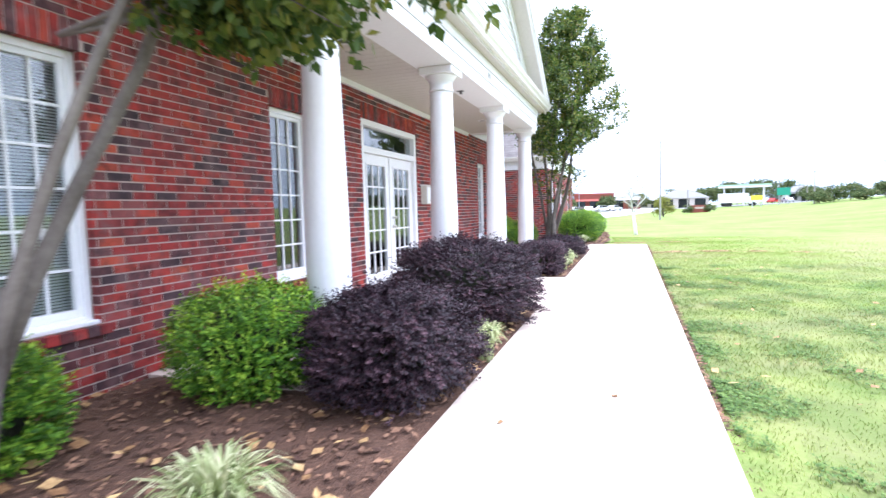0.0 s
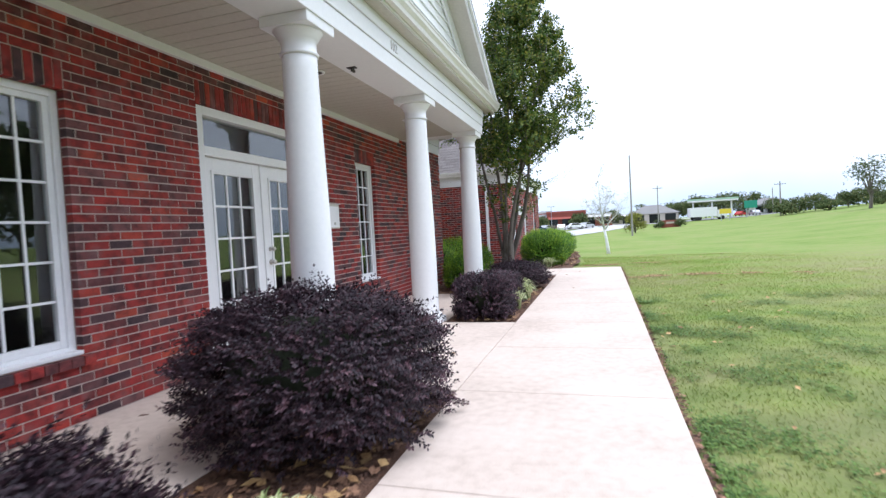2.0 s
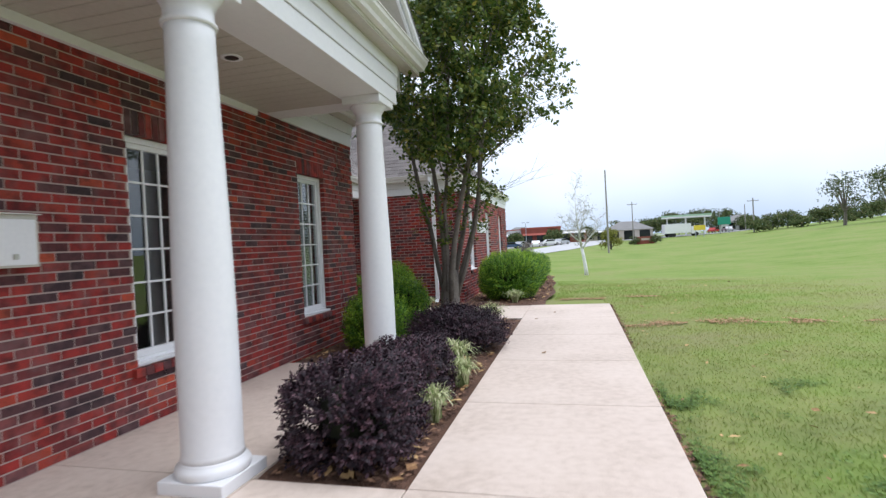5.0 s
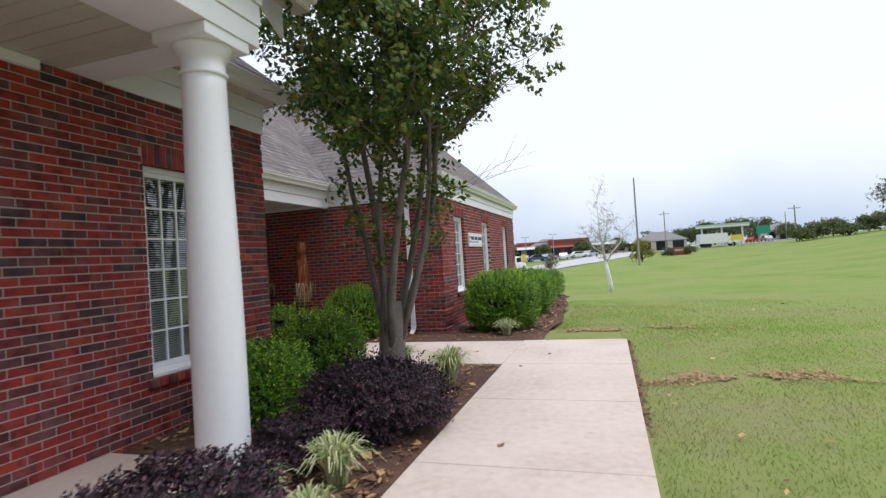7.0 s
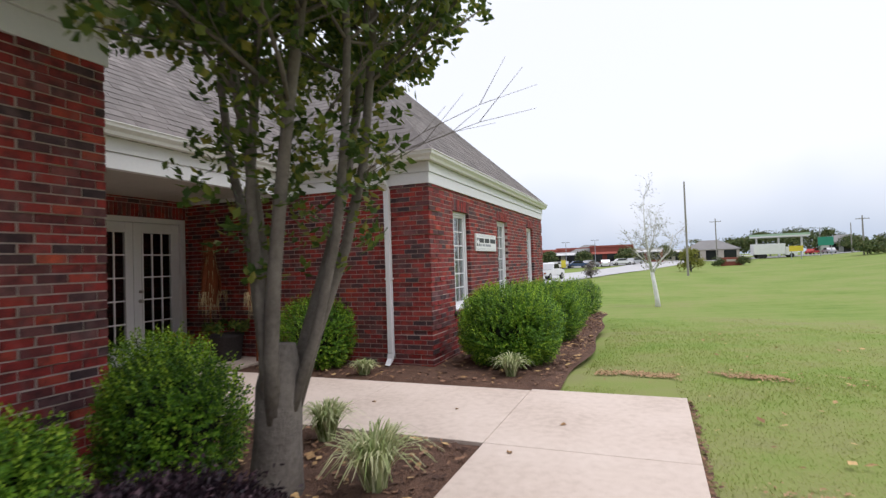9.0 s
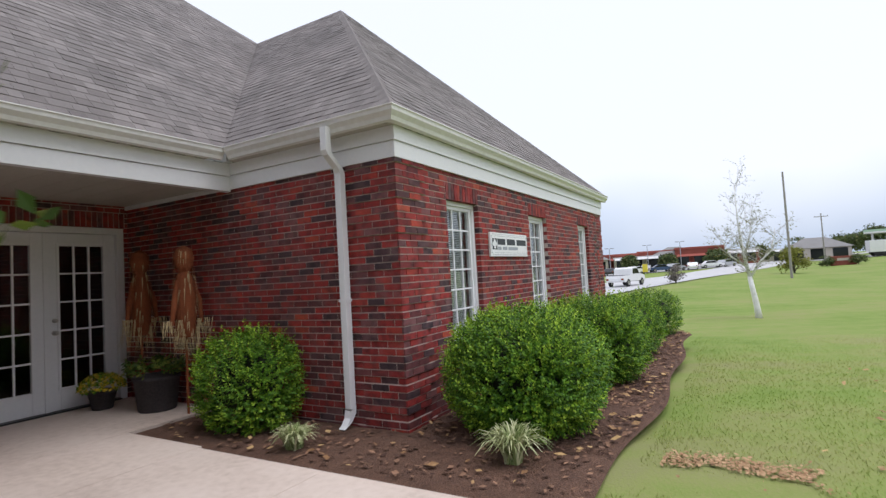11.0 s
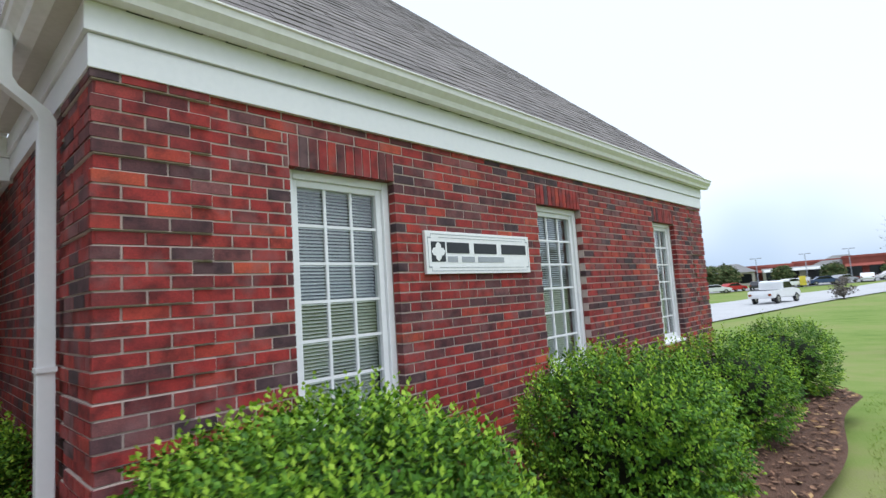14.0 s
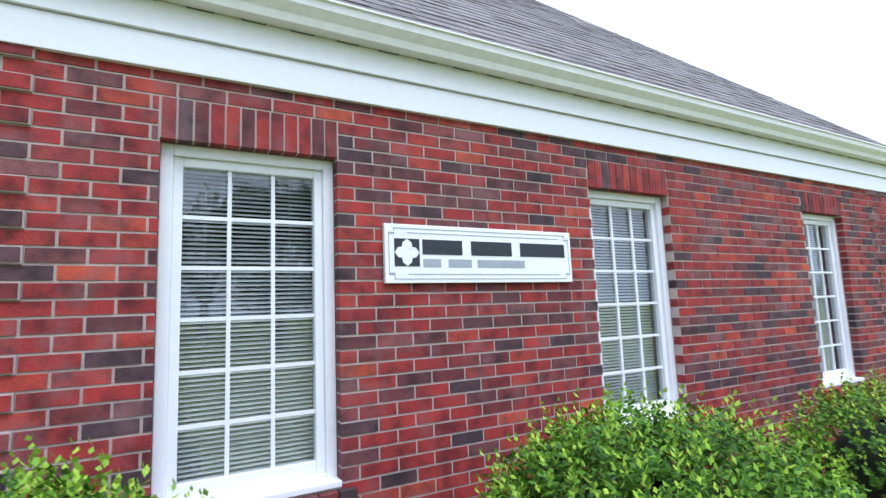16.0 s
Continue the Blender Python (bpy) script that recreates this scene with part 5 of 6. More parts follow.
myrtle("tree", (-2.02, 0.02, -0.02), 75, "grey-barked multi-stemmed tree shading the porch end", 7000, (2.75, 4.0, 6.3, 1.4), [((0.1, 0.1, 2.1), (0.8, 0.5, 0.45), 1.1, 9), ((0.1, 0.05, 2.3), (1.75, 0.0, 0.32), 1.8, 4)], lean=(0.0, 0.2), stems=4, girth=0.72)


# ---- fixtures on the building ----
def wall_sign():
    """White board with two thin border lines, a dark emblem and two rows of lettering shapes."""
    y0, y1, z0, z1, x = 18.99, 20.25, 1.608, 1.918, WING_X + 0.004
    s = thing("wall_sign", (x, y0, z0), "white rectangular office sign with dark lettering on brick", "sign")
    W, H = y1 - y0, z1 - z0
    part("board", slab(0, 0.028, 0, W, 0, H, 0.003), SIGN_WHITE, s)
    bm = bmesh.new()
    t, f = 0.0035, 0.0292

    def line(ya, yb, za, zb):
        box(bm, f, f + 0.0012, min(ya, yb) - t / 2, max(ya, yb) + t / 2, min(za, zb) - t / 2, max(za, zb) + t / 2)
    m, n = 0.022, 0.03
    line(m + n, W - m - n, m, m)
    line(m + n, W - m - n, H - m, H - m)
    line(m, m, m + n, H - m - n)
    line(W - m, W - m, m + n, H - m - n)
    for ya, sy in ((m, 1), (W - m, -1)):
        for za, sz in ((m, 1), (H - m, -1)):
            line(ya + sy * n, ya + sy * n, za, za + sz * n * 0.5)
            line(ya, ya + sy * n, za + sz * n, za + sz * n * 0.8)
    line(0.13, W - 0.10, 0.047, 0.047)
    line(0.13, W - 0.10, H - 0.045, H - 0.045)
    part("border", bm, SIGN_GREY, s)
    ey, ez, e = 0.052, 0.088, 0.145
    em = part("emblem", slab(f, f + 0.0012, ey, ey + e, ez, ez + e), SIGN_INK, s, "dark square emblem")
    bm = bmesh.new()
    c = (ey + e / 2, ez + e / 2)
    for k in range(4):
        a = k * math.pi / 2
        d, o = Vector((math.cos(a), math.sin(a))), Vector((-math.sin(a), math.cos(a)))
        pts = [(0.0, 0.0), (0.028, 0.030), (0.052, 0.026), (0.071, 0.0), (0.052, -0.026), (0.028, -0.030)]
        bm.faces.new([bm.verts.new((f + 0.0016, c[0] + d.x * p + o.x * q, c[1] + d.y * p + o.y * q)) for p, q in pts])
    part("petals", bm, SIGN_WHITE, em, "white four-petal shape")
    # the wording as plain bars, one to a word
    for ya, yb in ((0.215, 0.462), (0.520, 0.800), (0.862, 1.205)):
        part("word_bar", slab(f, f + 0.0014, ya, yb, 0.152, 0.232, 0.0), SIGN_INK, s, "dark bar in place of a word")
    for ya, yb in ((0.218, 0.325), (0.372, 0.520), (0.560, 0.890)):
        part("small_word_bar", slab(f, f + 0.0014, ya, yb, 0.086, 0.128, 0.0), SIGN_GREY, s, "grey bar in place of a word")



wall_sign()


def wall_box():
    b = thing("wall_box", (MAIN_X + 0.004, 7.52, 1.33), "beige metal utility box mounted on the brick beside the door", "utility box")
    part("body", slab(0, 0.115, 0, 0.30, 0, 0.33, 0.006), surface("beige_metal", (0.50, 0.48, 0.42), (0.60, 0.58, 0.52), 0.5, 3, 30, 0.03), b)
    part("cover", slab(0.116, 0.124, 0.02, 0.28, 0.015, 0.30, 0.003), VINYL, b, "pale cover plate")
    part("hood", extrude_y([(0, 0.331), (0.14, 0.331), (0.14, 0.336), (0, 0.352)], -0.01, 0.31), GUTTER, b)
    part("latch", slab(0.124, 0.135, 0.13, 0.16, 0.05, 0.085, 0.003), CHROME, b)


wall_box()

num = bpy.data.curves.new("number", "FONT")
num.body, num.size, num.extrude, num.align_x, num.align_y = "102", 0.135, 0.004, "CENTER", "CENTER"
num.materials.append(CHROME)
no = new("house_number", num)
no.matrix_basis = Matrix.Translation((BEAM_OUT + 0.034, 6.6, 3.213)) @ Euler((radians(90), 0, radians(90))).to_matrix().to_4x4()
tagged(no, "grey metal house number on the white frieze", "house number")


def can_light(x, y):
    c = thing("ceiling_light", (x, y, CEIL), "round recessed light in the porch ceiling", "light", "porch ceiling lights")
    bm = lathe([(0.055, 0.0), (0.085, 0.0), (0.088, -0.006), (0.075, -0.010), (0.058, -0.006)], 28)
    part("trim_ring", bm, WHITE, c, smooth=True)
    part("reflector", lathe([(0.056, -0.0075), (0.04, -0.0085), (0.02, -0.009)], 24), DARK_METAL, c)


for y in (3.63, 6.30, 9.0):
    can_light(-2.18, y)
hook = thing("soffit_hook", (-1.78, 6.32, CEIL), "small dark metal bracket under the porch beam", "bracket")
part("plate", slab(-0.05, 0.05, -0.03, 0.03, -0.008, 0, 0.002), DARK_METAL, hook)
part("arm", slab(-0.01, 0.01, -0.01, 0.06, -0.04, -0.008, 0.002), DARK_METAL, hook)


# ---- autumn display beside the entry ----
STRAW = surface("straw", (0.32, 0.22, 0.10), (0.62, 0.50, 0.28), 0.9, 9, 60, 0.4)
RUST = surface("rust_cloth", (0.14, 0.035, 0.012), (0.30, 0.08, 0.022), 0.9, 7, 60, 0.4)
DARK_CLOTH = surface("dark_cloth", (0.02, 0.018, 0.02), (0.06, 0.05, 0.05), 0.95, 6, 50, 0.4)


def straw_figure(loc, seed, scale, label):
    """A hay bundle tied to a stake, a round cloth top and hanging straw, as one mesh."""
    rnd = random.Random(seed)
    V, F = tubes([[((0, 0, 0), 0.015), ((0, 0, 1.75 * scale), 0.013)],
                  [((0, 0, 0.85 * scale), 0.09), ((0, 0, 1.0 * scale), 0.11), ((0.01, 0, 1.3 * scale), 0.12), ((0, 0, 1.52 * scale), 0.09), ((0, 0, 1.60 * scale), 0.05)],
                  [((0, 0, 1.58 * scale), 0.05), ((0, 0, 1.63 * scale), 0.09), ((0, 0, 1.74 * scale), 0.115), ((0, 0, 1.84 * scale), 0.085), ((0, 0, 1.88 * scale), 0.02)],
                  [((0, 0.08, 1.48 * scale), 0.035), ((0.04, 0.15, 1.25 * scale), 0.035), ((0.05, 0.17, 1.0 * scale), 0.02)],
                  [((0, -0.08, 1.48 * scale), 0.035), ((0.04, -0.16, 1.22 * scale), 0.035), ((0.05, -0.2, 1.0 * scale), 0.02)]], 14)
    idx = [0] * len(F)
    for root in ([(0, 0, 0.95)] * 50 + [(0.05, 0.17, 1.05)] * 16 + [(0.05, -0.19, 1.05)] * 16):
        p = Vector((root[0] + rnd.uniform(-.1, .1), root[1] + rnd.uniform(-.1, .1), root[2] * scale))
        q = p + Vector((rnd.uniform(-.07, .09), rnd.uniform(-.08, .08), -rnd.uniform(0.15, 0.42)))
        i = len(V)
        V += [p, p + Vector((0.006, 0.008, 0)), q]
        F.append((i, i + 1, i + 2))
        idx.append(1)
    for _ in range(260):
        a, zz = rnd.uniform(0, 6.28), rnd.uniform(0.95, 1.86) * scale
        rr = 0.125 if zz < 1.55 * scale else 0.10
        p = Vector((rr * math.cos(a), rr * math.sin(a), zz))
        q = p + Vector((math.cos(a) * 0.03, math.sin(a) * 0.03, -rnd.uniform(0.08, 0.24)))
        i = len(V)
        V += [p, p + Vector((-math.sin(a) * 0.012, math.cos(a) * 0.012, 0)), q]
        F.append((i, i + 1, i + 2))
        idx.append(rnd.random() < 0.25)
    f = raw("straw_figure", V, F, [RUST, STRAW], index=idx, smooth=False)
    f.location = loc
    return tagged(f, label, "autumn decoration", "autumn display")


straw_figure((-4.88, 16.70, 0), 5, 1.02, "rust-coloured straw harvest figure on a stake by the entry")
straw_figure((-5.85, 16.74, 0), 8, 1.03, "dim rust straw harvest figure behind another by the door")


def mum_pot(loc, seed):
    t = thing("flower_pot", loc, "dark pot of yellow chrysanthemums beside the entry door", "potted plant", "autumn display")
    part("pot", lathe([(0.11, 0), (0.115, 0.01), (0.155, 0.2), (0.165, 0.2), (0.168, 0.225), (0.15, 0.225), (0.145, 0.2)], 28), DARK_CLOTH, t, smooth=True)
    rnd = random.Random(seed)
    S = []
    for k in range(420):
        a, z = rnd.uniform(0, 6.283), rnd.uniform(0.0, 1)
        r = math.sqrt(1 - z * z)
        S.append((Vector((0.23 * r * math.cos(a), 0.23 * r * math.sin(a), 0.24 + 0.17 * z)), (math.cos(a) * r, math.sin(a) * r, z + 0.2), 0.03))
    V, F = leaf_cloud(S[:150], 5, 0.035, 0.02, rnd)
    raw("leaves", V, F, BOXWOOD, t)
    V, F = leaf_cloud(S[150:], 7, 0.022, 0.012, rnd, 0, 1.1)
    raw("blossom", V, F, surface("yellow_petal", (0.55, 0.36, 0.02), (0.80, 0.62, 0.06), 0.7, 6, 40, 0.0, vary=0.3), t, "yellow flowers")


mum_pot((-6.28, 16.48, 0), 3)
hay = thing("planter", (-5.48, 16.70, 0), "dark planter with trailing foliage under straw figures", "planter", "autumn display")
part("tub", lathe([(0.2, 0), (0.21, 0.02), (0.25, 0.36), (0.265, 0.37), (0.265, 0.41), (0.235, 0.41)], 24), DARK_CLOTH, hay, smooth=True)
rnd_ = random.Random(12)
SP = [(Vector((0.24 * math.cos(a), 0.24 * math.sin(a), 0.42 + 0.15 * rnd_.random())), (math.cos(a), math.sin(a), 0.5), 0.1) for a in [rnd_.uniform(0, 6.28) for _ in range(110)]]
raw("foliage", *leaf_cloud(SP, 6, 0.06, 0.03, rnd_, 0.6), TREE_LEAF, hay)

notice = thing("door_notice", (DOOR_X - 0.058, 15.28, 1.05), "small white notice on the entry door glass", "notice")
part("sheet", slab(0, 0.003, 0, 0.16, 0, 0.21), SIGN_WHITE, notice)
bm = bmesh.new()
for k in range(5):
    box(bm, 0.0032, 0.0042, 0.02, 0.14 - 0.02 * (k % 2), 0.16 - k * 0.03, 0.168 - k * 0.03)
part("print", bm, SIGN_GREY, notice)


# ---- far surroundings ----
def spot(az, d):
    a = radians(az)
    x, y = 0.8 + d * math.sin(a), 10.0 + d * math.cos(a)
    return x, y, ground_z(x, y)


def strip(name, line, width, material, lift, label, category):
    pts = []
    for (x0, y0), (x1, y1) in zip(line, line[1:]):
        n = max(2, int(math.hypot(x1 - x0, y1 - y0) / 4))
        pts += [Vector((x0 + (x1 - x0) * k / n, y0 + (y1 - y0) * k / n)) for k in range(n)]
    pts.append(Vector(line[-1]))
    for _ in range(12):
        pts = [pts[0]] + [(pts[i - 1] + pts[i] * 2 + pts[i + 1]) / 4 for i in range(1, len(pts) - 1)] + [pts[-1]]
    V, F = [], []
    for i, p in enumerate(pts):
        d = (pts[min(i + 1, len(pts) - 1)] - pts[max(i - 1, 0)]).normalized()
        s = Vector((-d.y, d.x))
        for k in range(5):
            q = p + s * (width * (k / 4 - 0.5))
            V.append((q.x, q.y, ground_z(q.x, q.y) + lift))
        if i:
            o = (i - 1) * 5
            F += [(o + k, o + k + 1, o + k + 6, o + k + 5) for k in range(4)]
    return tagged(raw(name, V, F, material, smooth=True), label, category, kind="structure"), pts


ROAD_LINE = [(-15, 30), (-13, 45), (-12.2, 58), (-10, 75), (-4, 105), (3, 140), (16, 178), (58, 355)]
strip("road", ROAD_LINE, 9.5, ASPHALT, 0.08, "pale asphalt road beyond the lawn", "road")
LOT = surface("parking_asphalt", (0.24, 0.24, 0.24), (0.34, 0.34, 0.34), 0.9, 0.2, 5, 0.1)
strip("road_lot", [(-75, 95), (-40, 108), (-12, 128), (2, 160)], 14.0, LOT, 0.07, "grey parking lot before the shops", "parking lot")
strip("road_lot_far", [(12, 150), (30, 158), (55, 168)], 16.0, LOT, 0.07, "grey forecourt of the filling station", "forecourt")


def car(name, loc, rz, paint, label, kind="car"):
    """Body from a side outline, glass band, four wheels with rims, lamps."""
    c = thing(name, loc, label, "vehicle" if kind != "car" else "car", "", rz)
    c["group"] = "parked cars" if kind == "car" else ""
    if kind == "car":
        prof = [(-2.2, .35), (-2.25, .62), (-2.1, .85), (-1.5, .95), (-0.95, 1.38), (0.45, 1.42), (1.15, .98), (2.0, .85), (2.25, .62), (2.2, .35)]
        cab = [(-1.4, .96), (-0.9, 1.33), (0.4, 1.36), (1.02, .98)]
        wheels, L, r = (-1.38, 1.4), 2.2, 0.32
    else:
        prof = [(-2.75, .48), (-2.8, .75), (-2.72, 1.08), (-0.75, 1.10), (-0.65, 1.70), (-0.4, 1.82), (0.75, 1.80), (1.35, 1.18), (2.55, 1.05), (2.75, .8), (2.72, .48)]
        cab = [(-0.58, 1.2), (-0.5, 1.68), (0.7, 1.70), (1.2, 1.2)]
        wheels, L, r = (-1.75, 1.8), 2.75, 0.38
    w = 0.9
    bm = extrude_y(prof, -w, w)
    bmesh.ops.bevel(bm, geom=[e for e in bm.edges], offset=0.05, segments=2, affect="EDGES")
    body = part("body", bm, paint, c, smooth=False)
    part("side_glass", extrude_y(cab, -w - 0.006, w + 0.006), DARK_GLASS, c, "dark window glass")
    if kind != "car":
        part("cargo_bed", slab(-2.6, -0.85, -0.75, 0.75, 1.095, 1.115), DARK_METAL, c, "dark open cargo bed")
    for wx in wheels:
        for sy in (-1, 1):
            bm = lathe([(r * .62, -.1), (r * .95, -.1), (r, -.07), (r, .07), (r * .95, .1), (r * .62, .1)], 24)
            bmesh.ops.transform(bm, matrix=pose(wx, sy * 0.83, r, 90, 0, 0), verts=bm.verts)
            wh = part("wheel", bm, TYRE, c, "black tyre")
            bm = lathe([(r * .6, -.09), (r * .5, -.105), (r * .15, -.1), (r * .15, .1), (r * .5, .105), (r * .6, .09)], 16)
            bmesh.ops.transform(bm, matrix=pose(wx, sy * 0.83, r, 90, 0, 0), verts=bm.verts)
            part("rim", bm, CHROME, wh, "silver rim")
    for sy in (-1, 1):
        part("headlight", slab(L - 0.06, L + 0.04, sy * 0.68 - 0.16, sy * 0.68 + 0.16, 0.62, 0.76, 0.02), SIGN_WHITE, c)
        part("tail_light", slab(-L - 0.05, -L + 0.06, sy * 0.72 - 0.12, sy * 0.72 + 0.12, 0.66, 0.84, 0.02), RUST, c)
    part("bumper", slab(L - 0.02, L + 0.07, -0.8, 0.8, 0.38, 0.54, 0.03), CHROME if kind != "car" else paint, c)
    return c


DARK_GLASS = surface("dark_glass", (0.01, 0.012, 0.014), (0.02, 0.022, 0.025), 0.08, 2, 20, 0.0)
TYRE = surface("tyre", (0.012, 0.012, 0.012), (0.03, 0.03, 0.03), 0.9, 6, 40, 0.1)


def paint(name, c):
    return surface(name, tuple(v * 0.9 for v in c), tuple(min(1, v * 1.08) for v in c), 0.25, 2, 20, 0.0)


WHITE_CAR, RED_CAR, GREY_CAR, BLUE_CAR, DARK_CAR = paint("white_car", (.75, .75, .76)), paint("red_car", (.4, .03, .025)), paint("silver_car", (.38, .39, .41)), paint("blue_car", (.05, .08, .16)), paint("dark_car", (.03, .03, .035))
px, py = -9.6, 66.0
car("pickup_truck", (px, py, ground_z(px, py) + 0.06), 80, WHITE_CAR, "white pickup truck on the road past the lawn", "truck")
lot = [(-15.5, 100, WHITE_CAR, "white"), (-14.2, 104, RED_CAR, "red"), (-12.2, 106, DARK_CAR, "dark"), (-11.0, 108, DARK_CAR, "black"), (-9.8, 108, WHITE_CAR, "white"), (-8.8, 112, GREY_CAR, "silver"), (-7.4, 112, BLUE_CAR, "blue"), (-6.2, 114, GREY_CAR, "silver"),
       (-4.6, 116, WHITE_CAR, "white"), (-3.0, 120, WHITE_CAR, "white"), (-1.8, 122, GREY_CAR, "silver"), (5.2, 150, RED_CAR, "red"), (7.0, 152, WHITE_CAR, "white"), (13.4, 160, RED_CAR, "red"), (14.6, 158, GREY_CAR, "silver")]
for k, (az, d, p_, nm) in enumerate(lot):
    x, y, z = spot(az, d)
    car("parked_car", (x, y, z + 0.07), 20 + 37 * (k % 3), p_, nm + " car parked in the lot before the shops")


def shop(az, d, w, dep, h, wall_c, roof_c, label, pitched=False, rz=0.0, group="shops across the road"):
    """A low shop: walls, real window recesses, door, parapet or hip roof."""
    x, y, z = spot(az, d)
    s = thing("shop", (x, y, z - 0.1), label, "building", group, rz)
    bm = bmesh.new()
    n = max(3, int(w / 3.2))
    bay = w / n
    for k in range(n):
        a = -w / 2 + k * bay
        box(bm, a, a + bay * 0.16, -dep / 2, -dep / 2 + 0.3, 0, h)
        box(bm, a + bay * 0.84, a + bay, -dep / 2, -dep / 2 + 0.3, 0, h)
        box(bm, a + bay * 0.16, a + bay * 0.84, -dep / 2, -dep / 2 + 0.3, 0, 0.6 if k != n // 2 else 0.05)
        box(bm, a + bay * 0.16, a + bay * 0.84, -dep / 2, -dep / 2 + 0.3, 2.5, h)
    box(bm, -w / 2, w / 2, -dep / 2 + 0.3, dep / 2, 0, h)
    part("wall", bm, wall_c, s)
    for k in range(n):
        a = -w / 2 + k * bay
        part("shop_window" if k != n // 2 else "shop_door", slab(a + bay * 0.16, a + bay * 0.84, -dep / 2 + 0.2, -dep / 2 + 0.28, 0.6 if k != n // 2 else 0.05, 2.5), DARK_GLASS, s)
    if pitched:
        bm = bmesh.new()
        o = 0.5
        q = [(-w / 2 - o, -dep / 2 - o, h), (w / 2 + o, -dep / 2 - o, h), (w / 2 + o, dep / 2 + o, h), (-w / 2 - o, dep / 2 + o, h), (-w / 2 + dep * 0.4, 0, h + dep * 0.24), (w / 2 - dep * 0.4, 0, h + dep * 0.24)]
        v = [bm.verts.new(p) for p in q]
        for f in ((0, 1, 5, 4), (1, 2, 5), (2, 3, 4, 5), (3, 0, 4), (3, 2, 1, 0)):
            bm.faces.new([v[i] for i in f])
        part("roof", bm, roof_c, s)
    else:
        part("parapet", slab(-w / 2 - 0.12, w / 2 + 0.12, -dep / 2 - 0.12, dep / 2 + 0.1, h, h + 0.45), roof_c, s)
        part("awning", extrude_x([(-dep / 2 - 1.6, 2.55), (-dep / 2 - 0.02, 3.05), (-dep / 2 - 0.02, 2.95), (-dep / 2 - 1.6, 2.45)], -w / 2 + 0.3, w / 2 - 0.3), roof_c, s)
    return s


RED_WALL = surface("far_brick", (0.20, 0.055, 0.04), (0.30, 0.085, 0.06), 0.9, 0.6, 6, 0.1)
TAN_WALL = surface("far_render", (0.42, 0.38, 0.32), (0.55, 0.50, 0.44), 0.9, 0.5, 6, 0.1)
GREY_ROOF = surface("far_roof", (0.16, 0.155, 0.15), (0.24, 0.235, 0.23), 0.9, 0.6, 6, 0.1)
PALE_ROOF = surface("pale_parapet", (0.5, 0.5, 0.5), (0.66, 0.66, 0.66), 0.7, 0.6, 6, 0.05)
RED_ROOF = surface("red_parapet", (0.26, 0.06, 0.045), (0.34, 0.09, 0.06), 0.8, 0.6, 6, 0.05)
shop(-14.5, 135, 10, 8, 2.9, TAN_WALL, GREY_ROOF, "low tan shop with a grey hip roof", True, 10)
shop(-11.4, 138, 9, 8, 3.6, RED_WALL, RED_ROOF, "red brick shop with a flat parapet", False, 10)
shop(-9.6, 134, 10, 8, 2.8, TAN_WALL, PALE_ROOF, "low tan shopfront with a pale parapet", False, 8)
shop(-7.9, 140, 8, 8, 3.8, RED_WALL, RED_ROOF, "red brick shop with a flat parapet", False, 8)
shop(-6.2, 138, 9, 8, 3.0, TAN_WALL, GREY_ROOF, "tan shop with a grey hip roof", True, 6)
shop(-4.0, 136, 10, 8, 4.1, RED_WALL, RED_ROOF, "broad red brick shop with a flat parapet", False, 6)
shop(-1.4, 142, 11, 9, 3.0, RED_WALL, PALE_ROOF, "long brick shop with a pale fascia", False, 4)
shop(5.2, 150, 12, 10, 2.7, TAN_WALL, GREY_ROOF, "tan house with a grey hip roof across the road", True, 0)
shop(2.4, 165, 9, 8, 2.8, TAN_WALL, PALE_ROOF, "low pale shop beyond the road", False, 0)
shop(15.6, 175, 9, 8, 2.9, PALE_ROOF, GREY_ROOF, "white shop with a grey hip roof", True, 0)

# filling station canopy with a parked box truck
x, y, z = spot(10.9, 150)
st_ = thing("filling_station", (x, y, z), "filling station canopy with a green and white fascia", "canopy", "", -8)
part("canopy", slab(-6, 6, -3.5, 3.5, 4.7, 5.15, 0.05), SIGN_WHITE, st_)
part("fascia_band", slab(-6.03, 6.03, -3.53, 3.53, 5.0, 5.45), surface("pale_green", (0.30, 0.45, 0.30), (0.42, 0.58, 0.42), 0.6, 1, 10, 0.0), st_, "pale green band")
for cx in (-4.6, 0, 4.6):
    part("pillar", slab(cx - 0.2, cx + 0.2, -0.2, 0.2, 0, 4.7, 0.02), SIGN_WHITE, st_)
    part("pump", slab(cx - 0.3, cx + 0.3, 0.5, 0.9, 0, 1.7, 0.04), SIGN_GREY, st_)
x, y, z = spot(10.4, 140)
tr_ = thing("box_truck", (x, y, z), "white box truck beside the filling station", "truck", "", 8)
part("cargo_box", slab(-4.2, 2.2, -1.2, 1.2, 0.85, 3.2, 0.04), WHITE_CAR, tr_)
bm = extrude_y([(2.3, 0.6), (4.5, 0.6), (4.55, 1.3), (3.9, 1.5), (3.4, 2.4), (2.3, 2.45)], -1.1, 1.1)
part("cab", bm, WHITE_CAR, tr_)
part("windscreen", extrude_y([(3.5, 2.2), (3.9, 1.52), (4.0, 1.52), (3.6, 2.2)], -1.0, 1.0), DARK_GLASS, tr_)
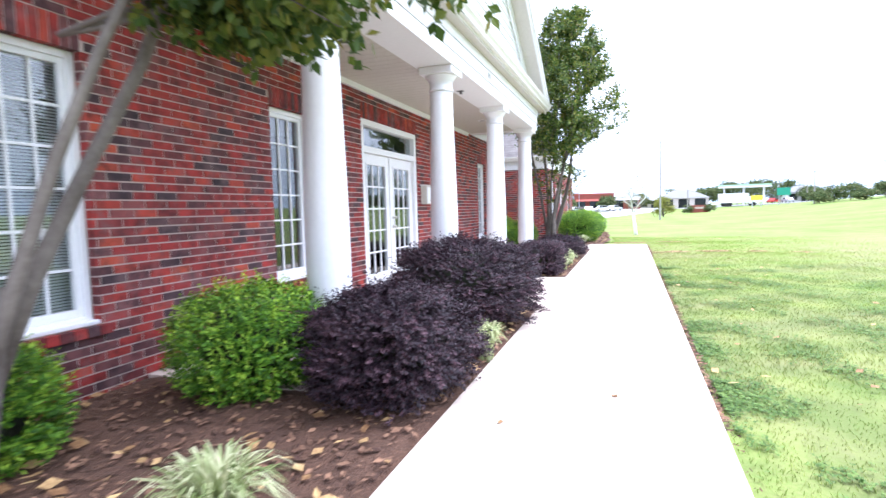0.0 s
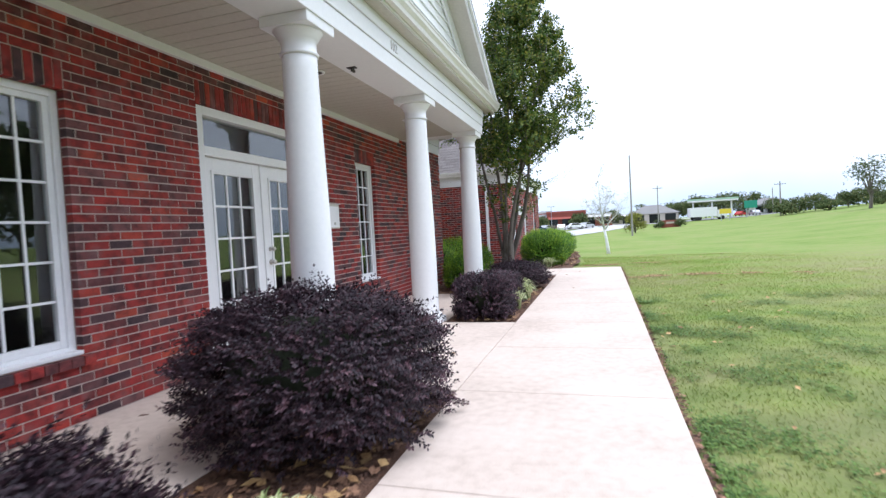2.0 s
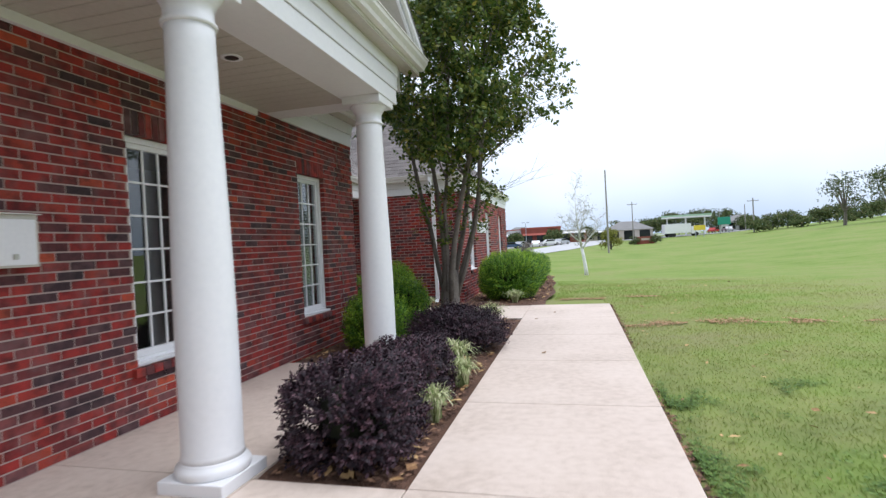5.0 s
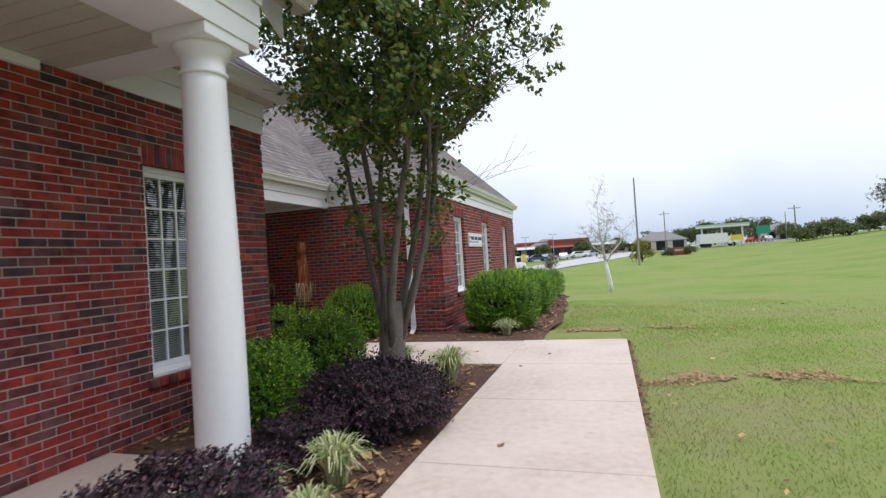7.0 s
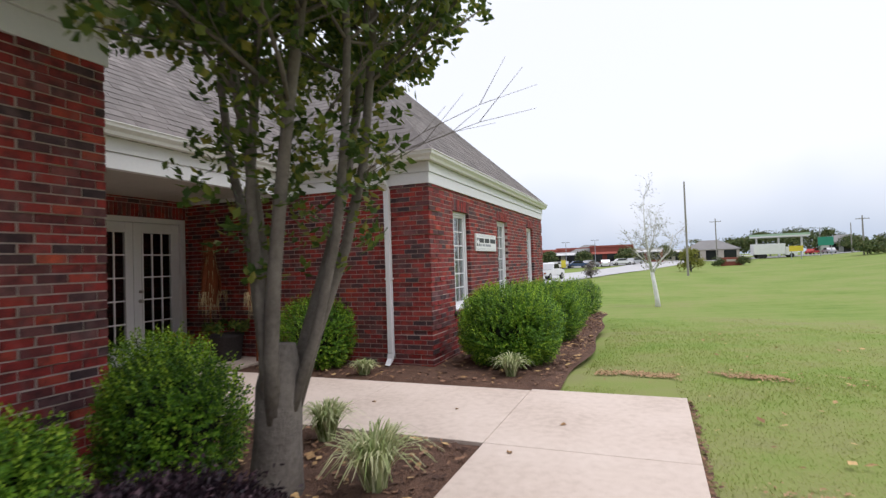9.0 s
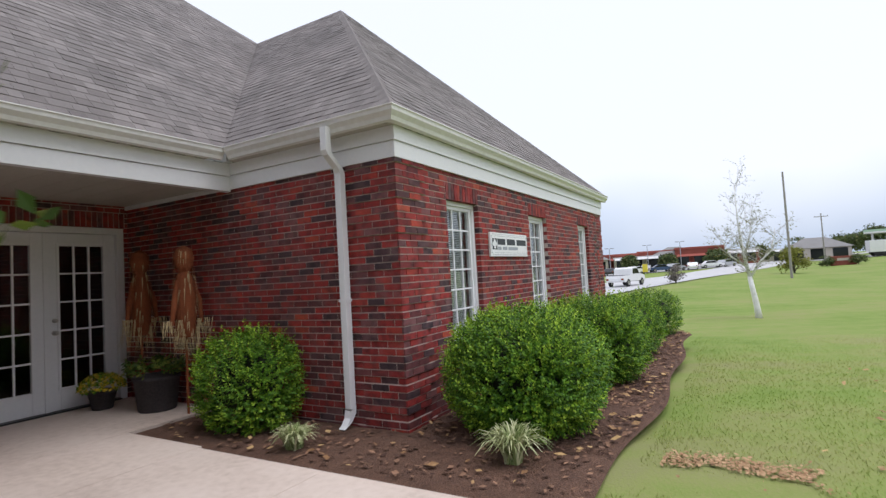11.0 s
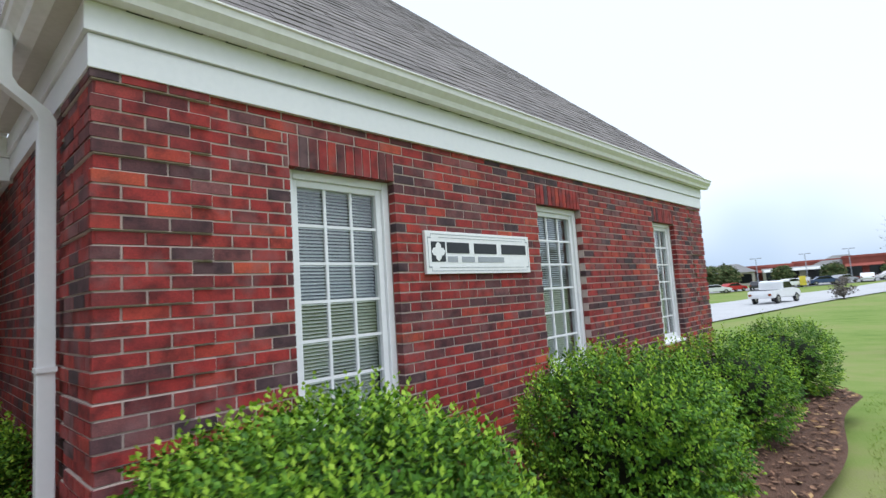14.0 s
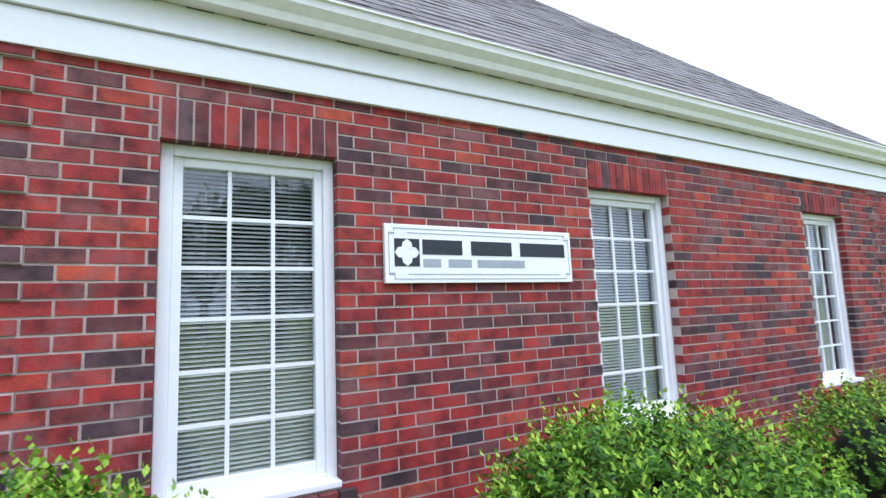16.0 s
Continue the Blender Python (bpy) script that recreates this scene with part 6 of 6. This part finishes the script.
for wx in (-3.0, -2.0, 3.4):
    for sy in (-1, 1):
        bm = lathe([(0.3, -.13), (0.48, -.13), (0.5, 0), (0.48, .13), (0.3, .13)], 20)
        bmesh.ops.transform(bm, matrix=pose(wx, sy * 1.05, 0.5, 90, 0, 0), verts=bm.verts)
        part("wheel", bm, TYRE, tr_)


def pole(az, d, h, r, label, arm=False, rise=0.0):
    x, y, z = spot(az, d)
    p = thing("utility_pole", (x, y, z - 0.2), label, "pole", "utility poles")
    V, F = tubes([[((0, 0, 0), r), ((0, 0, h * 0.5), r * 0.85), ((0, 0, h), r * 0.65)]], 10)
    raw("shaft", V, F, POLE, p)
    if arm:
        part("crossarm", slab(-1.1, 1.1, -0.06, 0.06, h - 0.7, h - 0.58), POLE, p)
        for k in (-1.0, -0.4, 0.4, 1.0):
            part("insulator", slab(k - 0.04, k + 0.04, -0.04, 0.04, h - 0.58, h - 0.44), SIGN_GREY, p)
    return (x, y, z + h - 0.5)


POLE = surface("weathered_pole", (0.22, 0.20, 0.185), (0.34, 0.32, 0.30), 0.9, 2, 12, 0.3)
tops = [pole(3.2, 66, 11.0, 0.13, "tall weathered wooden utility pole by the road"), pole(5.8, 125, 9.6, 0.15, "wooden utility pole across the road", True), pole(14.0, 140, 6.4, 0.12, "slim steel lamp pole by the station"),
        pole(17.0, 125, 7.6, 0.17, "wooden utility pole beyond the field", True), pole(16.2, 150, 7.0, 0.13, "slim utility pole beyond the field")]
for az, d, h in ((-8.6, 128, 5.6), (-5.6, 130, 5.9), (-12.2, 120, 5.4)):
    x, y, z = spot(az, d)
    lp = thing("street_lamp", (x, y, z - 0.1), "slender parking lot lamp with twin heads", "street lamp", "lot lamps")
    raw("mast", *tubes([[((0, 0, 0), 0.09), ((0, 0, h), 0.06)]], 8), SIGN_GREY, lp)
    for sx in (-1, 1):
        part("lamp_head", slab(sx * 0.55 - 0.4, sx * 0.55 + 0.4, -0.15, 0.15, h - 0.02, h + 0.12, 0.02), SIGN_GREY, lp)


def board(az, d, w, h, z0, mtl, label, cat="sign"):
    x, y, z = spot(az, d)
    s = thing("road_sign", (x, y, z), label, cat, "far signs")
    part("panel", slab(-w / 2, w / 2, -0.08, 0.08, z0, z0 + h, 0.02), mtl, s)
    for sx in ((-w * 0.35, w * 0.35) if w > 1.2 else (0,)):
        part("post", slab(sx - 0.07, sx + 0.07, -0.05, 0.05, -0.2, z0, 0), SIGN_GREY, s)


board(12.2, 125, 2.4, 1.1, 1.6, surface("yellow_panel", (0.62, 0.48, 0.03), (0.75, 0.6, 0.05), 0.5, 2, 10, 0.0), "yellow sign panel near the filling station")
board(14.4, 138, 2.8, 1.8, 2.2, surface("green_panel", (0.02, 0.22, 0.15), (0.03, 0.3, 0.2), 0.5, 2, 10, 0.0), "green highway sign on posts")
board(-8.9, 108, 0.9, 1.5, 0.3, surface("yellow_banner", (0.70, 0.55, 0.04), (0.82, 0.66, 0.08), 0.6, 2, 10, 0.0), "yellow banner sign by the parking lot")
# low brick entrance sign with flowers
x, y, z = spot(7.0, 110)
es = thing("entrance_sign", (x, y, z), "low red brick entrance sign among shrubs", "sign")
part("brick_base", slab(-1.7, 1.7, -0.3, 0.3, -0.1, 1.5, 0.05), RED_WALL, es)
part("face_panel", slab(-0.8, 0.8, -0.33, -0.3, 0.75, 1.15), TAN_WALL, es)


def crown_tree(name, loc, seed, h, w, leaves, mtl, label, group, trunk_h=0.28, leaf=0.3, bark=None):
    """A broad tree or large shrub seen from afar: trunk, limbs, many leaf clumps with gaps."""
    rnd = random.Random(seed)
    t = thing(name, loc, label, "tree" if trunk_h > 0.1 else "shrub", group)
    paths = [[((0, 0, -0.2), h * 0.035), ((0.02 * h, 0, h * trunk_h), h * 0.026), ((0, 0.02 * h, h * 0.75), h * 0.01)]]
    S = []
    nb = 11
    for k in range(nb):
        a, e = k * 2.4 + rnd.random(), rnd.uniform(0.15, 1.0)
        tip = Vector((math.cos(a) * w * 0.42 * rnd.uniform(0.5, 1) * math.sin(e * 2.6 + 0.35), math.sin(a) * w * 0.42 * rnd.uniform(0.5, 1), h * (trunk_h + (0.93 - trunk_h) * e)))
        paths.append([((0, 0, h * trunk_h * 0.9), h * 0.014), (tip * 0.6 + Vector((0, 0, h * 0.1)), h * 0.008), (tip, h * 0.003)])
        for _ in range(leaves // nb):
            o = Vector((rnd.gauss(0, w * 0.12), rnd.gauss(0, w * 0.12), rnd.gauss(0, h * 0.075)))
            p = tip + o
            if p.z > 0.05:
                S.append((p, o + Vector((0, 0, 0.2)), leaf * 0.8))
    raw("trunk", *tubes(paths, 6), bark or BARK, t)
    V, F = leaf_cloud(S, 3, leaf, leaf * 0.7, rnd, 0.3, 1.0)
    raw("crown", V, F, mtl, t)
    return t


for k, (az, d, h, w) in enumerate(((-18, 110, 4, 4.5), (-16.2, 112, 4.2, 4.5), (-14.6, 115, 4.2, 4), (-10.4, 126, 3.2, 3), (-6.8, 128, 3.2, 3.2), (-2.6, 130, 3.6, 4), (1.0, 150, 3.8, 4), (7.6, 175, 6.5, 8), (8.9, 180, 7.0, 9), (10.2, 182, 7.2, 9), (11.8, 185, 7.4, 9), (13.2, 180, 7.2, 9), (14.6, 182, 6.4, 8), (4.2, 175, 5.5, 6), (16.4, 170, 4.0, 6))):
    crown_tree("tree", spot(az, d), 200 + k, h, w, 700, FAR_LEAF, "distant rounded tree beyond the road", "far trees", 0.2, 0.5)
for k in range(9):
    az = 17.2 + k * 1.25
    crown_tree("tree", spot(az, 122 + 5 * (k % 3)), 230 + k, 2.3 + 0.7 * ((k * 7) % 3), 5.0, 420, FAR_LEAF, "scrubby tree on the far field edge", "field edge trees", 0.12, 0.42)
crown_tree("tree", spot(24.3, 95), 251, 7.6, 6.5, 420, FAR_LEAF, "thin-leaved tree on the far field edge", "field edge trees", 0.3, 0.3)
crown_tree("tree", spot(27.5, 92), 252, 7.2, 6.5, 700, FAR_LEAF, "autumn tree on the far field edge", "field edge trees", 0.3, 0.3)
for k, (x, y, h, w) in enumerate(((24, 24, 8.5, 6), (30, 15, 9.5, 8), (27, 4, 8, 7), (33, -7, 10, 9), (40, 33, 11, 9), (46, 22, 12, 10), (45, 8, 11, 10), (47, -14, 12, 10), (42, -26, 11, 10), (36, -38, 11, 10))):
    crown_tree("tree", (x, y, ground_z(x, y)), 260 + k, h, w, 2200, FAR_LEAF, "leafy tree across the lawn mirrored in the windows", "lawn trees", 0.25, 0.32)
crown_tree("roadside_shrub", spot(3.45, 84), 270, 3.3, 3.2, 1000, YELLOW_LEAF, "yellow-green shrub beside the road", "roadside shrubs", 0.05, 0.22)
crown_tree("roadside_shrub", spot(-6.1, 60), 271, 1.8, 1.7, 450, surface("grey_twigs", (0.10, 0.085, 0.075), (0.2, 0.17, 0.15), 0.9, 6, 40, 0.0, vary=0.4), "grey-brown leafless shrub beside the road", "roadside shrubs", 0.05, 0.14)
for az, sd in ((5.9, 1), (8.0, 2)):
    crown_tree("roadside_shrub", spot(az, 109), 272 + sd, 1.6, 2.3, 400, FAR_LEAF, "low green shrub beside the entrance sign", "roadside shrubs", 0.04, 0.2)


PALE_TWIG = surface("pale_twig", (0.36, 0.34, 0.34), (0.58, 0.56, 0.57), 0.9, 4, 30, 0.2)


def birch(loc):
    """Leaning white birch with a fork and fine bare twigs."""
    rnd = random.Random(5)
    t = thing("birch_tree", loc, "slender white birch with bare drooping twigs on the lawn", "tree")
    trunk = [[((0, 0, -0.1), 0.12), ((-0.03, 0, 0.35), 0.10), ((-0.10, 0, 0.9), 0.088), ((-0.18, 0.02, 1.45), 0.075)],
             [((-0.18, 0.02, 1.43), 0.06), ((-0.30, 0, 2.3), 0.048), ((-0.40, 0, 3.3), 0.03), ((-0.42, 0.05, 4.8), 0.01)],
             [((-0.16, 0.02, 1.4), 0.05), ((0.12, 0.1, 1.9), 0.038), ((0.55, 0.1, 2.35), 0.024), ((0.7, 0.1, 3.1), 0.010)],
             [((-0.22, 0.02, 1.8), 0.04), ((-0.7, -0.1, 2.2), 0.026), ((-1.0, -0.1, 3.0), 0.008)],
             [((-0.28, 0.0, 2.2), 0.03), ((-0.05, 0.2, 3.0), 0.02), ((0.1, 0.25, 4.1), 0.006)]]
    raw("trunk", *tubes(trunk, 9), BIRCH, t, smooth=True)
    paths, ends = [], []
    for st in trunk[1:]:
        for (p, r), (p2, r2) in zip(st, st[1:]):
            for k in range(10):
                q = Vector(p).lerp(Vector(p2), rnd.random())
                a = rnd.uniform(0, 6.28)
                grow(q, Vector((math.cos(a), math.sin(a), 0.7)).normalized(), rnd.uniform(0.4, 0.9), 0.009, 1, rnd, paths, ends, 0.0, 0.3)
    raw("twig_work", *tubes(paths, 4), PALE_TWIG, t, "fine grey leafless twigs")
    S = [(p, (rnd.uniform(-1, 1), rnd.uniform(-1, 1), -1), 0.03) for p, d in ends if rnd.random() < 0.35]
    raw("last_leaves", *leaf_cloud(S, 2, 0.05, 0.03, rnd), YELLOW_LEAF, t)


birch((0.95, 34.3, ground_z(0.95, 34.3)))

# ---- litter, mulch chips, grass ----
def scatter(name, n, region, size, mtl, label, lift, seed, flat=True, category="litter"):
    """Small curled flakes lying about."""
    rnd = random.Random(seed)
    V, F = [], []
    for _ in range(n):
        x, y, z = region(rnd)
        a, s = rnd.uniform(0, 6.28), size * rnd.uniform(0.5, 1.4)
        u = Vector((math.cos(a), math.sin(a), rnd.uniform(-.25, .25)))
        w = Vector((-math.sin(a), math.cos(a), rnd.uniform(-.35, .35))) * rnd.uniform(0.3, 0.8)
        c = Vector((x, y, z + lift))
        i = len(V)
        V += [c - u * s / 2, c + w * s / 2 + Vector((0, 0, s * 0.12)), c + u * s / 2 + Vector((0, 0, s * 0.1)), c - w * s / 2 + Vector((0, 0, s * 0.05))]
        F.append((i, i + 1, i + 2, i + 3))
    return tagged(raw(name, V, F, mtl), label, category, kind="stuff")


def in_bed(rnd):
    k = rnd.random()
    if 0.34 <= k < 0.6:
        y = rnd.uniform(7.98, 14.18)
        return rnd.uniform(-1.38 if y < 10.9 else -2.9, -0.5), y, 0.0
    if k < 0.34 and rnd.random() < 0.5:
        return rnd.uniform(-1.38, -0.5), rnd.uniform(1.7, 5.05), 0.0
    if k < 0.34:
        return rnd.uniform(-2.9, -0.5), rnd.uniform(-2.0, 1.7), 0.0
    y = rnd.uniform(16.05, 25.5)
    return rnd.uniform(-4.7 if y < 16.95 else WING_X + 0.05, wing_edge(y) - 0.02), y, 0.0


def on_lawn(rnd):
    x = 1.12 + abs(rnd.gauss(0, 1.6))
    y = rnd.uniform(-1.5, 22)
    return x, y, ground_z(x, y) + 0.03


scatter("mulch_chips", 12000, in_bed, 0.055, CHIP, "loose bark chips in the beds", 0.004, 1)
scatter("fallen_leaves", 1500, in_bed, 0.08, DRY, "dry fallen leaves on the mulch", 0.014, 2)
scatter("lawn_leaves", 170, on_lawn, 0.07, DRY, "dry fallen leaves on the lawn", 0.01, 3)


def at_edge(rnd):
    return WALK_R + abs(rnd.gauss(0.015, 0.025)), rnd.uniform(-3, 16), -0.028


scatter("edge_soil", 2600, at_edge, 0.04, CHIP, "dark soil crumbs along the cut edge of the walk", 0.0, 4, category="soil")


TAN = surface("tan_straw", (0.26, 0.14, 0.065), (0.50, 0.33, 0.18), 0.9, 6, 40, 0.2, vary=0.4)


def dry_patch(rnd):
    while True:
        if rnd.random() < 0.6:
            x = 1.15 + 3.6 * rnd.random() ** 1.2
            y = 13.72 + 0.16 * noise.noise((x * 1.3, 0, 0)) + rnd.gauss(0, 0.13)
        else:
            x = 0.1 + 2.8 * rnd.random()
            y = 17.2 + 0.2 * noise.noise((x * 1.5, 4, 0)) + rnd.gauss(0, 0.10)
        if noise.noise((x * 2.1, y * 3.0, 1.7)) > -0.12:
            return x, y, ground_z(x, y) + 0.008


scatter("dry_strip", 4200, dry_patch, 0.034, TAN, "bare dry strip of a filled trench in the lawn", 0.012, 5, category="dry grass")
for k, (x, y, s) in enumerate(((0.06, 14.82, 0.07), (-0.21, 14.06, 0.06), (-0.81, 6.21, 0.09), (-1.9, 15.06, 0.06), (-0.98, 15.03, 0.05), (0.075, 11.42, 0.08), (0.5, 2.2, 0.05), (-0.1, 1.6, 0.05), (-5.6, 15.2, 0.07), (-5.2, 14.8, 0.06))):
    rnd = random.Random(300 + k)
    V = [(-s / 2, 0, 0.004), (-s * 0.15, s * 0.3, 0.012), (s * 0.25, s * 0.2, 0.004), (s / 2, 0, 0.014), (s * 0.2, -s * 0.25, 0.006), (-s * 0.2, -s * 0.28, 0.016), (0, 0, 0.002)]
    lf = raw("fallen_leaf", V, [(6, 0, 1), (6, 1, 2), (6, 2, 3), (6, 3, 4), (6, 4, 5), (6, 5, 0)], DRY)
    lf.matrix_basis = pose(x, y, 0.001, 0, 0, rnd.uniform(0, 360))
    tagged(lf, "curled brown leaf lying on the concrete walk", "leaf", "leaves on the walk")


def grass_blades(n, seed):
    rnd = random.Random(seed)
    V, F = [], []
    k = 0
    while k < n:
        x, y = -0.4 + 9.0 * rnd.random() ** 1.15, rnd.uniform(-2.2, 29)
        if x < (wing_edge(y) if y > WALK_END else WALK_R) + 0.02:
            continue
        if rnd.random() > smooth(29, 12, y) * smooth(8.6, 2.5, x):
            continue
        if abs(y - 13.72) < 0.14 and x < 4.3 and rnd.random() < 0.6:
            continue
        z = ground_z(x, y) - 0.004
        patch = noise.noise((x * 0.8, y * 0.8, 3.0))
        h = rnd.uniform(0.013, 0.028) * (1.15 + 0.6 * patch)
        a = rnd.uniform(0, 6.28)
        d = Vector((math.cos(a), math.sin(a), 0))
        lean = Vector((rnd.uniform(-1, 1), rnd.uniform(-1, 1), 0)) * h * 0.7
        i = len(V)
        b = Vector((x, y, z))
        w = 0.0035
        V += [b - d * w, b + d * w, b + lean * 0.4 + Vector((0, 0, h * 0.65)) + d * w * 0.7, b + lean + Vector((0, 0, h))]
        F.append((i, i + 1, i + 2, i + 3))
        k += 1
    return tagged(raw("grass_blades", V, F, BLADE), "short mown grass blades beside the walk", "grass", kind="stuff")


grass_blades(150000, 6)


def clover(n, seed):
    """Low broad-leaved weeds in clumps beside the walk."""
    rnd = random.Random(seed)
    V, F, k = [], [], 0
    while k < n:
        x, y = WALK_R + 0.06 + 3.6 * rnd.random() ** 1.5, rnd.uniform(-1.5, 10.5)
        thick = noise.noise((x * 1.4, y * 1.4, 8.0)) + 0.5 * noise.noise((x * 4.5, y * 4.5, 2.0))
        if rnd.random() > smooth(-0.12, 0.55, thick - 0.05 * max(0.0, y - 7)):
            continue
        c = Vector((x, y, ground_z(x, y) + rnd.uniform(0.012, 0.034)))
        a = rnd.uniform(0, 6.28)
        for j in range(3):
            b = a + j * 2.1
            u = Vector((math.cos(b), math.sin(b), rnd.uniform(-.25, .35)))
            w = Vector((-math.sin(b), math.cos(b), rnd.uniform(-.3, .3)))
            L = rnd.uniform(0.010, 0.024)
            i = len(V)
            V += [c, c + u * L * 0.6 + w * L * 0.42, c + u * L, c + u * L * 0.6 - w * L * 0.42]
            F.append((i, i + 1, i + 2, i + 3))
        k += 1
    return tagged(raw("clover", V, F, CLOVER), "low green clover and weeds in the lawn edge", "weeds", kind="stuff")


clover(17000, 7)


# ---- bricks and grass last ----
lay_bricks(wall_main, (MAIN_S, MAIN_N), main_open, MAIN_TOP, facing_east(MAIN_X), lambda u, z: (7.45 < u < 8.7 or 4.2 < u < 5.4) and 0.5 < z < 2.4, lambda a, b: b > MAIN_N - 0.42)
lay_bricks(wall_wing, (WING_S, WING_N), wing_open, WING_TOP, facing_east(WING_X), lambda u, z: 18.7 < u < 20.6 and z > 0.5, lambda a, b: (a + b) / 2 < WING_S + 0.5 or (a + b) / 2 > WING_N - 0.5, wrap=True)
lay_bricks(wall_wing_side, (DOOR_X, WING_X), [], WING_TOP, facing_south(WING_S), lambda u, z: u > -4.2, lambda a, b: (a + b) / 2 > WING_X - 0.5)
lay_bricks(wall_entry, (MAIN_N, WING_S), [(ENTRY[0], ENTRY[1], 0.0, ENTRY[2])], 2.6, facing_east(DOOR_X))
